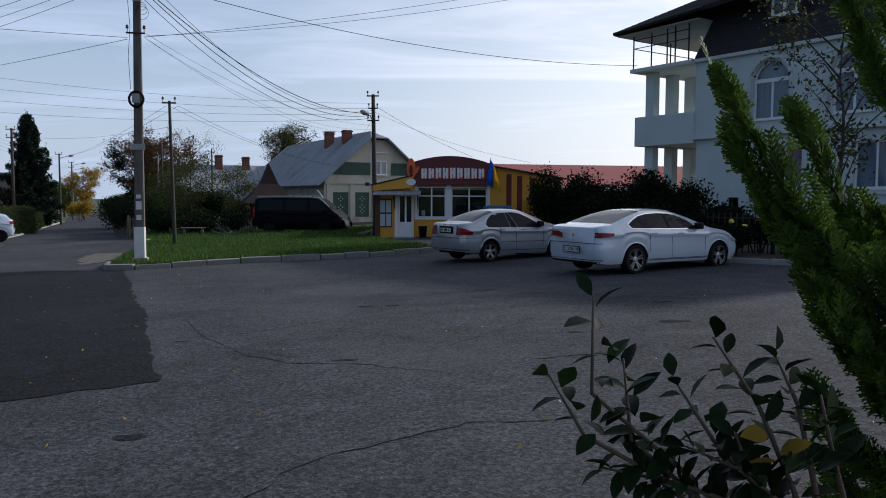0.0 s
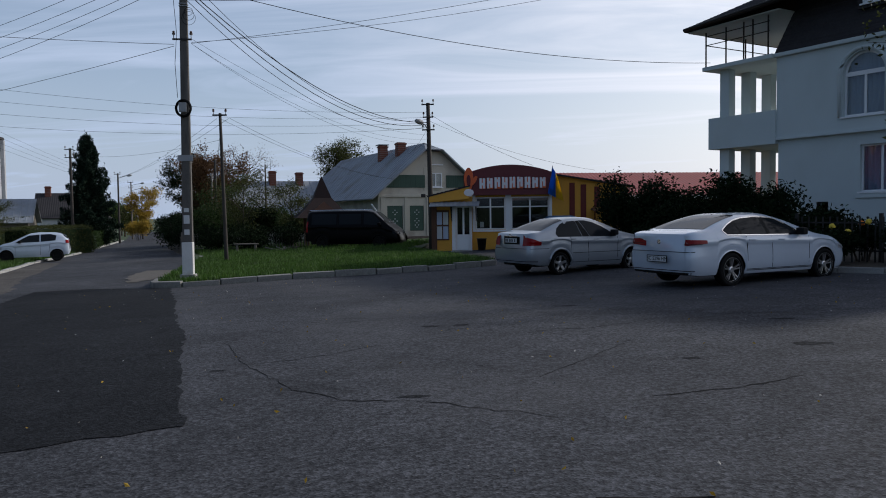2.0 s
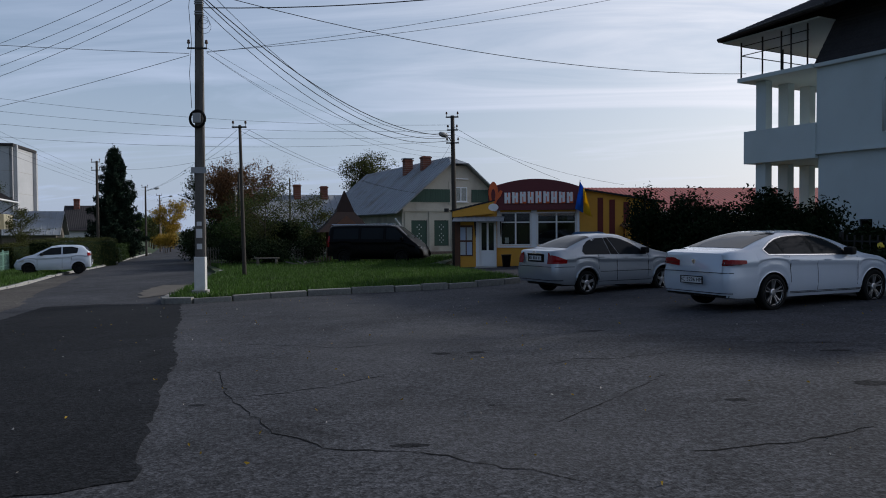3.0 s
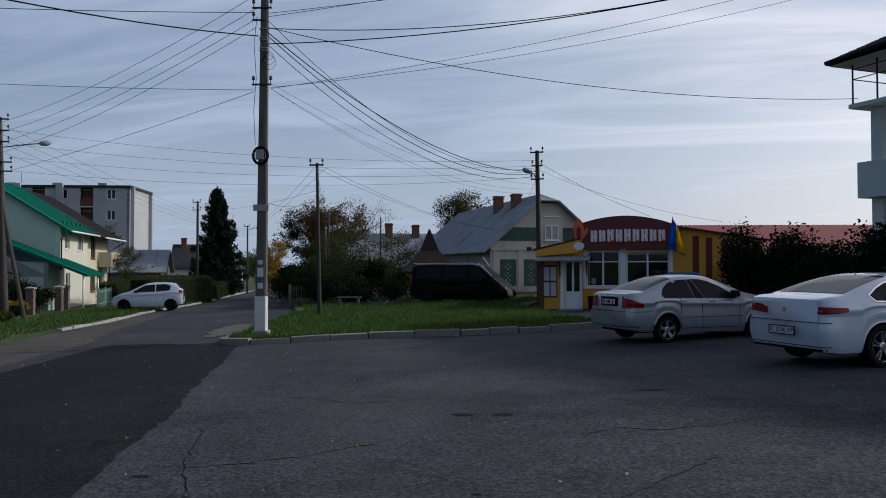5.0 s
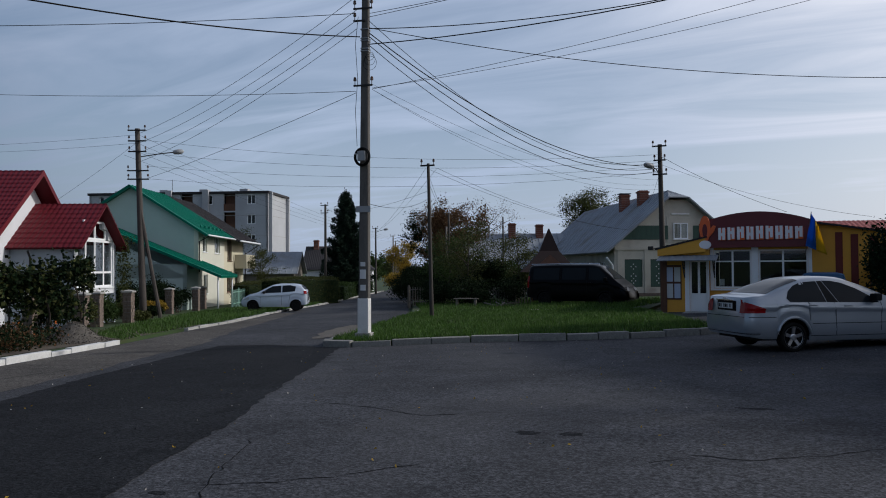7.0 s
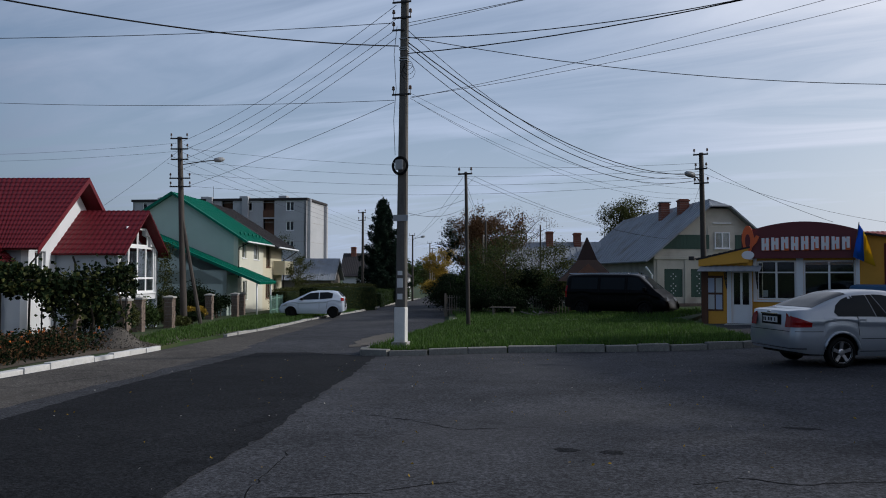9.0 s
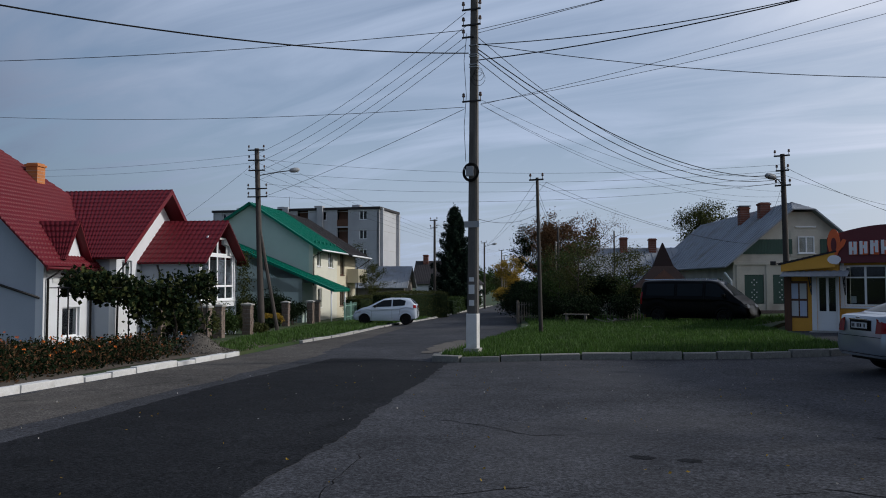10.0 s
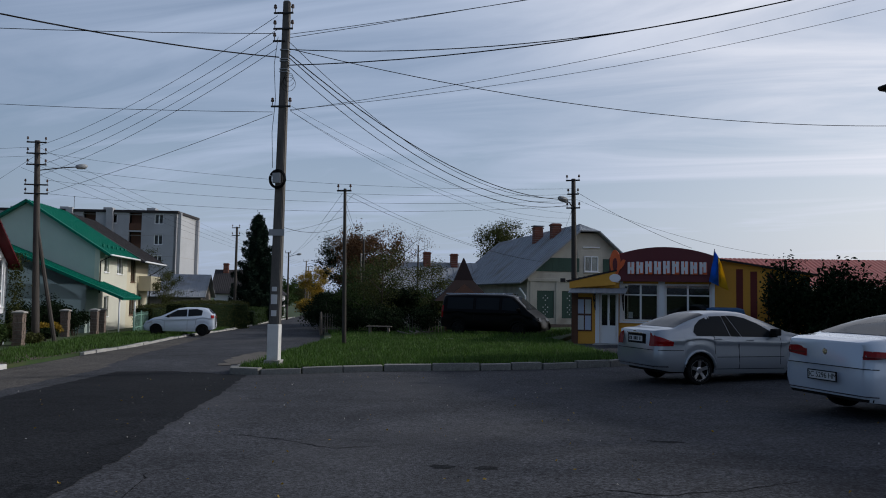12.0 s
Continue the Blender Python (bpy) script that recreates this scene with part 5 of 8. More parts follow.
def white_house():
    h = thing("house", at_ground(9.1, 29.6, -54.6, -0.036), "large pale plastered house with balconies and a dark shingle mansard roof", "house", "houses")
    L, D = 13.0, 9.0
    wins = [(2.5, 3.9, 4.45, 5.85), (5.45, 6.85, 4.45, 5.85), (8.4, 9.8, 4.45, 5.85)]
    lows = [(3.05, 4.4, 1.95, 3.5), (6.2, 7.6, 1.95, 3.5)]
    # ground floor, a little set back
    bm = bmesh.new()
    m = walls(bm, (0, 0.12), (L, 0.12), -0.4, 4.0, 0.35, lows + [(1.5, 1.95, 1.1, 1.65)])
    part("ground_floor_wall", bm, RENDER_PALE, h)
    for o in lows: window(h, m, *o, 2, 1, 0.12, curtain=True)
    window(h, m, 1.5, 1.95, 1.1, 1.65, 1, 1, 0.06, IRON, 0.05, False)
    for o in lows:
        bm = bmesh.new(); box(bm, (o[0] - 0.15, -0.05, o[2] - 0.2), (o[1] + 0.15, -0.002, o[2] - 0.06), 0.01, m); part("window_ledge", bm, RENDER_PALE, h)
    bm = bmesh.new()
    m2 = walls(bm, (0, 0), (L, 0), 4.0, 6.85, 0.35, [(o[0], o[1], o[2], o[3] + 0.7) for o in wins])
    # fill the corners above each round arch
    for u0, u1, z0, z1 in wins:
        r, cx = (u1 - u0) / 2, (u0 + u1) / 2
        for s in (-1, 1):
            pl = [(cx + s * r, z1), (cx + s * r, z1 + 0.7)] + [(cx + s * r * math.sin(a), z1 + min(0.7, r * math.cos(a))) for a in [radians(90) * k / 8 for k in range(9)]]
            out = [(u, z) for u, z in pl]
            prism(bm, out if s > 0 else out[::-1], 0.34, Matrix.Translation((0, 0.345, 0)) @ Matrix.Rotation(radians(90), 4, "X"))
    part("upper_wall", bm, RENDER_PALE, h, "smooth pale blue-white plaster")
    for o in wins:
        window(h, m2, *o, 2, 1, 0.14, PVC, 0.07, True, True, "window", True)
        bm = bmesh.new()
        u0, u1, z0, z1 = o
        r, cx = (u1 - u0) / 2 + 0.1, (u0 + u1) / 2
        pts = [(cx - r, -0.02, z0)] + [(cx - r * math.cos(a), -0.02, z1 + r * math.sin(a)) for a in [math.pi * k / 12 for k in range(13)]] + [(cx + r, -0.02, z0)]
        tube(bm, pts, 0.06, 6)
        part("window_moulding", bm, RENDER_PALE, h, "", True)
    bm = bmesh.new()
    walls(bm, (L, 0), (L, D), -0.4, 6.85, 0.35); walls(bm, (L, D), (0, D), -0.4, 6.85, 0.35); walls(bm, (0, D), (0, 0.47), -0.4, 6.85, 0.35)
    part("side_wall", bm, RENDER_PALE, h)
    room_fill(h, (0.8, 1.2, 0), (L - 0.6, D - 0.6, 6.7))
    slab(h, "cornice", (-0.02, -0.14, 6.86), (L, 0.3, 7.0), RENDER_PALE, 0.03)
    slab(h, "floor_band", (0.0, -0.05, 3.9), (L, 0.118, 3.996), RENDER_PALE, 0.01)
    # loggia with columns and solid parapet
    bm = bmesh.new()
    box(bm, (-3.0, -0.06, 3.78), (-0.003, 0.12, 5.0), 0.01); box(bm, (-3.0, 0.123, 3.78), (-2.82, 4.6, 5.0), 0.01); box(bm, (-3.0, 4.603, 3.78), (-0.003, 4.78, 5.0), 0.01)
    part("parapet", bm, RENDER_PALE, h, "solid pale parapet")
    slab(h, "loggia_floor", (-2.81, 0.13, 3.8), (-0.003, 4.59, 4.05), RENDER_PALE, 0)
    for y in (0.25, 1.5, 2.75, 4.2):
        for z0, z1 in ((-0.4, 3.78), (5.003, 6.84)):
            slab(h, "column", (-2.66, y - 0.06, z0), (-2.22, y + 0.3, z1), RENDER_PALE, 0.02)
    slab(h, "balcony_slab", (-3.15, -0.25, 6.845), (-0.02, 4.9, 7.0), RENDER_PALE, 0.01)
    slab(h, "back_door_wall", (-0.9, 4.9, -0.4), (0.0, 5.2, 2.2), RENDER_PALE, 0)
    # iron rail of the upper balcony
    bm = bmesh.new()
    for z in (7.85, 8.2):
        tube(bm, [(-3.05, -0.15, z), (-0.2, -0.15, z)], 0.018, 6); tube(bm, [(-3.05, -0.15, z), (-3.05, 4.8, z)], 0.018, 6)
    part("rail", bm, IRON, h)
    for x, y in ((-3.05, -0.15), (-2.1, -0.15), (-1.3, -0.15), (-0.9, -0.15), (-3.05, 2.2), (-3.05, 4.8), (-0.25, -0.15)):
        pipe(h, [(x, y, 7.0), (x, y, 8.55)], 0.03, IRON, "rail_post")
    # mansard and upper roof
    bm = bmesh.new()
    roof_sheet(bm, (0.0, -0.12, 7.0), (L, -0.12, 7.0), (L, 1.25, 10.3), (0.75, 1.25, 10.3), "shingle", 0.12)
    part("mansard", bm, ROOF_DARK, h, "steep dark shingle mansard")
    bm = bmesh.new()
    roof_sheet(bm, (0.0, D, 7.0), (0.0, -0.12, 7.0), (0.75, 1.25, 10.3), (0.75, D - 1, 10.3), "shingle", 0.12)
    part("mansard_end", bm, ROOF_DARK, h)
    bm = bmesh.new()
    roof_sheet(bm, (L, -0.12, 7.0), (L, D, 7.0), (L - 1, D - 1, 10.3), (L, 1.25, 10.3), "shingle", 0.12)
    part("mansard_end", bm, ROOF_DARK, h)
    bm = bmesh.new()
    roof_sheet(bm, (-3.42, -0.85, 8.5), (1.0, -0.85, 8.75), (L, 1.2, 10.35), (1.5, 4.5, 11.3), "shingle", 0.14)
    part("upper_roof", bm, ROOF_DARK, h)
    bm = bmesh.new()
    roof_sheet(bm, (-3.6, 6.5, 8.5), (-3.6, -0.85, 8.5), (1.5, 4.5, 11.3), (1.5, 4.6, 11.3), "shingle", 0.14)
    part("upper_roof", bm, ROOF_DARK, h)
    bm = bmesh.new()
    roof_sheet(bm, (L, 1.2, 10.3), (L, D, 10.3), (1.5, 4.6, 11.3), (1.5, 4.5, 11.3), "shingle", 0.14)
    part("upper_roof", bm, ROOF_DARK, h)
    bm = bmesh.new()
    roof_sheet(bm, (L, D, 10.3), (-3.6, 6.5, 8.5), (1.5, 4.6, 11.3), (1.6, 4.6, 11.3), "shingle", 0.14)
    part("upper_roof", bm, ROOF_DARK, h)
    bm = bmesh.new()
    v = [bm.verts.new(p) for p in ((-3.45, -0.7, 8.33), (0.35, -0.4, 8.45), (0.35, 4.9, 8.45), (-3.45, 4.9, 8.33))]
    bm.faces.new(v)
    r = bmesh.ops.extrude_face_region(bm, geom=bm.faces[:])
    bmesh.ops.translate(bm, verts=[e for e in r["geom"] if isinstance(e, bmesh.types.BMVert)], vec=(0, 0, 0.05))
    part("soffit", bm, RENDER_PALE, h, "pale boarded soffit")
    bm = bmesh.new()
    tube(bm, [(-3.47, -0.92, 8.45), (0.9, -0.92, 8.7)], 0.06, 8)
    tube(bm, [(-3.47, -0.92, 8.45), (-3.65, 6.3, 8.45)], 0.06, 8)
    part("gutter", bm, IRON, h)
    # dormer window in the mansard
    bm = bmesh.new()
    md = walls(bm, (2.95, 0.05), (4.25, 0.05), 7.9, 9.3, 0.2, [(0.15, 1.15, 8.05, 9.2)])
    part("dormer_wall", bm, ROOF_DARK, h)
    window(h, md, 0.15, 1.15, 8.05, 9.2, 2, 1, 0.02, PVC, 0.09)
    slab(h, "dormer_roof", (2.85, -0.05, 9.31), (4.35, 1.2, 9.42), ROOF_DARK, 0.02)
    slab(h, "dormer_cheek", (2.95, 0.26, 7.9), (3.05, 1.2, 9.3), ROOF_DARK, 0); slab(h, "dormer_cheek", (4.15, 0.26, 7.9), (4.25, 1.2, 9.3), ROOF_DARK, 0)
    return h


def shop():
    s = thing("shop", at_ground(-3.6, 35.5, 0, 0.02), "small yellow shop with a maroon arched sign board and white windows", "shop")
    bm = bmesh.new()
    m = walls(bm, (1.4, 0), (5.2, 0), -0.4, 3.0, 0.3, [(0.15, 1.5, 0.95, 2.42), (1.75, 3.45, 0.95, 2.42)])
    part("front_wall", bm, RENDER_YELLOW, s, "yellow painted plaster")
    bm = bmesh.new()
    for u0, u1 in ((0.02, 0.148), (1.502, 1.748), (3.452, 3.58)):
        box(bm, (u0, -0.03, 0.9), (u1, -0.003, 2.5), 0, m)
    box(bm, (0.02, -0.06, 0.86), (3.58, -0.031, 0.94), 0.01, m)
    part("window_surround", bm, PVC, s)
    window(s, m, 0.15, 1.5, 0.95, 2.42, 2, 1, 0.06, PVC, 0.06, False); window(s, m, 1.75, 3.45, 0.95, 2.42, 2, 1, 0.06, PVC, 0.06, False)
    for u0, u1 in ((0.15, 1.5), (1.75, 3.45)):
        bm = bmesh.new(); box(bm, (u0 + 0.06, 0.058, 1.95), (u1 - 0.06, 0.122, 2.0), 0, m); part("transom", bm, PVC, s)
    bm = bmesh.new(); box(bm, (0.35, 0.13, 1.05), (0.52, 0.14, 1.3), 0, m); part("notice", bm, PAPER, s)
    # entrance bay, set to the left under its own low roof
    bm = bmesh.new()
    m2 = walls(bm, (-0.35, -0.25), (1.4, -0.25), -0.4, 2.45, 0.25, [(1.02, 1.7, 0.0, 2.05)])
    part("entrance_wall", bm, RENDER_YELLOW, s, "yellow painted plaster")
    bm = bmesh.new(); box(bm, (0.85, -0.03, -0.05), (1.018, -0.003, 2.2), 0, m2); box(bm, (1.702, -0.03, -0.05), (1.75, -0.003, 2.2), 0, m2); part("door_surround", bm, PVC, s)
    d = window(s, m2, 1.02, 1.7, 0.02, 2.03, 2, 1, 0.06, PVC, 0.07, False, name="door")
    bm = bmesh.new(); box(bm, (1.09, 0.056, 0.05), (1.63, 0.125, 0.75), 0.01, m2); part("door_panel", bm, PVC, d)
    bm = bmesh.new(); box(bm, (1.40, 0.01, 0.95), (1.43, 0.05, 1.25), 0.005, m2); part("door_handle", bm, CHROME, d)
    bm = bmesh.new()
    walls(bm, (-0.35, 5.5), (-0.35, 0.0), -0.4, 2.45, 0.25)
    part("side_wall", bm, RENDER_YELLOW, s)
    bm = bmesh.new(); box(bm, (-0.42, -0.32, -0.4), (-0.18, -0.256, 2.5), 0.01); part("corner_post", bm, WOOD_BROWN, s)
    bm = bmesh.new()
    roof_sheet(bm, (-0.6, -0.5, 2.5), (1.35, -0.5, 2.95), (1.35, 5.5, 3.1), (-0.6, 5.5, 2.6), "plain", 0.06)
    part("entrance_roof", bm, ROOF_DARK, s)
    bm = bmesh.new()
    v = [bm.verts.new(p) for p in ((-0.5, -0.48, 2.2), (1.3, -0.48, 2.35), (1.3, -0.48, 2.88), (-0.5, -0.48, 2.45))]
    w = [bm.verts.new(q.co + Vector((0, 0.1, 0))) for q in v]
    bm.faces.new(v); bm.faces.new(w[::-1])
    for i in range(4): bm.faces.new((v[i], v[(i + 1) % 4], w[(i + 1) % 4], w[i]))
    part("entrance_fascia", bm, RENDER_YELLOW, s)
    # poster board
    bm = bmesh.new()
    box(bm, (0.12, -0.03, 0.5), (0.72, -0.003, 1.85), 0.005, m2)
    pb = part("poster_board", bm, WOOD_BROWN, s, "framed notice board")
    for i in range(2):
        for j in range(2):
            bm = bmesh.new(); box(bm, (0.16 + 0.29 * i, -0.036, 0.56 + 0.64 * j), (0.40 + 0.28 * i, -0.031, 1.12 + 0.64 * j), 0, m2)
            part("poster", bm, simple("poster_print", (0.45, 0.5, 0.62), 0.5) if (i + j) % 2 else PAPER, pb)
    # sheet canopy on curved brackets
    bm = bmesh.new()
    roof_sheet(bm, (-0.45, -1.15, 2.02), (1.75, -1.15, 2.02), (1.75, -0.28, 2.22), (-0.45, -0.28, 2.22), "plain", 0.02)
    cn = part("canopy", bm, ROOF_ZINC, s, "bent metal sheet canopy")
    for x in (0.5, 1.6):
        bm = bmesh.new()
        tube(bm, [(x, -0.27, 1.35), (x, -0.55, 1.5), (x, -0.85, 1.75), (x, -1.05, 2.0)], 0.018, 5)
        tube(bm, [(x, -0.27, 1.35), (x, -0.27, 2.2)], 0.018, 5)
        tube(bm, [(x, -0.5 + 0.16 * math.cos(a), 1.85 + 0.16 * math.sin(a)) for a in [2 * math.pi * k / 12 for k in range(13)]], 0.014, 5, False)
        part("bracket", bm, IRON, cn)
    slab(s, "step", (0.5, -1.2, -0.15), (1.9, -0.3, 0.05), CONCRETE, 0.02)
    # sign board with an arched top
    bm = bmesh.new()
    top = [(1.05 + 4.05 * k / 24, 3.42 + 0.42 * math.sin(math.pi * k / 24) ** 0.8) for k in range(25)]
    prism(bm, [(1.05, 2.5), (5.1, 2.5)] + top[::-1], 0.3, Matrix.Translation((0, -0.05, 0)) @ Matrix.Rotation(radians(90), 4, "X"))
    sg = part("sign_board", bm, SIGN_RED, s, "dark maroon arched sign board")
    # plain blocks in place of the shop's name
    for k in range(9):
        x = 1.76 + 0.333 * k
        t = 0.05 * math.sin(math.pi * (k + 0.5) / 9)
        bm = bmesh.new(); box(bm, (x + 0.025, -0.43, 2.77), (x + 0.275, -0.352, 3.22 + t), 0.03); part("sign_block_side", bm, SIGN_ORANGE, sg)
        bm = bmesh.new(); box(bm, (x, -0.46, 2.79), (x + 0.105, -0.433, 3.24 + t), 0.01); part("sign_block", bm, SIGN_WHITE, sg)
        bm = bmesh.new(); box(bm, (x + 0.106, -0.455, 2.93 + 0.07 * (k % 3)), (x + 0.144, -0.433, 3.05 + 0.07 * (k % 3)), 0); part("sign_block", bm, SIGN_WHITE, sg)
        bm = bmesh.new(); box(bm, (x + 0.145, -0.46, 2.79 + 0.03 * (k % 3)), (x + 0.25, -0.433, 3.24 + t - 0.02 * (k % 2)), 0.01); part("sign_block", bm, SIGN_WHITE, sg)
    # mitten-like emblem as a plain rounded shape
    bm = bmesh.new()
    n = 20
    pl = [(1.28 + 0.21 * math.cos(a) * (0.9 if math.sin(a) < 0 else 1), 3.18 + (0.55 if math.sin(a) > 0 else 0.48) * math.sin(a)) for a in [2 * math.pi * k / n for k in range(n)]]
    prism(bm, pl, 0.12, Matrix.Translation((0, -0.352, 0)) @ Matrix.Rotation(radians(90), 4, "X"))
    prism(bm, [(1.42, 2.9), (1.6, 3.1), (1.68, 3.32), (1.58, 3.36), (1.46, 3.2)], 0.1, Matrix.Translation((0, -0.352, 0)) @ Matrix.Rotation(radians(90), 4, "X"))
    part("sign_emblem", bm, SIGN_ORANGE, sg, "orange rounded emblem")
    bm = bmesh.new()
    prism(bm, [(1.28 + 0.22 * math.cos(a), 2.62 + 0.16 * math.sin(a)) for a in [2 * math.pi * k / 14 for k in range(14)]], 0.13, Matrix.Translation((0, -0.352, 0)) @ Matrix.Rotation(radians(90), 4, "X"))
    part("sign_cuff", bm, SIGN_WHITE, sg, "white oval cuff")
    bm = bmesh.new()
    prism(bm, [(1.28 + 0.09 * math.cos(a), 3.15 + 0.26 * math.sin(a)) for a in [2 * math.pi * k / 14 for k in range(14)]], 0.02, Matrix.Translation((0, -0.475, 0)) @ Matrix.Rotation(radians(90), 4, "X"))
    part("sign_emblem_core", bm, SIGN_RED, sg)
    # striped right-hand part
    bm = bmesh.new()
    walls(bm, (5.2, 0.0), (8.3, 0.0), -0.4, 2.75, 0.3)
    v = [(0, 2.75), (3.1, 2.75), (3.1, 2.78), (0, 3.35)]
    prism(bm, v, 0.3, Matrix.Translation((5.2, 0.3, 0)) @ Matrix.Rotation(radians(90), 4, "X"))
    walls(bm, (8.3, 0), (8.3, 6), -0.4, 2.75, 0.3)
    part("striped_wall", bm, RENDER_YELLOW, s, "yellow plaster with maroon stripes")
    for x in (5.75, 6.25, 6.85):
        slab(s, "stripe", (x, -0.025, 0.0), (x + 0.24, -0.003, 3.1 - (x - 5.2) * 0.17), RENDER_MAROON, 0)
    bm = bmesh.new()
    roof_sheet(bm, (5.0, -0.25, 3.42), (8.6, -0.25, 2.82), (8.6, 6, 2.95), (5.0, 6, 3.55), "plain", 0.06)
    part("side_roof", bm, ROOF_DARK, s)
    bm = bmesh.new()
    box(bm, (6.9, -1.2, -0.3), (8.0, -0.01, 1.9), 0.01)
    part("porch", bm, RENDER_YELLOW, s)
    bm = bmesh.new()
    roof_sheet(bm, (6.7, -1.4, 1.75), (8.2, -1.4, 2.25), (8.2, 0, 2.35), (6.7, 0, 1.85), "plain", 0.05)
    part("porch_roof", bm, WOOD_BROWN, s)
    # near-black ceiling and back walls: the unlit shop's dark is in their colour
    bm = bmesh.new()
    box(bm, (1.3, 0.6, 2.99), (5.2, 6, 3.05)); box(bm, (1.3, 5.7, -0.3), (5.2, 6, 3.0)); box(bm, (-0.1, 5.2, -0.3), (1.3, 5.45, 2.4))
    part("dark_interior", bm, DARKNESS, s)
    slab(s, "awning", (4.6, -1.6, 1.0), (6.0, -0.3, 1.55), simple("blue_tarpaulin", (0.02, 0.09, 0.2), 0.6), 0.25, "blue covered awning")
    return s


def market_hall():
    h = thing("long_building", at_ground(2.6, 39.0, 14), "long low building with a faded red metal roof", "building")
    bm = bmesh.new()
    walls(bm, (0, 0), (26, 0), -0.4, 2.2, 0.3); walls(bm, (26, 0), (26, 7), -0.4, 2.2, 0.3); walls(bm, (26, 7), (0, 7), -0.4, 2.2, 0.3); walls(bm, (0, 7), (0, 0.3), -0.4, 2.2, 0.3)
    gable(bm, (0, 7), (0, 0), 2.2, 3.5, 3.5, 0.3)
    part("wall", bm, RENDER_OLD, h)
    bm = bmesh.new()
    roof_sheet(bm, (-3.4, -0.6, 2.25), (26.4, -0.6, 2.25), (26.4, 3.5, 3.62), (-3.4, 3.5, 3.62), "plain", 0.08)
    part("roof", bm, ROOF_RUST, h, "faded red sheet roof")
    bm = bmesh.new()
    roof_sheet(bm, (26.4, 7.6, 2.25), (-3.4, 7.6, 2.25), (-3.4, 3.5, 3.62), (26.4, 3.5, 3.62), "seam", 0.08)
    part("roof", bm, ROOF_RUST, h, "faded red sheet roof")
    slab(h, "eave_board", (-3.4, -0.68, 2.12), (26.4, -0.62, 2.3), PVC, 0)
    return h


def well_shelter():
    h = thing("well_shelter", at_ground(-11.1, 43.8, 20, 0.12), "brown shingled well shelter with a steep pointed roof", "shelter")
    for x in (-0.9, 0.9):
        for y in (-0.9, 0.9):
            slab(h, "post", (x - 0.07, y - 0.07, -0.2), (x + 0.07, y + 0.07, 1.95), WOOD_BROWN, 0.01)
    bm = bmesh.new()
    prof = [(1.55, 1.65), (1.05, 2.1), (0.5, 2.75), (0.03, 3.95)]
    rings = [[bm.verts.new((sx * r, sy * r, z)) for sx, sy in ((-1, -1), (1, -1), (1, 1), (-1, 1))] for r, z in prof]
    for a, b in zip(rings, rings[1:]):
        for i in range(4): bm.faces.new((a[i], a[(i + 1) % 4], b[(i + 1) % 4], b[i]))
    bm.faces.new(rings[0][::-1]); bm.faces.new(rings[-1])
    part("roof", bm, mat("brown_shingle", (0.02, 0.009, 0.008), 0.85, var=0.3, scale=4, fine=20, bump=0.5), h, "dark brown shingle roof")
    bm = bmesh.new()
    lathe(bm, [(0.55, -0.2), (0.55, 0.8), (0.5, 0.8)], 16)
    part("well_ring", bm, CONCRETE, h)
    for a in (0.9, -0.9):
        bm = bmesh.new()
        v = [bm.verts.new(p) for p in ((-1.0, a * 1.4, 1.7), (1.0, a * 1.4, 1.7), (0, a * 1.1, 2.55))]
        w = [bm.verts.new(q.co + Vector((0, 0.06, 0))) for q in v]
        bm.faces.new(v); bm.faces.new(w[::-1])
        for i in range(3): bm.faces.new((v[i], v[(i + 1) % 3], w[(i + 1) % 3], w[i]))
        part("roof_gablet", bm, WOOD_BROWN, h)
    return h


red_house()
green_house()
panel_block()
zinc_house()
white_house()
shop()
market_hall()
well_shelter()
small_house(-22.0, 57.8, 27, 8.0, 7.0, 2.2, 4.9, RENDER_OLD, ROOF_ZINC, "small house with a dull grey metal roof behind fruit trees", ((4.2, 5.7), (6.4, 5.6)))
small_house(-47.5, 74.3, 25.5, 4.2, 6.0, 3.0, 5.3, RENDER_WHITE, ROOF_DARK, "pale house with a dark roof behind the hedge", ((0.8, 6.0),), "plain")
small_house(-46.0, 61.5, 25.5, 5.0, 5.0, 2.6, 4.4, WOOD_GREY, ROOF_ZINC, "low grey outbuilding with a dull metal roof beside the hedge", (), "seam", False)
small_house(-52.0, 96.0, 115.5, 9.0, 7.0, 3.0, 5.6, RENDER_WHITE, ROOF_DARK, "distant pale house beside the street", (), "plain")

# ---- trees, hedges and shrubs ----


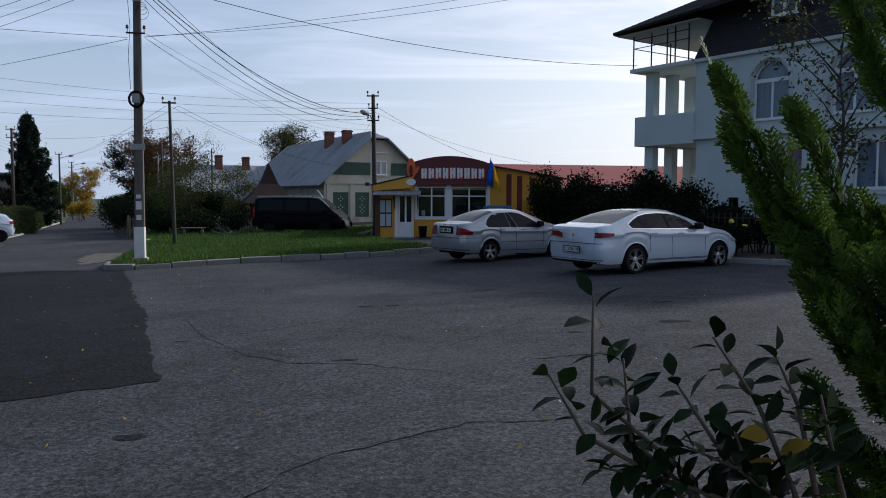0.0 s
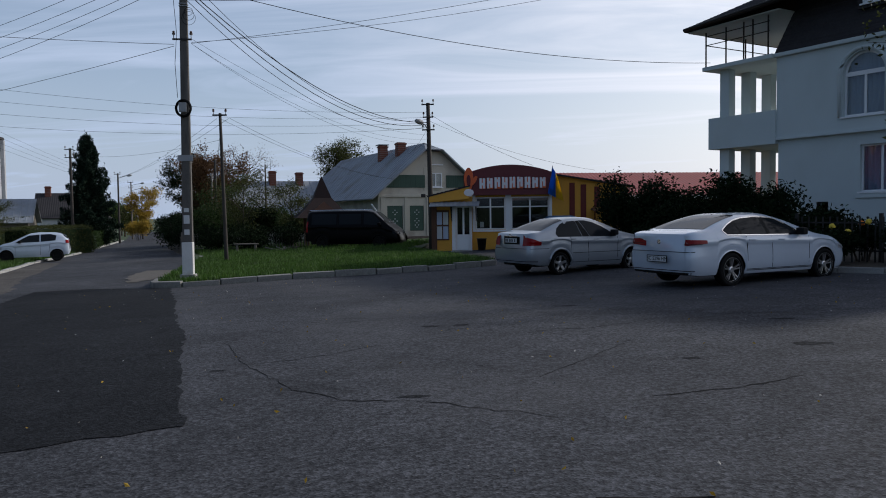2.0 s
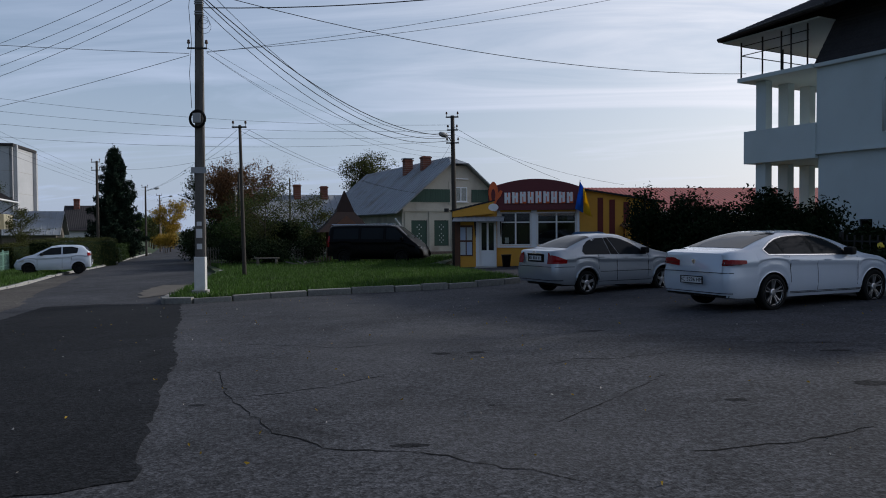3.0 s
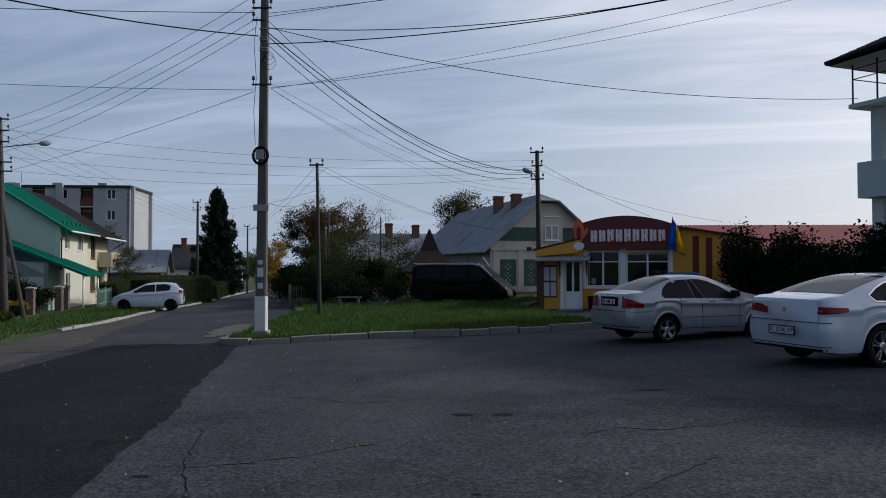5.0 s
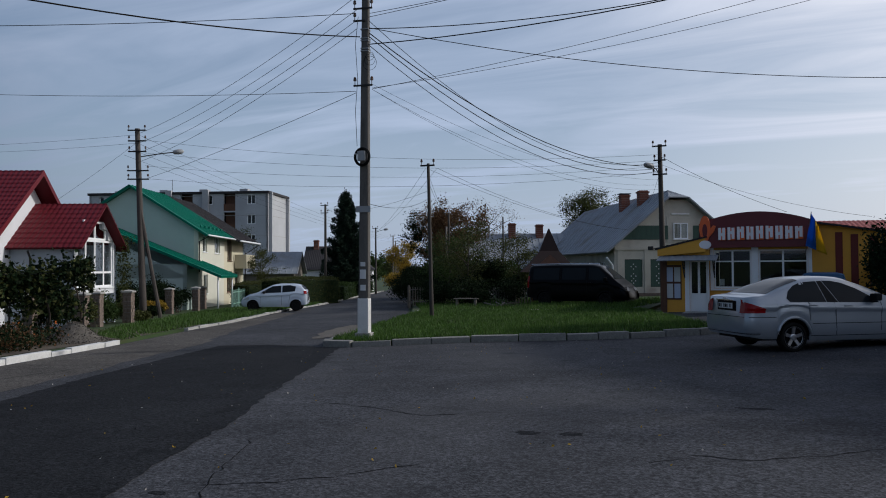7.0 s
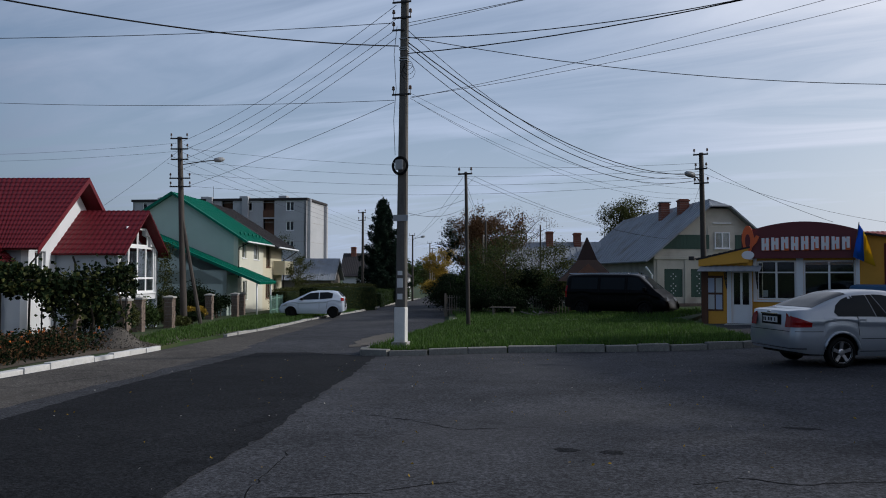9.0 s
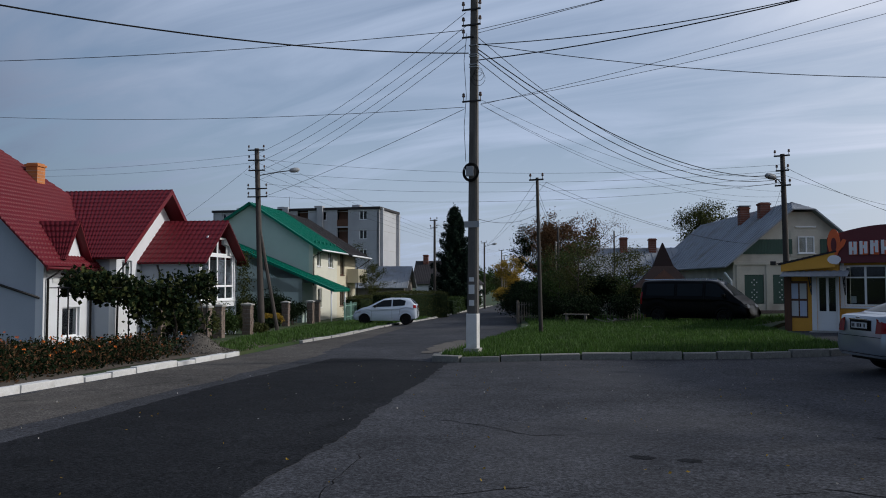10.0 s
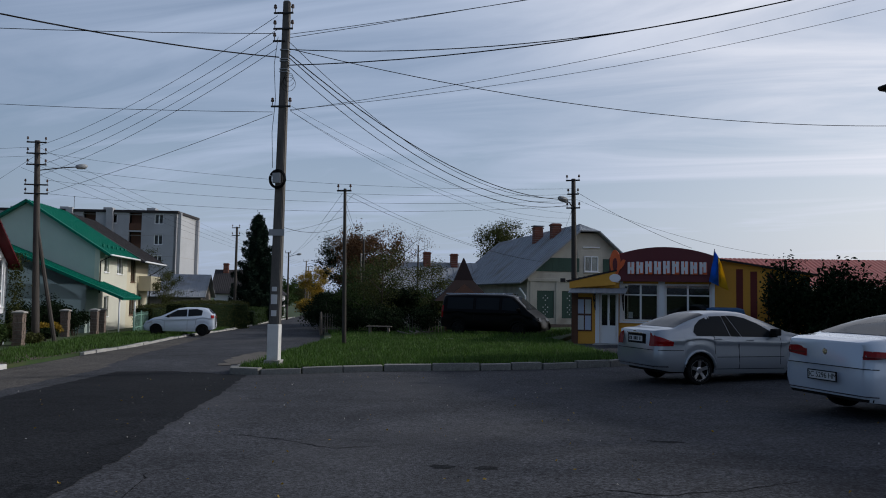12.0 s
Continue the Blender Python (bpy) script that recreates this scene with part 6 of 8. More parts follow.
def tree(x, y, h, label, leaf, n, size, crown_r, low=0.35, seed=1, tr=0.12, group="trees", droop=0.0, limbs=12, dz=0.1):
    base = thing("tree", at_ground(x, y, 0, dz), label, "tree", group)
    rs = np.random.RandomState(seed)
    bm = bmesh.new()
    k = 7
    wob = np.cumsum(rs.normal(0, 0.05 * h / 8, (k + 1, 2)), 0)
    axis = [(wob[i, 0], wob[i, 1], -0.3 + (h * 0.88 + 0.3) * i / k) for i in range(k + 1)]
    tube(bm, axis, [tr * (1 - 0.8 * i / k) for i in range(k + 1)], 7)
    part("trunk", bm, BARK, base, "", True)
    tips = []
    bm = bmesh.new()
    for i in range(limbs):
        f = low + (0.92 - low) * (i + rs.rand()) / limbs
        z = h * f
        j = min(k, max(0, f / 0.88 * k))
        o = Vector(axis[int(j)]).lerp(Vector(axis[min(k, int(j) + 1)]), j - int(j))
        a = i * 2.4 + rs.normal(0, 0.4)
        r = crown_r * (0.55 + 0.6 * rs.rand()) * math.sin(math.pi * (0.15 + 0.75 * (1 - (f - low) / (1 - low)) ** 0.8))
        e = o + Vector((math.cos(a) * r, math.sin(a) * r, h * 0.14 * (1 + rs.rand()) - droop * r))
        mid = o.lerp(e, 0.5) + Vector((0, 0, 0.08 * r + rs.normal(0, 0.05)))
        tube(bm, [o, mid, e], [tr * 0.35, tr * 0.22, tr * 0.07], 5)
        tips += [mid, e, e]
        for q in range(3):
            s = mid.lerp(e, rs.rand())
            t = s + Vector((rs.normal(0, 0.35 * r), rs.normal(0, 0.35 * r), abs(rs.normal(0, 0.3 * r)) - droop * 0.3 * r))
            tube(bm, [s, s.lerp(t, 0.5) + Vector((0, 0, 0.04)), t], [tr * 0.13, tr * 0.09, tr * 0.04], 4)
            tips += [t, s.lerp(t, 0.5)]
    part("bough", bm, BARK, base, "", True)
    tips = np.array([list(t) for t in tips])
    n = int(n * 2.1)
    c = tips[rs.randint(0, len(tips), n)] + rs.normal(0, crown_r * 0.13, (n, 3)) * np.array((1, 1, 0.8))
    leaf_mesh("crown", c, size, leaf, base, "", seed=seed)
    return base


def conifer(x, y, h, R, label, n=9000, seed=1):
    base = thing("conifer", at_ground(x, y, 0, 0.05), label, "tree", "trees")
    rs = np.random.RandomState(seed)
    bm = bmesh.new()
    tube(bm, [(0, 0, -0.3), (0, 0, h * 0.5), (0.05, 0, h)], [0.22, 0.14, 0.02], 8)
    part("trunk", bm, BARK, base, "", True)
    bm = bmesh.new()
    pts, nb = [], 190
    for i in range(nb):
        f = 0.04 + 0.95 * (i / nb) ** 1.05
        r = R * min(0.95, 1.15 * (1 - f) ** 0.65) * (0.5 + 0.65 * rs.rand()) + 0.12
        a = i * 2.4 + rs.normal(0, 0.2)
        z = h * f
        d = np.array((math.cos(a), math.sin(a)))
        tube(bm, [(0, 0, z), (d[0] * r * 0.5, d[1] * r * 0.5, z - 0.02), (d[0] * r, d[1] * r, z + 0.1 * r)], [0.03, 0.02, 0.006], 4)
        m = max(12, int(n / nb * r / R * 1.6))
        t = rs.rand(m) ** 0.7
        w = 0.28 * r * (1 - t) + 0.1
        s = rs.normal(0, 1, m) * w * 0.6
        pts.append(np.stack([d[0] * r * t - d[1] * s, d[1] * r * t + d[0] * s, z + 0.1 * r * t * t + rs.normal(0, 0.16, m) - 0.1], 1))
    part("bough", bm, BARK, base)
    leaf_mesh("needles", np.concatenate(pts), 0.3, NEEDLE, base, "", seed=seed, aspect=0.3)
    return base


def bush(x, y, r, h, label, leaf, n, size, seed=1, name="shrub", group="shrubs", lumps=7, dz=0.1, turn=0.0, stretch=1.0):
    base = thing(name, at_ground(x, y, turn, dz), label, "shrub", group)
    rs = np.random.RandomState(seed)
    bm = bmesh.new()
    cs = []
    for i in range(lumps):
        a = rs.rand() * 6.28
        q = r * 0.62 * rs.rand() ** 0.5
        c = Vector((math.cos(a) * q * stretch, math.sin(a) * q, h * (0.35 + 0.4 * rs.rand())))
        cs.append((*c, 0.35 + 0.3 * rs.rand()))
        tube(bm, [(c.x * 0.2, c.y * 0.2, -0.1), (c.x * 0.5, c.y * 0.5, c.z * 0.5), c, (c.x * 1.1, c.y * 1.1, c.z + 0.25 * h)], [0.03, 0.024, 0.015, 0.004], 5)
    part("stem", bm, BARK, base)
    cs = np.array(cs)
    n, size = int(n * 2.2), size * 1.2
    k = rs.randint(0, lumps, n)
    v = rs.normal(size=(n, 3)); v /= np.linalg.norm(v, axis=1)[:, None]
    rad = (0.25 + 0.75 * rs.rand(n) ** 0.5) * (1 + 0.25 * np.clip(rs.normal(size=n), -1.4, 1.1))
    c = cs[k, :3] + v * (rad * cs[k, 3])[:, None] * np.array((r * 0.95, r * 0.95, h * 0.55))
    c[:, 2] = np.abs(c[:, 2]) * 0.98 + 0.02
    leaf_mesh("leaves", c, size, leaf, base, "", seed=seed + 1)
    return base


def hedge(p, q, w, h, label, leaf, n, seed=1, size=0.09):
    (x, y), (x2, y2) = p, q
    L = math.hypot(x2 - x, y2 - y)
    base = thing("hedge", at_ground(x, y, math.degrees(math.atan2(y2 - y, x2 - x)), 0.08), label, "hedge", "hedges")
    rs = np.random.RandomState(seed)
    bm = bmesh.new()
    # solid near-black core: the hedge's inner shade is put into its colour
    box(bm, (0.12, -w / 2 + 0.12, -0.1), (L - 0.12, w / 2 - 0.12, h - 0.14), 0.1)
    part("dark_core", bm, LEAF_DARK, base)
    u = rs.rand(n, 3)
    side = rs.randint(0, 5, n)
    c = u * np.array((L, w, h)) - np.array((0, w / 2, 0))
    j = rs.normal(0, 0.05, n)
    c[side <= 1, 2] = h + j[side <= 1]
    c[side == 2, 1] = -w / 2 + j[side == 2]; c[side == 3, 1] = w / 2 + j[side == 3]
    m = side == 4
    c[m, 0] = np.where(u[m, 0] > 0.5, L, 0) + j[m]
    bulge = np.array([noise.noise((a * 0.9, b * 0.9, d * 0.9 + seed)) for a, b, d in c])
    c[:, 1] += 0.18 * bulge * np.sign(c[:, 1]); c[:, 2] += 0.16 * bulge * (c[:, 2] > h * 0.5)
    leaf_mesh("leaves", c, size, leaf, base, "", seed=seed)
    return base


# across the street
conifer(-38.5, 68.0, 10.2, 2.6, "tall dark spruce beside the street", 32000, 3)
hedge((-31.0, 46.0), (-30.2, 52.3), 1.9, 1.85, "clipped yellow-green hedge beside the white car", LEAF_OLIVE, 9000, 5)
hedge((-33.4, 46.0), (-35.6, 52.5), 1.4, 1.6, "clipped green hedge in front of the outbuilding", LEAF_OLIVE, 6000, 6)
hedge((-33.0, 57.5), (-38.5, 69.0), 1.5, 1.2, "low dark green hedge along the street", LEAF_MID, 6000, 7, 0.11)
hedge((-42.5, 76.0), (-50.5, 93.0), 1.6, 1.1, "far hedge along the street", LEAF_MID, 5000, 8, 0.14)
tree(-38.3, 54.5, 3.7, "young tree with yellowing leaves beside the houses", LEAF_OLIVE, 1500, 0.12, 1.3, 0.3, 21, 0.06)
tree(-43.0, 57.0, 5.6, "thin half-bare tree by the outbuilding", LEAF_OLIVE, 900, 0.13, 1.6, 0.3, 22, 0.07)
tree(-49.8, 101.5, 6.0, "small tree in yellow autumn leaf", LEAF_YELLOW, 2600, 0.22, 2.4, 0.25, 23, 0.12)
bush(-46.0, 92.5, 1.8, 2.4, "orange autumn shrub beside the street", LEAF_YELLOW, 1800, 0.16, 24)
for k, (x, y, h, l) in enumerate(((-64, 118, 7, LEAF_MID), (-72, 140, 8, LEAF_OLIVE), (-84, 162, 9, LEAF_MID), (-97, 186, 9, LEAF_OLIVE), (-113, 215, 9, LEAF_MID), (-122, 240, 8, LEAF_MID), (-108, 246, 7, LEAF_OLIVE), (-134, 228, 9, LEAF_MID),
                                  (-96, 232, 8, LEAF_OLIVE), (-74, 175, 6, LEAF_MID), (-66, 160, 6.5, LEAF_DARK), (-52, 128, 7, LEAF_DARK), (-44, 108, 6.5, LEAF_DARK))):
    tree(x, y, h * 0.62, "distant broad green tree along the street", l, 1500, 0.36, h * 0.36, 0.2, 40 + k, 0.18)

# yards on the near side of the street
tree(-22.7, 57.0, 5.7, "broad fruit tree in rusty brown leaf", LEAF_BROWN, 9000, 0.15, 2.3, 0.3, 61, 0.14, limbs=20)
tree(-25.5, 60.5, 5.8, "dark green garden tree by the road", LEAF_DARK, 7000, 0.16, 2.1, 0.12, 62, 0.14)
tree(-23.0, 66.5, 6.9, "nearly bare tree with a few leaves", LEAF_BROWN, 1500, 0.1, 2.2, 0.3, 63, 0.11, limbs=18)
tree(-17.3, 77.0, 7.9, "round crowned tree behind the roof", LEAF_OLIVE, 5200, 0.17, 2.5, 0.5, 64, 0.16, limbs=22)
tree(-15.2, 42.6, 3.7, "small fruit tree with olive leaves in the yard", LEAF_OLIVE, 2600, 0.1, 1.8, 0.2, 65, 0.07)
tree(-17.6, 45.4, 3.4, "bushy fruit tree in the yard", LEAF_MID, 2600, 0.11, 1.7, 0.15, 66, 0.07)
tree(-13.2, 45.0, 3.3, "small plum tree beside the shelter", LEAF_OLIVE, 2000, 0.1, 1.5, 0.2, 67, 0.06)
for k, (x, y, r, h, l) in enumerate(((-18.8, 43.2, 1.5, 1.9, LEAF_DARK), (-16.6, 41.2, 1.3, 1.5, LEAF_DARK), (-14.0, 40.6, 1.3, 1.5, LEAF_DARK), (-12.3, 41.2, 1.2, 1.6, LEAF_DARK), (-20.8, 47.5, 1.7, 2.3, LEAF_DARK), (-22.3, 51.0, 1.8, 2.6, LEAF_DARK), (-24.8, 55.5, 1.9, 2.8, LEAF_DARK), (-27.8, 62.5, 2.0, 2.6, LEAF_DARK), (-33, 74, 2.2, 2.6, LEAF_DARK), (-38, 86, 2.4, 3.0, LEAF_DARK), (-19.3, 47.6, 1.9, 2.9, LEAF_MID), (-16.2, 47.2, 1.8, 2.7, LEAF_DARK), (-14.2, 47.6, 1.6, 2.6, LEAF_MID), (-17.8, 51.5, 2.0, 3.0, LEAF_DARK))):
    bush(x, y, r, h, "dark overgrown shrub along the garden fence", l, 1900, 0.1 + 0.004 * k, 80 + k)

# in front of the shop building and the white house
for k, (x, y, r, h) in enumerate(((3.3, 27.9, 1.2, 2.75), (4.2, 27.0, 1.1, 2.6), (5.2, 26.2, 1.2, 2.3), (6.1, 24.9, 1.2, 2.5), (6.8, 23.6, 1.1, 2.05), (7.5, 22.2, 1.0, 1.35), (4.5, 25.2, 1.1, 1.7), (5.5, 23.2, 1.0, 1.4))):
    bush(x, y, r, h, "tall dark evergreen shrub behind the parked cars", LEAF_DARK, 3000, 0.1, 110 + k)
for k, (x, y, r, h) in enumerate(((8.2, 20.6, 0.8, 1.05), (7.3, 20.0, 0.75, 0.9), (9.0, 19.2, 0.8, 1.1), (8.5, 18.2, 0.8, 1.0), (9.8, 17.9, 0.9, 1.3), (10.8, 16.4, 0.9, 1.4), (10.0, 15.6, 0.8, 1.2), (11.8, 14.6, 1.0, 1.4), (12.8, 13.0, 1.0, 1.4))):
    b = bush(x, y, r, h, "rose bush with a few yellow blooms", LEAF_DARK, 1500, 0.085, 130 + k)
    rs = np.random.RandomState(150 + k)
    for q in range(2 if k not in (3, 4) else 4):
        bm = bmesh.new()
        bmesh.ops.create_icosphere(bm, subdivisions=2, radius=0.075)
        for v in bm.verts: v.co *= 0.85 + 0.3 * rs.rand()
        o = part("rose", bm, PETAL_ORANGE if (k + q) % 5 == 0 else PETAL_YELLOW, b, "open yellow rose")
        o.location = (rs.normal(0, r * 0.45), rs.normal(0, r * 0.45), h * (0.85 + 0.3 * rs.rand()))
tree(9.3, 18.4, 5.9, "slender young tree with sparse leaves in the planting bed", LEAF_OLIVE, 700, 0.13, 1.9, 0.25, 160, 0.075, limbs=16)

# ---- near the camera ----


def spray_mesh(name, frames, material, parent, seed=1):
    """Flat feathery conifer sprays: frames are (origin, along, side, length)."""
    rs = np.random.RandomState(seed)
    vs = []
    for o, a, s, L in frames:
        o, a, s = np.array(o), np.array(a), np.array(s)
        nn = np.cross(a, s)
        vs.append([o - s * 0.004, o + s * 0.004, o + a * L + s * 0.001, o + a * L - s * 0.001])
        n = 9
        for i in range(n):
            t = (i + 0.6) / n
            for sg in (-1, 1):
                l = L * 0.46 * (1 - t) ** 0.7 * (0.75 + 0.4 * rs.rand()) + 0.012
                d = a * 0.72 + s * sg * 0.7 + nn * rs.normal(0, 0.14)
                p = o + a * L * t
                w = np.cross(d, nn) * 0.0042
                vs.append([p - w, p + w, p + d * l + w * 0.3, p + d * l - w * 0.3])
                for j in range(3):
                    u = (j + 0.7) / 3.4
                    l2 = l * 0.42 * (1 - u * 0.6)
                    sd = 1 if j % 2 else -1
                    d2 = d * 0.75 + np.cross(nn, d) * sd * 0.6 + nn * rs.normal(0, 0.12)
                    p2 = p + d * l * u
                    w2 = np.cross(d2, nn) * 0.0038
                    vs.append([p2 - w2, p2 + w2, p2 + d2 * l2 + w2 * 0.4, p2 + d2 * l2 - w2 * 0.4])
    v = np.array(vs).reshape(-1, 3)
    me = bpy.data.meshes.new(name)
    me.from_pydata(v.tolist(), [], np.arange(len(v)).reshape(-1, 4).tolist())
    return mesh_part(name, me, material, parent)


def thuja():
    X, Y = 1.65, 0.95
    base = thing("conifer_bush", at_ground(X, Y, 0, 0.06), "feathery green thuja bush with upswept sprays", "shrub")
    rs = np.random.RandomState(7)
    z0 = gz(X, Y) + 0.06
    tips = [(0.37, 0.98, 1.96), (0.44, 1.04, 1.78), (0.52, 1.0, 1.62), (0.62, 1.08, 1.86), (0.68, 0.96, 2.16), (0.76, 1.02, 2.28), (0.8, 0.9, 1.9), (0.62, 0.92, 1.42), (0.72, 1.05, 1.3), (0.66, 0.98, 1.12),
            (0.86, 1.1, 1.6), (0.92, 0.95, 2.45), (1.0, 1.1, 2.1), (0.72, 1.0, 1.02), (0.8, 0.92, 1.45), (0.92, 1.0, 1.25), (1.15, 0.95, 2.6), (1.3, 1.05, 2.3), (0.9, 0.88, 0.95), (1.0, 0.9, 1.7),
            (1.5, 0.95, 2.7), (1.8, 1.0, 2.5), (2.1, 1.0, 2.2), (2.3, 0.9, 1.7), (2.0, 0.6, 1.8), (1.5, 1.6, 2.0), (1.9, 1.5, 1.7), (2.3, 1.2, 1.2), (1.4, 0.4, 1.9)]
    tips += [(0.72, 1.0, 0.82), (0.78, 0.95, 0.68), (0.68, 0.95, 0.93), (0.8, 1.05, 0.55), (0.92, 1.0, 0.78), (0.85, 0.9, 1.1), (0.95, 0.9, 0.5)]
    tips += [(X + 0.15 + 0.75 * math.cos(a) * (0.4 + 0.6 * rs.rand()), Y + 0.15 + 0.7 * math.sin(a) * (0.4 + 0.6 * rs.rand()), 0.8 + 1.9 * rs.rand()) for a in [-1.2 + 3.2 * k / 22 for k in range(23)]]
    bm = bmesh.new()
    tube(bm, [(0, 0, -0.2), (0.02, 0, 0.5), (-0.05, 0, 1.3), (-0.05, 0, 2.2)], [0.06, 0.05, 0.035, 0.012], 8)
    part("trunk", bm, BARK, base, "", True)
    frames = []
    bm = bmesh.new()
    for t in tips:
        e = Vector((t[0] - X, t[1] - Y, t[2] - z0))
        o = Vector((0, 0, max(0.15, e.z * 0.28)))
        c = Vector((e.x * 0.55, e.y * 0.6, e.z * 0.45 + o.z * 0.2))
        pts = [(o * (1 - s) ** 2 + c * 2 * s * (1 - s) + e * s * s) for s in [k / 8 for k in range(9)]]
        tube(bm, pts, [0.014 * (1 - 0.85 * k / 8) for k in range(9)], 5)
        for k in range(84):
            s = 0.18 + 0.82 * (k + rs.rand()) / 84
            p = o * (1 - s) ** 2 + c * 2 * s * (1 - s) + e * s * s
            d = ((c - o) * (1 - s) + (e - c) * s).normalized()
            j = Vector(rs.normal(0, 1, 3)); j = (j - j.dot(d) * d).normalized()
            a = (d * (0.6 + 0.5 * s) + j * (0.75 * (1 - s * 0.5)) + Vector((0, 0, 0.25))).normalized()
            sd = a.cross(Vector(rs.normal(0, 1, 3))).normalized()
            frames.append((p, a, sd, (0.07 + 0.1 * rs.rand()) * (1.25 - 0.5 * s)))
    part("bough", bm, BARK, base)
    spray_mesh("sprays", frames, THUJA, base, 8)
    return base


def leafy_shrub():
    X, Y = 0.486, 0.385
    base = thing("apple_shoots", at_ground(X, Y, 0, 0.06), "young leafy shoots with glossy dark green leaves", "shrub")
    rs = np.random.RandomState(9)
    z0 = gz(X, Y) + 0.06
    shoots = [((0.34, 1.0, 0.9), (0.07, 0.98, 1.13), (0.065, 0.96, 1.40)), ((0.34, 1.0, 0.86), (0.18, 1.0, 1.0), (0.155, 1.0, 1.22)), ((0.3, 0.98, 0.88), (0.05, 0.97, 1.02), (-0.05, 0.96, 1.19)),
              ((0.62, 1.0, 0.86), (0.52, 1.02, 1.1), (0.39, 1.0, 1.28)), ((0.66, 0.98, 0.9), (0.62, 1.0, 1.1), (0.56, 1.02, 1.24)), ((0.55, 1.02, 0.84), (0.4, 1.0, 1.0), (0.29, 1.02, 1.17)),
              ((0.6, 1.0, 0.82), (0.46, 0.98, 0.93), (0.32, 0.98, 0.99)), ((0.5, 0.98, 0.82), (0.3, 0.98, 0.89), (0.1, 0.98, 0.93)), ((0.75, 1.0, 0.85), (0.7, 0.98, 1.0), (0.66, 0.96, 1.14)),
              ((0.6, 1.0, 0.8), (0.5, 1.0, 0.9), (0.45, 0.98, 1.03)), ((0.5, 1.02, 0.78), (0.32, 1.0, 0.84), (0.2, 1.0, 0.93))]
    hub = Vector((-0.296, -1.036, 1.645))        # the shoots spread out from the foot towards the open ground
    shoots = [tuple(hub + 0.68 * (Vector(p) - hub) for p in q) for q in shoots]
    young = mat("young_bark", (0.1, 0.075, 0.05), 0.7, var=0.25, scale=20, fine=80)
    verts, faces, warm, wfaces = [], [], [], []
    to = Vector((X, Y, z0))
    for n_, (a, b, c) in enumerate(shoots):
        root = Vector((X + rs.normal(0, 0.04), Y + rs.normal(0, 0.04), z0 - 0.05))
        a, b, c = Vector(a), Vector(b), Vector(c)
        bm = bmesh.new()
        tube(bm, [p - to for p in (root, root.lerp(a, 0.6) + Vector((0.03, 0, 0)), a, b, c)], [0.009, 0.007, 0.0055, 0.0042, 0.002], 6)
        part("stem", bm, young, base, "", True)
        n = 17
        for k in range(n):
            s = 0.02 + 0.98 * (k + 0.5) / n
            p = a * (1 - s) ** 2 + b * 2 * s * (1 - s) + c * s * s
            d = (b - a).lerp(c - b, s).normalized()
            ang = k * 2.4 + n_
            u = d.cross(Vector((0, 0, 1)) if abs(d.z) < 0.9 else Vector((1, 0, 0))).normalized()
            v = d.cross(u)
            out = (u * math.cos(ang) + v * math.sin(ang) + d * (0.55 + 0.7 * (s > 0.9)) + Vector((0, 0, -0.12 + rs.normal(0, 0.2)))).normalized()
            side = out.cross(Vector((rs.normal(0, 0.4), rs.normal(0, 0.4), 1))).normalized()
            nn = side.cross(out)
            L = (0.054 + 0.024 * rs.rand()) * (1.1 - 0.3 * s)
            W = L * 0.25
            tv, tf = (warm, wfaces) if (n_ == 3 and k in (2, 3, 5)) else (verts, faces)
            i0 = len(tv)
            curl = 0.3 * rs.rand() + 0.05
            for q, wd in ((0.0, 0.0), (0.18, 0.55), (0.42, 1.0), (0.68, 0.85), (0.88, 0.4), (1.0, 0.0)):
                m = p + out * (L * q + 0.006) - nn * (L * curl * q * q)
                jag = 1 + 0.06 * rs.normal()
                tv += [tuple(m - to), tuple(m + side * W * wd * jag + nn * W * 0.35 * wd - to), tuple(m - side * W * wd * jag + nn * W * 0.35 * wd - to)]
            for q in range(5):
                x, y = i0 + 3 * q, i0 + 3 * q + 3
                tf += [(x, x + 1, y + 1, y), (x, y, y + 2, x + 2)]
    me = bpy.data.meshes.new("leaves")
    me.from_pydata(verts, [], faces)
    mesh_part("leaves", me, SHRUB_LEAF, base, "", True)
    me = bpy.data.meshes.new("turned_leaves")
    me.from_pydata(warm, [], wfaces)
    mesh_part("turned_leaves", me, LEAF_YELLOW, base, "yellowed autumn leaves", True)
    return base


thuja()
leafy_shrub()

# ---- vehicles ----


def smooth_interp(x, pts, soft=0.05):
    """Piecewise line through pts, eased at its corners."""
    xs, ys = [p[0] for p in pts], [p[1] for p in pts]
    return sum(np.interp(x + soft * k, xs, ys) for k in (-2, -1, 0, 1, 2)) / 5


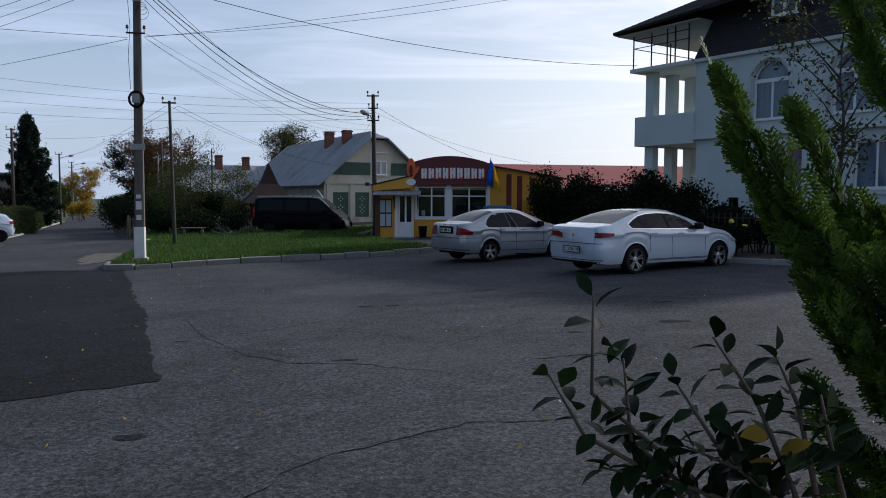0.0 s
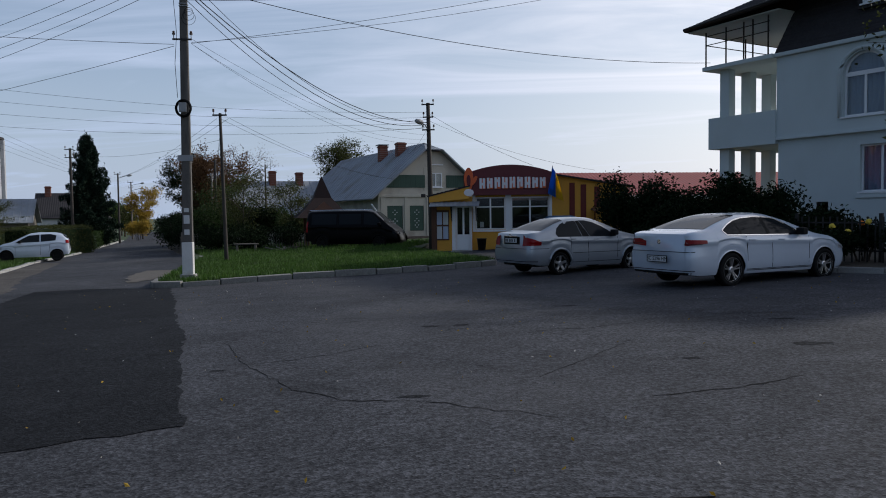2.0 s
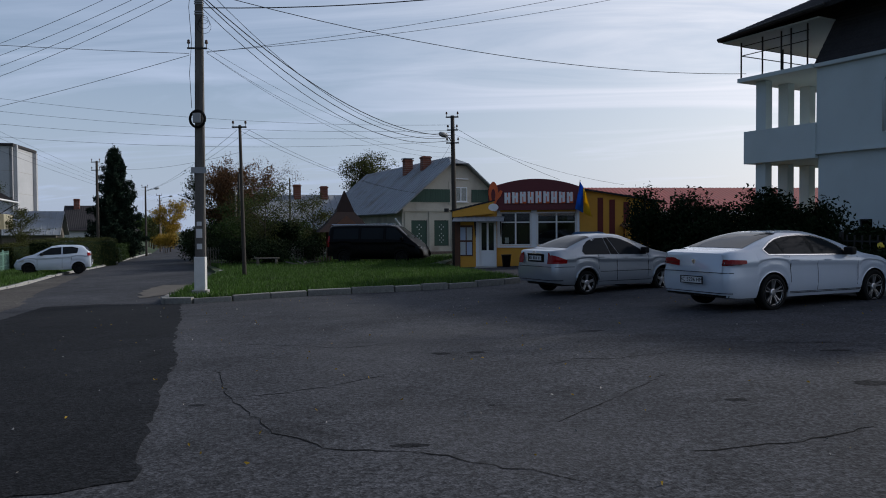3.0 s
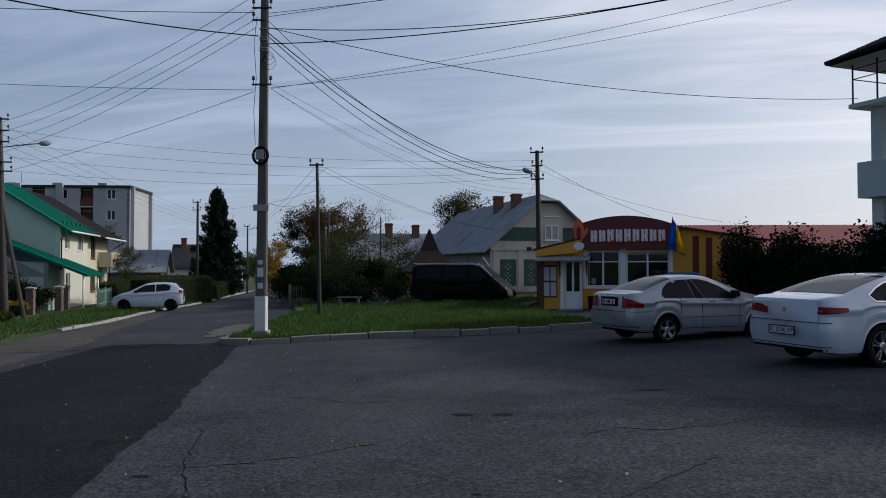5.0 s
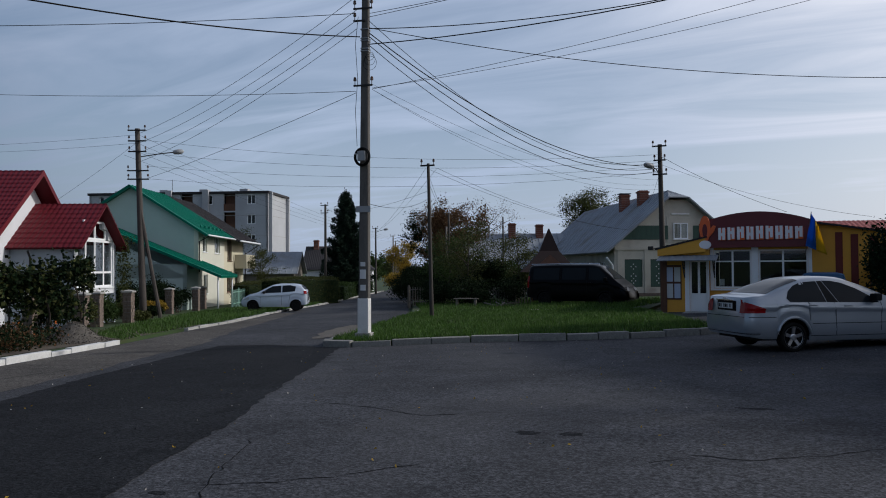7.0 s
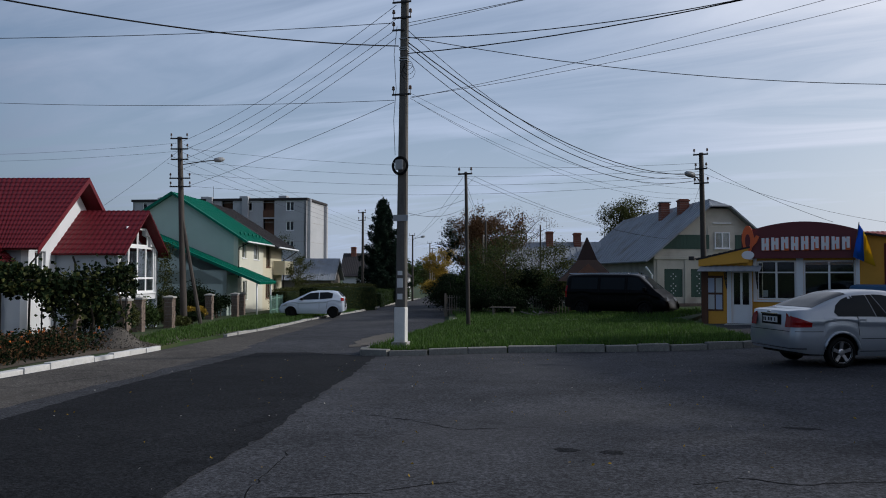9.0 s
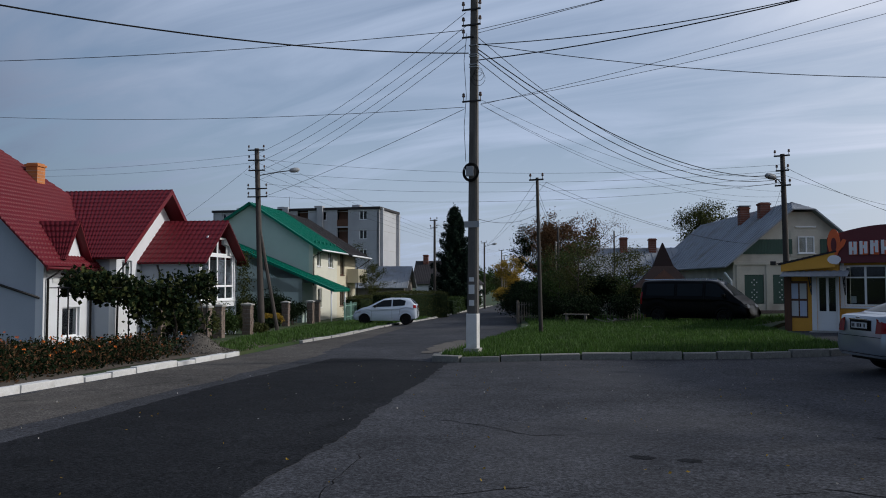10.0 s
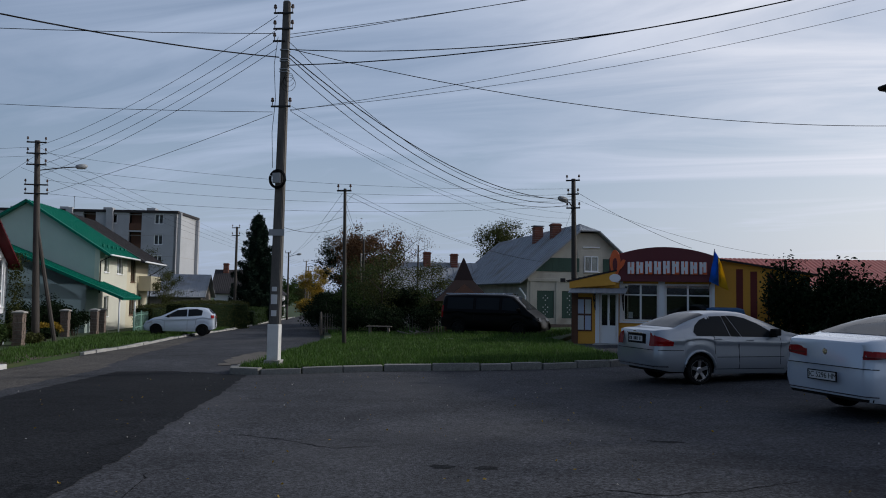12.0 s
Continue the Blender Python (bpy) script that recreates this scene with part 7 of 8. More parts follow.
class CarShell:
    """The outer surface of a car. x forward from the rear axle, z up from the ground."""

    def __init__(self, rear, front, half, top, belt, sill, wheels, wr, tumble, tail, nose):
        self.rear, self.front, self.half, self.top, self.belt, self.sill = -rear, front, half, top, belt, sill
        self.wheels, self.wr, self.tumble, self.tail, self.nose = wheels, wr, tumble, tail, nose

    def width(self, x):
        a, b = x - self.rear, self.front - x
        f = lambda d: np.interp(d, (0, 0.04, 0.12, 0.25, 0.45, 0.9), (0.80, 0.885, 0.94, 0.97, 0.988, 1.0))
        return self.half * min(f(a), f(b))

    def bottom(self, x):
        z = smooth_interp(x, self.sill, 0.02)
        for w in self.wheels:
            d = abs(x - w)
            if d < self.wr:
                z = max(z, 0.32 + math.sqrt(max(0.0, self.wr ** 2 - d * d)))
        return z

    def section(self, x):
        w, b, t = self.width(x), self.bottom(x), smooth_interp(x, self.top)
        zb = min(smooth_interp(x, self.belt), t - 0.02)
        g = t - zb
        k = w * 0.955
        h = zb - b
        s = [(w * 0.93 if b < 0.35 else w * 0.985, b), (w * 0.972, b + 0.1 * h), (w * 0.994, b + 0.3 * h), (w * 0.992, b + 0.55 * h), (w * 0.978, b + 0.74 * h), (w * 0.98, b + 0.8 * h), (w, b + 0.84 * h), (w * 0.985, b + 0.93 * h), (k, zb)]
        s += [(k - self.tumble * g * 0.5, zb + 0.5 * g), (k - self.tumble * g * 0.92, zb + 0.85 * g), (k - self.tumble * g - 0.05 - 0.09 * min(1, g / 0.4), zb + 0.955 * g), ((k - self.tumble * g) * 0.6, zb + 0.99 * g), (0.0, t)]
        return s

    def shift(self, x, z):
        a, b = x - self.rear, self.front - x
        d = 0.0
        if a < 0.6: d += np.interp(z, [p[0] for p in self.tail], [p[1] for p in self.tail]) * (1 - a / 0.6)
        if b < 0.6: d -= np.interp(z, [p[0] for p in self.nose], [p[1] for p in self.nose]) * (1 - b / 0.6)
        return d

    def side(self, x, z):
        s = self.section(x)
        return float(np.interp(z, [p[1] for p in s[:12]], [p[0] for p in s[:12]]))

    def roof(self, x, y):
        s = self.section(x)[8:]
        ys, zs = [p[0] for p in s][::-1], [p[1] for p in s][::-1]
        return float(np.interp(abs(y), ys, zs))

    def body(self):
        L = self.front - self.rear
        xs = {self.rear + d for d in (0, 0.02, 0.05, 0.09, 0.14, 0.2)} | {self.front - d for d in (0, 0.02, 0.05, 0.09, 0.14, 0.2)}
        xs |= set(np.linspace(self.rear + 0.26, self.front - 0.26, int(L / 0.07)))
        for w in self.wheels:
            xs |= set(w + self.wr * np.sin(np.linspace(-1.57, 1.57, 23))) | {w - self.wr - 0.004, w + self.wr + 0.004}
        bm = bmesh.new()
        rows = []
        for x in sorted(xs):
            s = self.section(x)
            left = [bm.verts.new((x + self.shift(x, z), y, z)) for y, z in s]
            right = [bm.verts.new((x + self.shift(x, z), -y, z)) for y, z in s[:-1]]
            rows.append(left + right[::-1])
        for a, b in zip(rows, rows[1:]):
            for i in range(len(a) - 1):
                bm.faces.new((a[i], a[i + 1], b[i + 1], b[i]))
        bm.faces.new(rows[0]); bm.faces.new(rows[-1][::-1])
        return bm

    def side_panel(self, poly, sgn, lift=0.004, n=10):
        """A patch with the outline poly (x, z) on one flank."""
        bm = bmesh.new()
        f = bm.faces.new([bm.verts.new((x, z, 0)) for x, z in poly])
        bmesh.ops.triangulate(bm, faces=[f])
        xs = [p[0] for p in poly]
        for k in range(1, n):
            bmesh.ops.bisect_plane(bm, geom=bm.verts[:] + bm.edges[:] + bm.faces[:], plane_co=(min(xs) + (max(xs) - min(xs)) * k / n, 0, 0), plane_no=(1, 0, 0))
        zs = [p[1] for p in poly]
        for k in range(1, 4):
            bmesh.ops.bisect_plane(bm, geom=bm.verts[:] + bm.edges[:] + bm.faces[:], plane_co=(0, min(zs) + (max(zs) - min(zs)) * k / 4, 0), plane_no=(0, 1, 0))
        for v in bm.verts:
            x, z = v.co.x, v.co.y
            v.co = (x + self.shift(x, z), sgn * (self.side(x, z) + lift), z)
        return bm

    def top_panel(self, x0, x1, w0, w1, lift=0.006, n=8):
        """A patch on the upper surface from x0 to x1, with half widths w0 and w1."""
        bm = bmesh.new()
        rows = []
        for i in range(n + 1):
            x = x0 + (x1 - x0) * i / n
            w = w0 + (w1 - w0) * i / n
            rows.append([bm.verts.new((x + self.shift(x, 1.0), w * j / 6, self.roof(x, w * j / 6) + lift)) for j in range(-6, 7)])
        for a, b in zip(rows, rows[1:]):
            for i in range(12): bm.faces.new((a[i], a[i + 1], b[i + 1], b[i]))
        return bm

    def wrap(self, end, s0, s1, z0, z1, sgn, lift=0.006, z0b=None, z1b=None, n=14):
        """A patch that runs round a corner: s is measured from the middle of the end, outwards and then along the flank."""
        bm = bmesh.new()
        z0b, z1b = z0 if z0b is None else z0b, z1 if z1b is None else z1b
        flat = self.half * 0.80
        rows = []
        for i in range(n + 1):
            f = i / n
            s = s0 + (s1 - s0) * f
            col = []
            for j in range(5):
                z = (z0 + (z0b - z0) * f) * (1 - j / 4) + (z1 + (z1b - z1) * f) * (j / 4)
                if s <= flat:
                    x, y, dx, dy = (self.rear if end < 0 else self.front), s, end * lift, 0
                    y = min(y, self.side(x, z))
                else:
                    x = (self.rear + (s - flat)) if end < 0 else (self.front - (s - flat))
                    y, dx, dy = self.side(x, z), end * lift * 0.5, lift
                col.append(bm.verts.new((x + self.shift(x, z) + dx, sgn * (y + dy), z)))
            rows.append(col)
        for a, b in zip(rows, rows[1:]):
            for j in range(4): bm.faces.new((a[j], a[j + 1], b[j + 1], b[j]))
        return bm


def strip(a, b, w):
    """A thin four-sided outline along the line a-b."""
    dx, dz = b[0] - a[0], b[1] - a[1]
    l = math.hypot(dx, dz)
    nx, nz = -dz / l * w / 2, dx / l * w / 2
    return [(a[0] + nx, a[1] + nz), (a[0] - nx, a[1] - nz), (b[0] - nx, b[1] - nz), (b[0] + nx, b[1] + nz)]


def wheel(parent, x, y, r, w, sgn, spokes=5, twin=True, rim_mat=None):
    m = Matrix.Translation((x, y, r)) @ Matrix.Rotation(radians(-90 * sgn), 4, "X")
    root = new("wheel")
    root.parent = parent
    bm = bmesh.new()
    ri = r * 0.72
    lathe(bm, [(ri, -w / 2), (r * 0.93, -w / 2), (r * 0.985, -w * 0.4), (r, -w * 0.2), (r, w * 0.2), (r * 0.985, w * 0.4), (r * 0.93, w / 2), (ri, w / 2 - 0.01), (ri, -w / 2)], 30, m, False)
    part("tyre", bm, BLACK, root, "black rubber tyre", True)
    bm = bmesh.new()
    lathe(bm, [(ri * 0.99, -w * 0.35), (ri * 0.99, w / 2), (ri * 0.93, w / 2 + 0.004), (ri * 0.9, w * 0.25), (ri * 0.88, w * 0.1), (0.05, w * 0.1), (0.04, w * 0.1)], 30, m)
    part("rim_well", bm, PLASTIC, root)
    bm = bmesh.new()
    for k in range(spokes):
        a = 2 * math.pi * k / spokes + 0.3
        for o in ((-0.17, 0.17) if twin else (0,)):
            t = Matrix.Rotation(a + o, 4, "Z")
            wd = 0.012 if twin else 0.034
            v = [bm.verts.new(m @ t @ Vector(p)) for p in ((0.03, -wd * 0.8, w * 0.36), (ri * 0.95, -wd, w * 0.46), (ri * 0.95, wd, w * 0.46), (0.03, wd * 0.8, w * 0.36),
                                                            (0.03, -wd * 0.8, w * 0.22), (ri * 0.95, -wd, w * 0.3), (ri * 0.95, wd, w * 0.3), (0.03, wd * 0.8, w * 0.22))]
            for q in ((0, 1, 2, 3), (7, 6, 5, 4), (0, 4, 5, 1), (3, 2, 6, 7), (1, 5, 6, 2)): bm.faces.new([v[i] for i in q])
    lathe(bm, [(0.07, w * 0.2), (0.07, w * 0.37), (0.05, w * 0.42), (0.01, w * 0.43)], 14, m)
    lathe(bm, [(ri * 0.9, w * 0.4), (ri * 0.99, w * 0.5), (ri * 1.01, w * 0.5), (ri * 0.99, w * 0.35)], 30, m, False)
    part("rim", bm, rim_mat or ALLOY, root, "alloy rim")
    return root


def finish_car(car, sh, paint, glass_side, rear_glass, front_glass, lines, wheel_r, track, spokes, twin, handles, mirror, plate, seat=True, rim_mat=None, wheel_w=0.21, body_label=""):
    part("body", sh.body(), paint, car, body_label, True)
    bm = bmesh.new()
    box(bm, (sh.rear + 0.3, -sh.half * 0.82, 0.23), (sh.front - 0.25, sh.half * 0.82, 0.42), 0.02)
    box(bm, (sh.rear + 0.3, -sh.half * 0.62, 0.42), (sh.front - 0.3, sh.half * 0.62, 0.8), 0.02)
    part("underbody", bm, PLASTIC, car)
    for sgn in (-1, 1):
        for poly in glass_side:
            part("side_window", sh.side_panel(poly, sgn, 0.005), TINT, car, "dark side window", True)
        for a, b in lines:
            part("door_gap", sh.side_panel(strip(a, b, 0.012), sgn, 0.003, 6), PLASTIC, car)
        for hx, hz in handles:
            bm = bmesh.new(); box(bm, (hx - 0.09, sgn * (sh.side(hx, hz) + 0.004) - 0.016, hz - 0.014), (hx + 0.09, sgn * (sh.side(hx, hz) + 0.02) + 0.012, hz + 0.014), 0.008)
            part("door_handle", bm, paint, car)
        mx, mz = mirror
        bm = bmesh.new()
        y = sh.side(mx, mz)
        box(bm, (mx - 0.09, sgn * (y + 0.13) - 0.1, mz - 0.06), (mx + 0.05, sgn * (y + 0.13) + 0.1, mz + 0.09), 0.035)
        part("wing_mirror", bm, PLASTIC if paint is not BLACK_PAINT else BLACK_PAINT, car)
        for wx in sh.wheels:
            wheel(car, wx, sgn * track, wheel_r, wheel_w, sgn, spokes, twin, rim_mat)
            bm = bmesh.new()
            n = 14
            ring = [[bm.verts.new((wx + (sh.wr - 0.003) * math.cos(math.pi * k / n), sgn * yy, 0.32 + (sh.wr - 0.003) * math.sin(math.pi * k / n))) for k in range(n + 1)] for yy in (sh.half * 0.55, sh.half * 0.96)]
            for k in range(n): bm.faces.new((ring[0][k], ring[0][k + 1], ring[1][k + 1], ring[1][k]))
            part("wheel_arch", bm, PLASTIC, car)
    part("rear_window", sh.top_panel(*rear_glass), TINT, car, "dark rear window", True)
    part("windscreen", sh.top_panel(*front_glass), TINT, car, "dark windscreen", True)
    px, pz, body = plate
    bm = bmesh.new()
    box(bm, (px - 0.012, -0.26, pz - 0.056), (px, 0.26, pz + 0.056), 0.004)
    pl = part("number_plate", bm, PAPER, car, "white number plate")
    bm = bmesh.new()
    for a, b in (((-0.275, -0.07), (0.275, -0.056)), ((-0.275, 0.056), (0.275, 0.07)), ((-0.275, -0.056), (-0.26, 0.056)), ((0.26, -0.056), (0.275, 0.056))):
        box(bm, (px - 0.016, a[0], pz + a[1]), (px, b[0], pz + b[1]))
    part("plate_frame", bm, PLASTIC, pl)
    if body:
        o = mesh_part("plate_writing", text_mesh(body, 0.105, 0.001), PLASTIC, pl)
        o.matrix_local = Matrix.Translation((px - 0.0135, 0, pz)) @ Matrix.Rotation(radians(-90), 4, "Z") @ Matrix.Rotation(radians(90), 4, "X")
    else:
        bm = bmesh.new()
        for k in range(8):
            if k not in (2, 6): box(bm, (px - 0.015, 0.2 - 0.055 * k, pz - 0.035), (px - 0.012, 0.235 - 0.055 * k, pz + 0.035))
        part("plate_writing", bm, PLASTIC, pl)


def white_sedan():
    c = thing("car", at_ground(3.25, 16.82, 33.0, 0.03), "white saloon car with a sloping roof parked at the kerb", "car", "parked cars")
    sh = CarShell(1.1, 3.6, 0.905,
                  [(-1.1, 1.03), (-1.02, 1.085), (-0.6, 1.125), (-0.2, 1.265), (0.2, 1.385), (0.55, 1.44), (0.95, 1.458), (1.35, 1.435), (1.75, 1.325), (2.15, 1.16), (2.5, 1.015), (3.0, 0.94), (3.4, 0.85), (3.67, 0.7)],
                  [(-1.1, 0.97), (0.0, 0.995), (1.5, 0.965), (2.6, 0.93), (3.2, 0.86), (3.67, 0.68)],
                  [(-1.1, 0.27), (-0.8, 0.25), (-0.4, 0.25), (0.4, 0.24), (2.4, 0.24), (3.2, 0.24), (3.67, 0.26)], (0.0, 2.79), 0.385, 0.5,
                  [(0.2, 0.08), (0.4, 0.02), (0.55, 0.0), (0.7, 0.02), (0.75, 0.05), (0.95, 0.06), (1.06, 0.02), (1.2, 0.08)], [(0.2, 0.1), (0.5, 0.0), (0.7, 0.05), (0.9, 0.2)])
    rim = [(-0.2, 1.115), (-0.1, 1.02), (1.0, 1.0), (2.12, 0.99), (1.98, 1.075), (1.72, 1.2), (1.45, 1.305), (1.2, 1.352), (0.83, 1.366), (0.45, 1.345), (0.2, 1.3), (0.0, 1.225)]
    finish_car(c, sh, WHITE_PAINT, [rim], (-0.57, 0.4, 0.68, 0.56), (2.45, 1.66, 0.66, 0.55),
               [((0.42, 0.98), (0.44, 0.5)), ((1.16, 0.97), (1.16, 0.34)), ((2.3, 0.95), (2.28, 0.4)), ((0.42, 0.33), (2.4, 0.33))], 0.335, 0.8, 5, True, ((0.55, 0.91), (1.42, 0.9)), (2.0, 1.04), (-1.105, 0.56, "BC 5296 HM"), rim_mat=ALLOY)
    for sgn in (-1, 1):
        for a, b in zip(rim, rim[1:] + rim[:1]):
            part("window_trim", sh.side_panel(strip(a, b, 0.02), sgn, 0.009, 4), CHROME, c, "thin chrome window trim")
        for a, b, w in (((1.1, 1.0), (1.02, 1.355), 0.09), ((0.33, 1.01), (0.18, 1.29), 0.03)):
            part("window_pillar", sh.side_panel(strip(a, b, w), sgn, 0.008, 4), PLASTIC, c)
    for sgn in (-1, 1):
        part("tail_lamp", sh.wrap(-1, 0.36, 1.14, 0.8, 0.96, sgn, 0.008, 0.87, 0.93), TAIL_RED, c, "red tail lamp")
        part("tail_lamp_band", sh.wrap(-1, 0.4, 1.0, 0.85, 0.87, sgn, 0.011), simple("dark_red_lens", (0.1, 0.004, 0.005), 0.2), c)
        part("headlamp", sh.wrap(1, 0.4, 1.05, 0.66, 0.76, sgn), LAMP_CLEAR, c, "clear headlamp")
        part("chrome_strip", sh.wrap(-1, 0.0, 0.85, 0.335, 0.352, sgn, 0.008), CHROME, c)
        part("sill_strip", sh.side_panel([(0.42, 0.3), (2.38, 0.3), (2.38, 0.316), (0.42, 0.316)], sgn, 0.006), CHROME, c)
        part("bumper_shade", sh.wrap(-1, 0.0, 0.8, 0.27, 0.31, sgn, 0.004), PLASTIC, c)
        part("lid_gap", sh.wrap(-1, 0.0, 0.86, 0.70, 0.712, sgn, 0.004), PLASTIC, c)
    bm = bmesh.new(); lathe(bm, [(0.055, 0), (0.055, 0.008), (0.04, 0.012)], 18, Matrix.Translation((-1.045, 0, 0.9)) @ Matrix.Rotation(radians(-90), 4, "Y"))
    part("badge", bm, CHROME, c, "round chrome badge")
    bm = bmesh.new(); tube(bm, [(0.46, 0, 1.395), (0.42, 0, 1.42), (0.38, 0, 1.43)], [0.012, 0.009, 0.004], 6)
    part("aerial", bm, PLASTIC, c)
    return c


def silver_sedan():
    c = thing("car", at_ground(0.24, 21.27, 35.5, 0.03), "silver compact saloon car parked near the shop", "car", "parked cars")
    sh = CarShell(1.0, 3.31, 0.855,
                  [(-1.0, 1.06), (-0.92, 1.105), (-0.52, 1.125), (-0.1, 1.31), (0.25, 1.43), (0.6, 1.48), (0.95, 1.49), (1.35, 1.46), (1.75, 1.31), (2.2, 1.09), (2.7, 0.99), (3.1, 0.86), (3.31, 0.72)],
                  [(-1.0, 0.97), (0.0, 0.975), (1.5, 0.945), (2.3, 0.92), (2.9, 0.86), (3.31, 0.68)],
                  [(-1.0, 0.32), (-0.7, 0.27), (-0.3, 0.26), (0.4, 0.22), (2.1, 0.22), (2.9, 0.24), (3.31, 0.28)], (0.0, 2.48), 0.35, 0.45,
                  [(0.2, 0.12), (0.4, 0.02), (0.6, 0.0), (0.75, 0.04), (1.0, 0.08), (1.1, 0.06), (1.2, 0.1)], [(0.2, 0.1), (0.5, 0.0), (0.7, 0.05), (0.9, 0.2)])
    w = [[(-0.12, 1.06), (-0.06, 0.985), (0.74, 0.975), (0.64, 1.385), (0.3, 1.37), (0.1, 1.3), (-0.05, 1.19)], [(1.02, 0.97), (1.95, 0.955), (1.76, 1.09), (1.5, 1.235), (1.22, 1.345), (0.98, 1.39), (0.78, 1.395)]]
    finish_car(c, sh, SILVER, w, (-0.48, 0.3, 0.62, 0.53), (2.1, 1.42, 0.62, 0.52),
               [((0.34, 1.0), (0.36, 0.62)), ((0.92, 1.0), (0.94, 0.32)), ((1.98, 0.97), (1.95, 0.4)), ((0.36, 0.32), (2.05, 0.32)), ((0.4, 0.56), (2.05, 0.56))], 0.295, 0.745, 5, False, ((0.42, 0.92), (1.2, 0.9)), (1.82, 1.05), (-0.95, 0.9, ""), wheel_w=0.19)
    for sgn in (-1, 1):
        part("window_pillar", sh.side_panel([(0.655, 1.385), (0.755, 0.975), (1.005, 0.97), (0.765, 1.39)], sgn, 0.006, 4), PLASTIC, c, "black centre pillar")
        part("fuel_flap", sh.side_panel([(-0.28, 0.8), (-0.12, 0.8), (-0.12, 0.95), (-0.28, 0.95)], sgn, 0.004, 3), SILVER, c)
    for sgn in (-1, 1):
        part("tail_lamp", sh.wrap(-1, 0.5, 1.06, 0.77, 1.04, sgn, 0.008, 0.78, 0.86), TAIL_RED, c, "red tail lamp")
        part("headlamp", sh.wrap(1, 0.4, 1.05, 0.62, 0.78, sgn), LAMP_CLEAR, c, "clear headlamp")
        part("bumper_gap", sh.wrap(-1, 0.0, 1.3, 0.69, 0.702, sgn, 0.004), PLASTIC, c)
        part("bumper_edge", sh.wrap(-1, 0.0, 0.95, 0.36, 0.385, sgn, 0.006), CHROME, c)
        for wx in sh.wheels:      # flared arch edge
            bm = bmesh.new()
            tube(bm, [(wx + 0.365 * math.cos(a), sgn * (sh.half * 0.992), 0.32 + 0.365 * math.sin(a)) for a in [math.pi * (0.04 + 0.92 * k / 14) for k in range(15)]], 0.028, 6)
            part("arch_flare", bm, SILVER, c, "", True)
    bm = bmesh.new(); box(bm, (-0.985, -0.3, 1.0), (-0.955, 0.3, 1.03), 0.006); part("lid_bar", bm, CHROME, c, "chrome bar")
    bm = bmesh.new(); box(bm, (-0.99, -0.06, 1.035), (-0.965, 0.06, 1.07), 0.01); part("badge", bm, CHROME, c)
    bm = bmesh.new(); box(bm, (-0.935, -0.34, 0.8), (-0.925, 0.34, 1.0), 0.003); part("plate_recess", bm, PLASTIC, c)
    return c


def white_hatchback():
    c = thing("car", at_ground(-24.9, 40.53, 208, 0.06), "small white hatchback parked across the far verge", "car", "parked cars")
    sh = CarShell(0.62, 3.05, 0.80,
                  [(-0.62, 1.12), (-0.5, 1.32), (-0.35, 1.46), (0.1, 1.52), (0.9, 1.53), (1.35, 1.46), (1.75, 1.26), (2.15, 1.04), (2.7, 0.92), (3.05, 0.72)],
                  [(-0.62, 1.04), (0.0, 1.04), (1.2, 0.97), (2.1, 0.93), (2.7, 0.85), (3.05, 0.66)],
                  [(-0.62, 0.36), (0.3, 0.24), (2.1, 0.24), (3.05, 0.28)], (0.0, 2.375), 0.34, 0.36,
                  [(0.2, 0.1), (0.5, 0.0), (0.8, 0.03), (1.1, 0.06), (1.5, 0.2)], [(0.2, 0.1), (0.5, 0.0), (0.9, 0.2)])
    w = [[(0.05, 1.1), (0.75, 1.04), (0.75, 1.42), (0.3, 1.44), (0.0, 1.36)], [(0.81, 1.04), (1.95, 1.0), (1.6, 1.22), (1.3, 1.38), (0.81, 1.42)]]
    finish_car(c, sh, WHITE_PAINT, w, (-0.57, -0.38, 0.52, 0.48), (2.05, 1.35, 0.58, 0.5), [((0.3, 1.02), (0.38, 0.5)), ((0.78, 1.02), (0.78, 0.32)), ((1.95, 0.95), (1.95, 0.36))], 0.285, 0.69, 5, False, ((1.0, 0.9),), (1.75, 1.04), (-0.64, 0.65, ""), rim_mat=PLASTIC)
    for sgn in (-1, 1):
        part("tail_lamp", sh.wrap(-1, 0.48, 0.8, 0.95, 1.12, sgn, 0.01), TAIL_RED, c, "red tail lamp")
        part("headlamp", sh.wrap(1, 0.35, 1.1, 0.66, 0.8, sgn), LAMP_CLEAR, c)
    return c


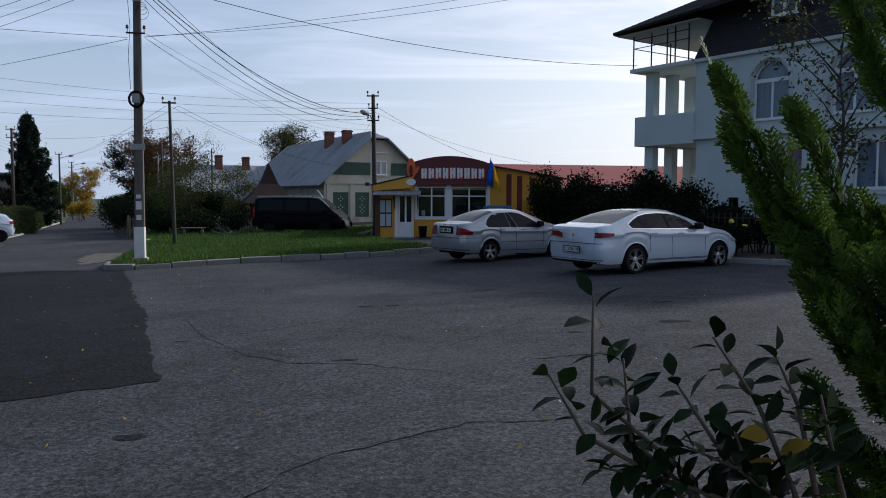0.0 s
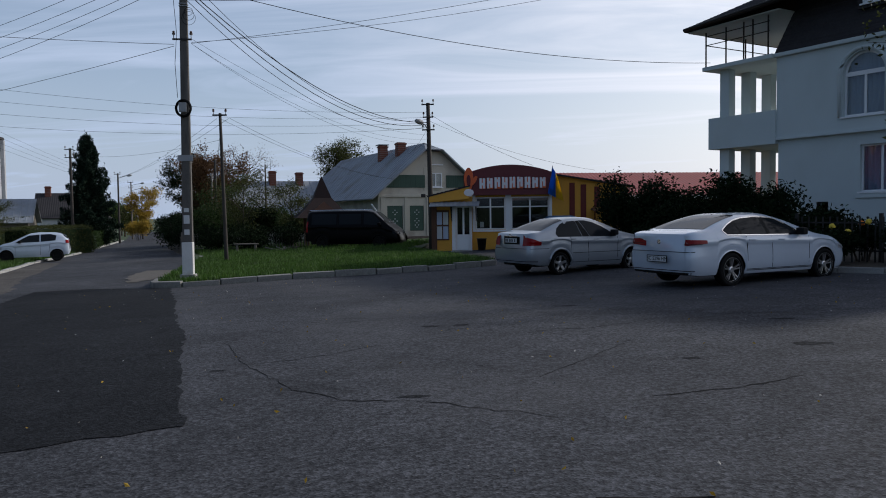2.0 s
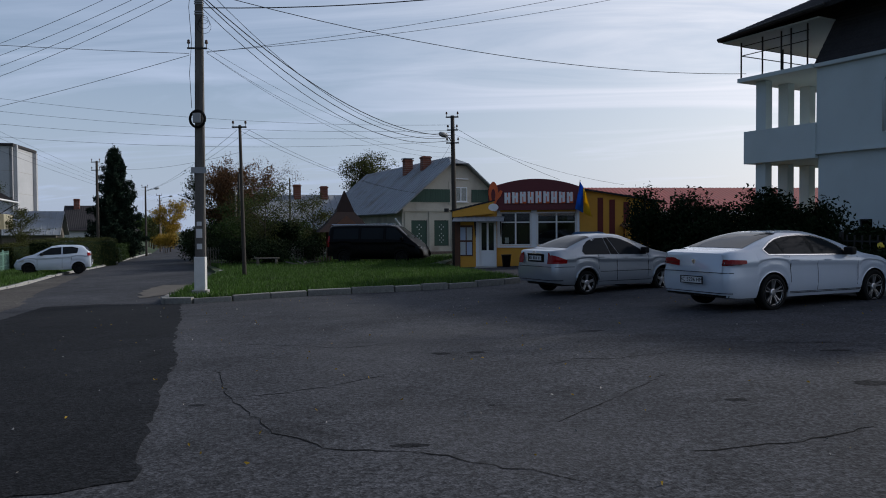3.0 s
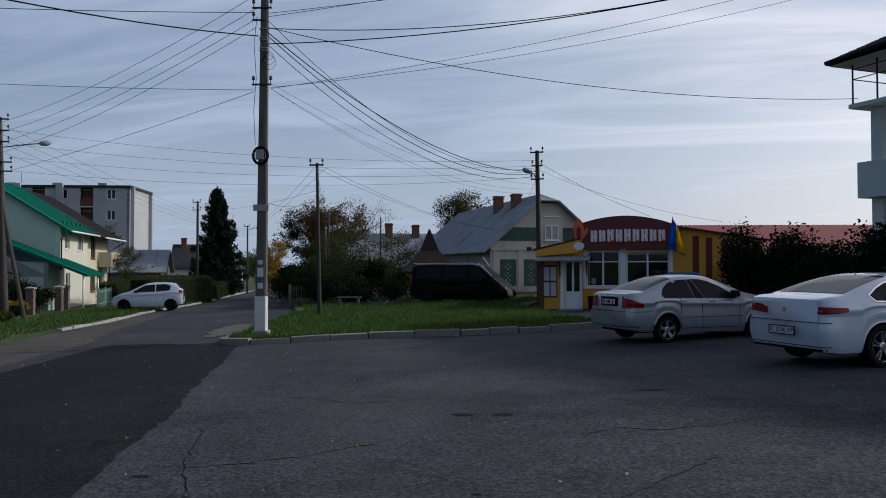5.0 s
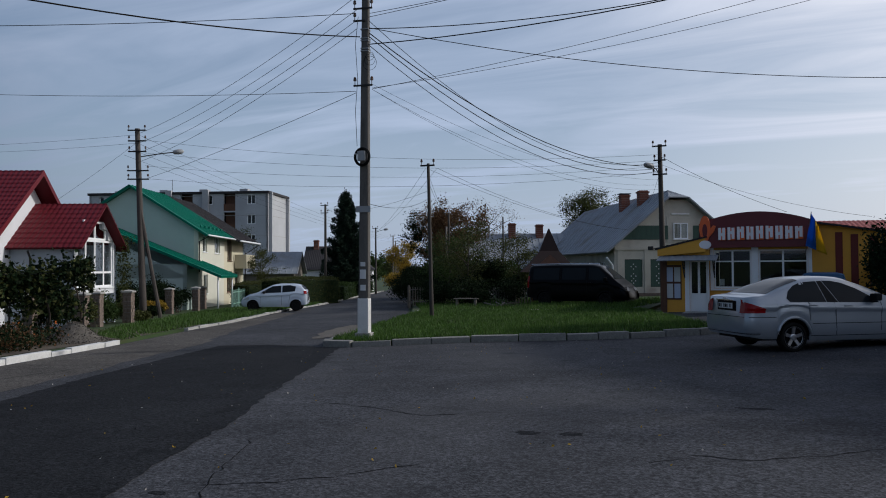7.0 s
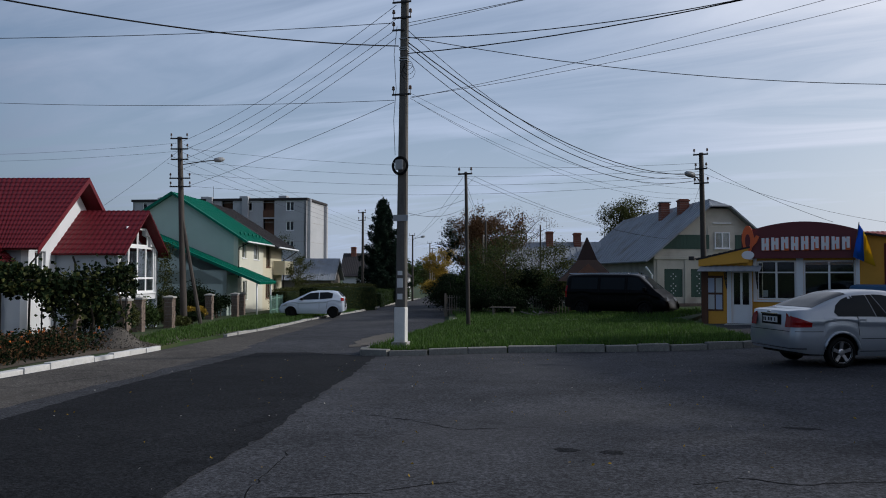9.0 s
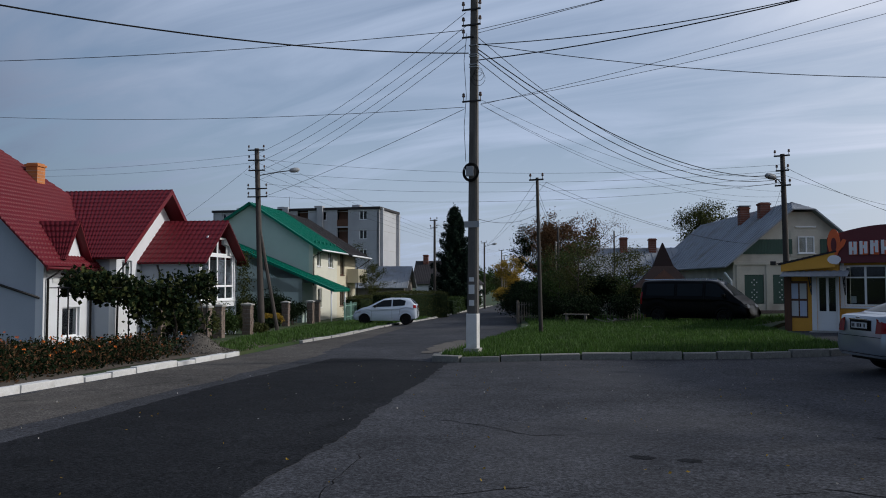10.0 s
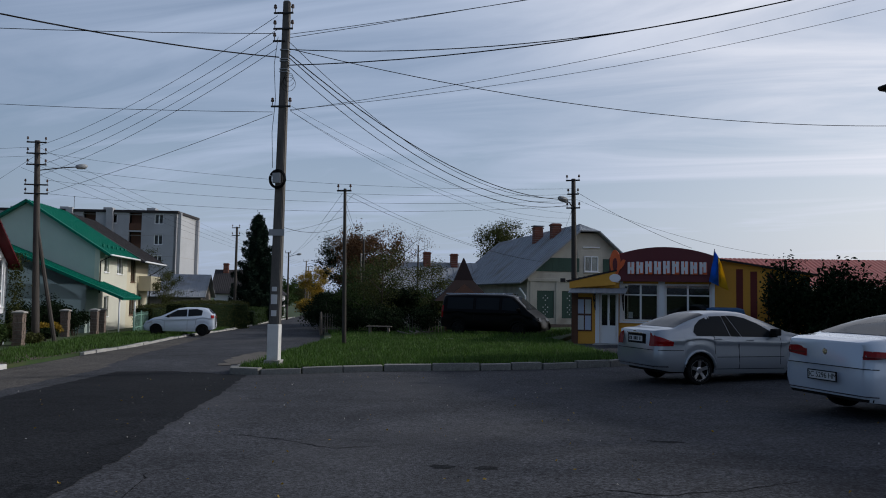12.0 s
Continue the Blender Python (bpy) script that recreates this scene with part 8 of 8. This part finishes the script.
def black_van():
    c = thing("van", at_ground(-9.95, 40.3, -6, 0.16), "black panel van parked on the grass", "van", "parked cars")
    sh = CarShell(0.95, 4.1, 0.95,
                  [(-0.95, 1.86), (-0.85, 1.94), (0.5, 1.97), (2.3, 1.96), (2.7, 1.88), (3.15, 1.5), (3.5, 1.17), (3.85, 1.02), (4.1, 0.82)],
                  [(-0.95, 1.2), (2.5, 1.2), (3.3, 1.08), (3.8, 0.98), (4.1, 0.74)],
                  [(-0.95, 0.4), (0.5, 0.3), (2.6, 0.28), (4.1, 0.32)], (0.0, 3.0), 0.38, 0.2,
                  [(0.2, 0.08), (0.5, 0.0), (1.2, 0.03), (1.9, 0.1)], [(0.2, 0.1), (0.5, 0.0), (0.9, 0.2)])
    w = [[(2.2, 1.24), (3.2, 1.18), (2.95, 1.5), (2.65, 1.78), (2.2, 1.8)], [(0.9, 1.24), (2.05, 1.24), (2.05, 1.78), (0.9, 1.78)], [(-0.6, 1.24), (0.75, 1.24), (0.75, 1.78), (-0.6, 1.78)]]
    finish_car(c, sh, BLACK_PAINT, w, (-0.93, -0.9, 0.6, 0.6), (3.4, 2.72, 0.74, 0.68), [((2.12, 1.8), (2.12, 0.4)), ((0.82, 1.8), (0.82, 0.5)), ((3.25, 1.1), (3.2, 0.45))], 0.33, 0.82, 5, False, ((2.3, 1.1),), (3.05, 1.25), (-0.97, 0.75, ""), rim_mat=PLASTIC)
    for sgn in (-1, 1):
        part("tail_lamp", sh.wrap(-1, 0.66, 0.92, 0.85, 1.4, sgn, 0.01), TAIL_RED, c, "red tail lamp")
        part("headlamp", sh.wrap(1, 0.4, 1.1, 0.74, 0.9, sgn), TINT, c)
        bm = bmesh.new(); tube(bm, [(-0.7, sgn * 0.72, 1.965), (2.2, sgn * 0.72, 1.985)], 0.025, 6); part("roof_rail", bm, CHROME, c, "bright roof rail")
    return c


white_sedan()
silver_sedan()
white_hatchback()
black_van()

# ---- gardens and small things ----


def gate_post(x, y, h=1.35, w=0.36):
    p = thing("fence_post", at_ground(x, y, 25, 0.12), "brown rubble stone fence post with a pale cap", "fence post", "stone fence posts")
    bm = bmesh.new()
    box(bm, (-w / 2 + 0.03, -w / 2 + 0.03, -0.2), (w / 2 - 0.03, w / 2 - 0.03, h), 0)
    part("mortar_core", bm, CONCRETE, p)
    rs = random.Random(int(x * 100))
    z = 0.0
    while z < h - 0.06:
        hh = min(rs.uniform(0.12, 0.22), h - z)
        for sx, sy in ((-1, 0), (1, 0), (0, -1), (0, 1)):
            cut = rs.uniform(-0.07, 0.07)
            for a, b in ((-w / 2, cut - 0.008), (cut + 0.008, w / 2)):
                bm = bmesh.new()
                o = rs.uniform(0.0, 0.025)
                if sx: box(bm, (sx * (w / 2 - 0.03) if sx > 0 else -w / 2 - o, a, z + 0.006), ((w / 2 + o) if sx > 0 else -(w / 2 - 0.03), b, z + hh - 0.006), 0)
                else: box(bm, (a + 0.001, sy * (w / 2 - 0.03) if sy > 0 else -w / 2 - o, z + 0.006), (b - 0.001, (w / 2 + o) if sy > 0 else -(w / 2 - 0.03), z + hh - 0.006), 0)
                part("stone", bm, STONE, p)
        z += hh
    bm = bmesh.new()
    prism(bm, [(-w / 2 - 0.06, -w / 2 - 0.06), (w / 2 + 0.06, -w / 2 - 0.06), (w / 2 + 0.06, w / 2 + 0.06), (-w / 2 - 0.06, w / 2 + 0.06)], 0.06, Matrix.Translation((0, 0, h)))
    t = [bm.verts.new((sx * (w / 2 + 0.05), sy * (w / 2 + 0.05), h + 0.061)) for sx, sy in ((-1, -1), (1, -1), (1, 1), (-1, 1))]
    a = bm.verts.new((0, 0, h + 0.13))
    for i in range(4): bm.faces.new((t[i], t[(i + 1) % 4], a))
    part("cap", bm, CONCRETE, p)
    return p


for x, y in ((-24.44, 23.29), (-23.03, 24.33), (-25.19, 26.92), (-29.4, 32.4), (-26.12, 29.45), (-32.0, 40.2), (-33.6, 42.6), (-31.0, 37.0)):
    gate_post(x, y)


def flower_garden():
    bed = thing("garden_flowers", Matrix.Identity(4), "tall mixed garden flowers with orange marigold blooms", "flowers", kind="stuff")
    rs = np.random.RandomState(31)
    poly = [(-14.3, 11.6), (-16.7, 16.2), (-18.1, 19.6), (-21.3, 18.8), (-22.5, 14.5), (-18.0, 10.3)]
    ok = in_poly(poly)
    plants = []
    while len(plants) < 760:
        x, y = rs.uniform(-23, -14), rs.uniform(10, 20)
        if ok(x, y): plants.append((x, y, 0.35 + 0.35 * rs.rand() + 0.15 * noise.noise((x, y, 0))))
    leaf, bloom = [], []
    for x, y, h in plants:
        n = 34
        t = rs.rand(n)
        leaf.append(np.stack([x + rs.normal(0, 0.12, n), y + rs.normal(0, 0.12, n), gz(x, y) + 0.13 + h * t], 1))
        for q in range(rs.randint(0, 6) // 5):
            bloom.append((x + rs.normal(0, 0.12), y + rs.normal(0, 0.12), gz(x, y) + 0.13 + h * (0.85 + 0.25 * rs.rand())))
    leaf = np.concatenate(leaf)
    cut = int(len(leaf) * 0.62)
    rs.shuffle(leaf)
    leaf_mesh("foliage", leaf[:cut], 0.1, LEAF_DARK, bed, "", seed=2)
    leaf_mesh("dry_foliage", leaf[cut:], 0.09, LEAF_BROWN, bed, "", seed=3)
    b = np.array(bloom)
    b = np.repeat(b, 7, 0) + rs.normal(0, 0.016, (len(b) * 7, 3))
    leaf_mesh("blooms", b, 0.045, PETAL_ORANGE, bed, "orange blooms", seed=4, aspect=0.8)
    return bed


def vine_arbour():
    a = thing("grape_arbour", at_ground(-22.6, 18.2, 70, 0.1), "dark grape vine grown over a thin metal arbour", "arbour")
    for x, y in ((0.1, -0.6), (2.3, -0.6), (4.5, -0.6), (0.1, 0.8), (2.3, 0.8), (4.5, 0.8)):
        bm = bmesh.new(); tube(bm, [(x, y, -0.2), (x, y, 2.15)], 0.025, 6); part("post", bm, IRON, a)
    for y in (-0.6, 0.8):
        bm = bmesh.new(); tube(bm, [(-0.2, y, 2.15), (4.8, y, 2.15)], 0.02, 6); part("beam", bm, IRON, a)
    for x in (0.1, 1.2, 2.3, 3.4, 4.5):
        bm = bmesh.new(); tube(bm, [(x, -0.75, 2.17), (x, 0.95, 2.17)], 0.015, 5); part("rafter", bm, IRON, a)
    rs = np.random.RandomState(41)
    n = 8200
    t = rs.rand(n)
    x = 0.2 + 4.6 * t
    top = rs.rand(n) < 0.5
    z = np.where(top, 2.15 + 0.22 * rs.normal(size=n) + 0.18 * np.sin(x * 1.7), 2.2 - (0.35 + 1.85 * np.clip((x - 0.9) / 2.2, 0, 1) * rs.rand(n)) * rs.rand(n) ** 0.6)
    y = np.where(top, rs.uniform(-0.95, 1.1, n), np.where(rs.rand(n) < 0.6, -0.75, 0.9) + 0.18 * rs.normal(size=n))
    hole = np.array([noise.noise((p * 1.1, q * 1.1, r * 1.1)) for p, q, r in zip(x, y, z)])
    keep = hole > -0.18
    c = np.stack([x, y, np.maximum(z, 0.15)], 1)[keep]
    leaf_mesh("vine_leaves", c[::4], 0.15, LEAF_OLIVE, a, "yellowing vine leaves", seed=5, aspect=0.85)
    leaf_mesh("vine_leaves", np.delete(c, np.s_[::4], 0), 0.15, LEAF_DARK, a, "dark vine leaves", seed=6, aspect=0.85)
    bm = bmesh.new()
    for x in (2.4, 3.6, 4.6):
        tube(bm, [(x, 0.0, -0.2), (x + 0.1, 0.1, 0.8), (x - 0.1, 0, 1.6), (x - 0.4, 0.1, 2.2)], [0.04, 0.035, 0.025, 0.015], 6)
    part("vine_stem", bm, BARK, a)
    return a


def gravel_pile():
    p = thing("gravel_heap", at_ground(-18.9, 20.5, 20, 0.12), "small heap of grey gravel beside the kerb", "gravel heap")
    bm = bmesh.new()
    n, m = 26, 9
    rings = []
    for j in range(m + 1):
        r = 1.05 * j / m
        rings.append([bm.verts.new((r * math.cos(a) * 1.2, r * math.sin(a), max(-0.03, 0.62 * math.exp(-(r / 0.55) ** 2) - 0.03 + 0.03 * noise.noise((r * 5, a * 3, 1))))) for a in [2 * math.pi * k / n for k in range(n)]])
    for a, b in zip(rings, rings[1:]):
        for k in range(n): bm.faces.new((a[k], a[(k + 1) % n], b[(k + 1) % n], b[k]))
    part("mound", bm, GRIT, p, "", True)
    rs = np.random.RandomState(51)
    r, a = 1.05 * rs.rand(1500) ** 0.6, rs.rand(1500) * 6.28
    leaf_mesh("pebbles", np.stack([r * np.cos(a) * 1.2, r * np.sin(a), 0.62 * np.exp(-(r / 0.55) ** 2)], 1), 0.045, GRIT, p, "", seed=6, aspect=0.8)
    return p


flower_garden()
vine_arbour()
gravel_pile()
for k, (x, y, r, h, l) in enumerate(((-24.8, 24.2, 1.1, 1.9, LEAF_DARK), (-24.2, 25.0, 0.9, 1.7, LEAF_OLIVE), (-26.2, 27.6, 1.0, 1.6, LEAF_MID), (-27.2, 29.4, 0.9, 1.1, LEAF_OLIVE), (-30.6, 33.6, 1.2, 1.9, LEAF_DARK), (-30.0, 34.9, 0.7, 0.9, LEAF_YELLOW),
                                     (-32.6, 37.2, 1.3, 2.2, LEAF_DARK), (-31.8, 38.6, 1.1, 1.7, LEAF_DARK), (-34.4, 39.6, 1.3, 2.0, LEAF_DARK), (-28.4, 33.0, 0.6, 0.6, LEAF_DARK), (-26.2, 30.2, 0.5, 0.6, LEAF_OLIVE))):
    bush(x, y, r, h, "garden shrub along the stone fence posts", l, 2000, 0.1, 170 + k)


def picket_fence(p, q, n, h, material, label):
    (x, y), (x2, y2) = p, q
    L = math.hypot(x2 - x, y2 - y)
    f = thing("fence", at_ground(x, y, math.degrees(math.atan2(y2 - y, x2 - x)), 0.1), label, "fence", "fences")
    for z in (h * 0.25, h * 0.85):
        bm = bmesh.new(); box(bm, (0, -0.015, z), (L, 0.015, z + 0.04), 0); part("rail", bm, material, f)
    me = None
    for k in range(n + 1):
        if me is None:
            bm = bmesh.new(); box(bm, (-0.02, -0.03, -0.1), (0.02, -0.016, h), 0)
            me = bpy.data.meshes.new("picket"); bm.to_mesh(me); bm.free(); me.materials.append(material)
        o = new("picket", me); o.parent = f; o.location = (L * k / n, 0, 0)
    for k in range(int(L / 2.2) + 1):
        bm = bmesh.new(); u = min(L, k * 2.2); box(bm, (u - 0.04, 0.016, -0.2), (u + 0.04, 0.09, h + 0.08), 0.005); part("post", bm, material, f)
    return f


picket_fence((-31.2, 42.6), (-33.6, 47.0), 22, 1.2, MINT_RAIL, "pale mint painted metal fence by the green house")
picket_fence((-18.6, 42.0), (-11.2, 40.9), 46, 1.1, WOOD_GREY, "old grey picket fence in front of the yard")
picket_fence((-24.6, 53.6), (-18.6, 42.0), 60, 1.1, WOOD_GREY, "old grey picket fence along the side road")
picket_fence((7.0, 21.8), (12.8, 14.2), 50, 1.15, IRON, "dark wire garden fence behind the roses")


def flag():
    f = thing("flag", pose(1.3, 35.0, gz(1.3, 35.0) + 2.15), "blue and yellow flag on a slanting pole at the shop", "flag")
    bm = bmesh.new(); tube(bm, [(-0.15, 0.2, -0.1), (0.06, -0.45, 1.45)], 0.015, 6); part("pole", bm, WOOD_GREY, f)

    def cloth(a0, a1, material):
        bm = bmesh.new()
        n, m = 10, 12
        rows = []
        for i in range(n + 1):
            s = a0 + (a1 - a0) * i / n
            row = []
            for j in range(m + 1):
                t = j / m
                x = 0.06 + s * 0.5 * (0.45 + 0.55 * t) - 0.2 * t * (1 - s)
                z = 1.4 - 0.45 * s - 1.15 * t + 0.1 * s * t
                y = -0.45 + 0.3 * t + 0.09 * math.sin(s * 9 + t * 3)
                row.append(bm.verts.new((x, y, z)))
            rows.append(row)
        for p, q in zip(rows, rows[1:]):
            for j in range(m): bm.faces.new((p[j], p[j + 1], q[j + 1], q[j]))
        r = bmesh.ops.solidify(bm, geom=bm.faces[:], thickness=0.004)
        return bm
    part("blue_half", cloth(0, 0.5, CANVAS_BLUE), CANVAS_BLUE, f, "blue cloth", True)
    part("yellow_half", cloth(0.505, 1.0, CANVAS_YELLOW), CANVAS_YELLOW, f, "yellow cloth", True)
    return f


flag()


def litter_bin(x, y):
    b = thing("litter_bin", at_ground(x, y, 10, 0.03), "small dark litter bin at the shop door", "litter bin")
    bm = bmesh.new(); lathe(bm, [(0.16, 0.02), (0.21, 0.5), (0.23, 0.5), (0.23, 0.53), (0.19, 0.53), (0.15, 0.06)], 14); part("bucket", bm, IRON, b, "", True)
    bm = bmesh.new(); tube(bm, [(-0.2, 0, 0), (0.2, 0, 0.02)], 0.02, 6); part("foot", bm, IRON, b)


litter_bin(-1.75, 34.55)


def camera_box():
    b = thing("lamp_box", pose(-4.35, 35.05, gz(-4.3, 35) + 2.55), "small dark floodlight on the shop corner", "lamp")
    bm = bmesh.new(); box(bm, (-0.1, -0.14, -0.07), (0.1, 0.02, 0.08), 0.015); part("housing", bm, IRON, b)
    bm = bmesh.new(); tube(bm, [(0, 0, 0), (0.15, 0.12, 0), (0.3, 0.2, -0.02)], 0.02, 6); part("arm", bm, IRON, b)


camera_box()


def garden_bench(x, y):
    b = thing("bench", at_ground(x, y, 15, 0.15), "small grey plank bench on the grass", "bench")
    for k in range(2):
        bm = bmesh.new(); box(bm, (-0.6, -0.2 + 0.21 * k, 0.42), (0.6, -0.01 + 0.21 * k, 0.46), 0.005); part("plank", bm, WOOD_GREY, b)
    for s in (-0.45, 0.45):
        bm = bmesh.new(); box(bm, (s - 0.05, -0.15, -0.05), (s + 0.05, 0.15, 0.42), 0.005); part("leg", bm, WOOD_GREY, b)


garden_bench(-13.9, 39.0)


def timber_pile(x, y):
    rs = random.Random(5)
    for k in range(7):
        b = thing("log", at_ground(x + rs.uniform(-0.6, 0.6), y + rs.uniform(-0.3, 0.3), rs.uniform(0, 180), 0.22), "cut branch lying in the grass", "log", "cut branches")
        bm = bmesh.new(); tube(bm, [(-0.45, 0, 0), (0, 0.05, 0.06), (0.5, 0, 0.16)], [0.05, 0.045, 0.03], 7); part("wood", bm, BARK if k % 2 else WOOD_GREY, b, "", True)


timber_pile(-11.7, 38.4)
# worn holes and dark spots in the asphalt
for k, (x, y, a, b) in enumerate(((2.63, 9.2, 0.3, 0.16), (1.19, 8.5, 0.13, 0.08), (-1.75, 11.45, 0.2, 0.14), (-1.3, 11.5, 0.16, 0.12), (-2.63, 4.39, 0.18, 0.12), (-1.45, 7.05, 0.2, 0.07), (-3.7, 8.45, 0.12, 0.06), (-0.94, 8.36, 0.05, 0.04), (3.0, 11.2, 0.25, 0.1), (0.3, 13.5, 0.3, 0.1), (-9.0, 14.0, 0.3, 0.1), (-12.9, 13.9, 0.4, 0.15))):
    pl = [(x + a * math.cos(t) * 0.7 * (1 + 0.5 * noise.noise((k, 2 * math.cos(t), 2 * math.sin(t)))), y + b * math.sin(t) * 0.7 * (1 + 0.5 * noise.noise((k, 2 * math.cos(t), 2 * math.sin(t))))) for t in [2 * math.pi * i / 18 for i in range(18)]]
    sheet("pothole", pl, 0.0325, FRESH, "shallow dark worn hole in the asphalt", "pothole", "")
rs = np.random.RandomState(77)
n = 320
px, py = rs.uniform(-12, 9, n), 1.5 + 22 * rs.rand(n)
pts = [(x, y, gz(x, y) + 0.045) for x, y in zip(px, py) if in_poly(LOT)(x, y)]
tagged(leaf_mesh("fallen_leaves", pts, 0.035, LEAF_YELLOW, None, "", seed=8, aspect=0.6), "scattered small dry leaves and chips on the asphalt", "leaves", "", "stuff")
pts = [(x, y, gz(x, y) + 0.042) for x, y in zip(rs.uniform(-12, 9, n), 1.5 + 22 * rs.rand(n)) if in_poly(LOT)(x, y)]
tagged(leaf_mesh("stone_chips", pts, 0.025, CONCRETE, None, "", seed=9, aspect=0.8), "scattered pale stone chips on the asphalt", "gravel", "", "stuff")


def crack(points, seed):
    """A wandering open joint in the asphalt, as a thin dark ribbon."""
    rs = random.Random(seed)
    line = []
    for (x, y), (x2, y2) in zip(points, points[1:]):
        n = max(2, int(math.hypot(x2 - x, y2 - y) / 0.12))
        line += [(x + (x2 - x) * k / n + rs.uniform(-0.03, 0.03), y + (y2 - y) * k / n + rs.uniform(-0.03, 0.03)) for k in range(n)]
    w = [rs.uniform(0.004, 0.013) for _ in line]
    poly = [(x, y + h) for (x, y), h in zip(line, w)] + [(x, y - h) for (x, y), h in zip(line[::-1], w[::-1])]
    bm = bmesh.new()
    n = len(line)
    top = [bm.verts.new((x, y, gz(x, y) + 0.0335)) for x, y in poly]
    for k in range(n - 1):
        bm.faces.new((top[k], top[k + 1], top[2 * n - 2 - k], top[2 * n - 1 - k]))
    tagged(part("crack", bm, CRACK), "wandering dark crack in the worn asphalt", "crack", "cracks in the asphalt")


CRACK = mat("open_crack", (0.011, 0.011, 0.011), 0.95, var=0.3, scale=4, fine=60, bump=0.2, spec=0.05)
DARKER_ASPHALT = asphalt_mat("darker_asphalt", (0.036, 0.037, 0.042), 0.2, (0.055, 0.054, 0.056), 0.12)
for k, points in enumerate((
        [(-1.45, 3.2), (-1.29, 3.66), (-1.08, 3.9), (-0.77, 4.14), (-0.47, 4.38), (-0.18, 4.6), (0.15, 4.58), (0.53, 4.6)],
        [(-4.34, 10.42), (-3.52, 8.77), (-2.91, 7.89), (-2.59, 7.4), (-2.21, 7.16), (-2.08, 6.96), (-1.74, 6.93), (-1.38, 6.88), (-0.95, 6.64), (-0.5, 6.4), (-0.11, 6.14)],
        [(-0.38, 7.72), (-0.05, 8.23), (0.3, 8.86), (0.83, 9.86)],
        [(0.52, 6.88), (0.92, 7.02), (1.38, 7.19), (2.05, 7.63)],
        [(-3.52, 8.76), (-3.02, 9.03), (-2.67, 9.3), (-2.33, 9.74), (-2.01, 10.19)],
        [(-0.39, 10.5), (-0.07, 10.87), (0.34, 10.84), (0.92, 11.16), (1.57, 11.75)],
        [(-4.82, 12.63), (-4.05, 12.45), (-3.24, 12.08), (-2.62, 12.48)],
        )):
    crack(points, 200 + k)
# irregular sheets of darker asphalt colour in front of the parked cars
for k, ((x, y), a, b) in enumerate([((2.21, 11.7), 1.0, 0.45), ((3.44, 12.18), 0.9, 0.4), ((1.03, 12.5), 1.2, 0.4)]):
    pl = [(x + a * q * math.cos(t), y + b * q * math.sin(t)) for t, q in [(2 * math.pi * i / 40, 1 + 0.7 * noise.noise((k * 3.1, 1.6 * math.cos(2 * math.pi * i / 40), 1.6 * math.sin(2 * math.pi * i / 40))) + 0.25 * noise.noise((k * 3.1, 6 * math.cos(2 * math.pi * i / 40), 6 * math.sin(2 * math.pi * i / 40)))) for i in range(40)]]
    sheet("dark_patch", pl, 0.0315, DARKER_ASPHALT, "darker irregular patch on the asphalt", "stain", "")
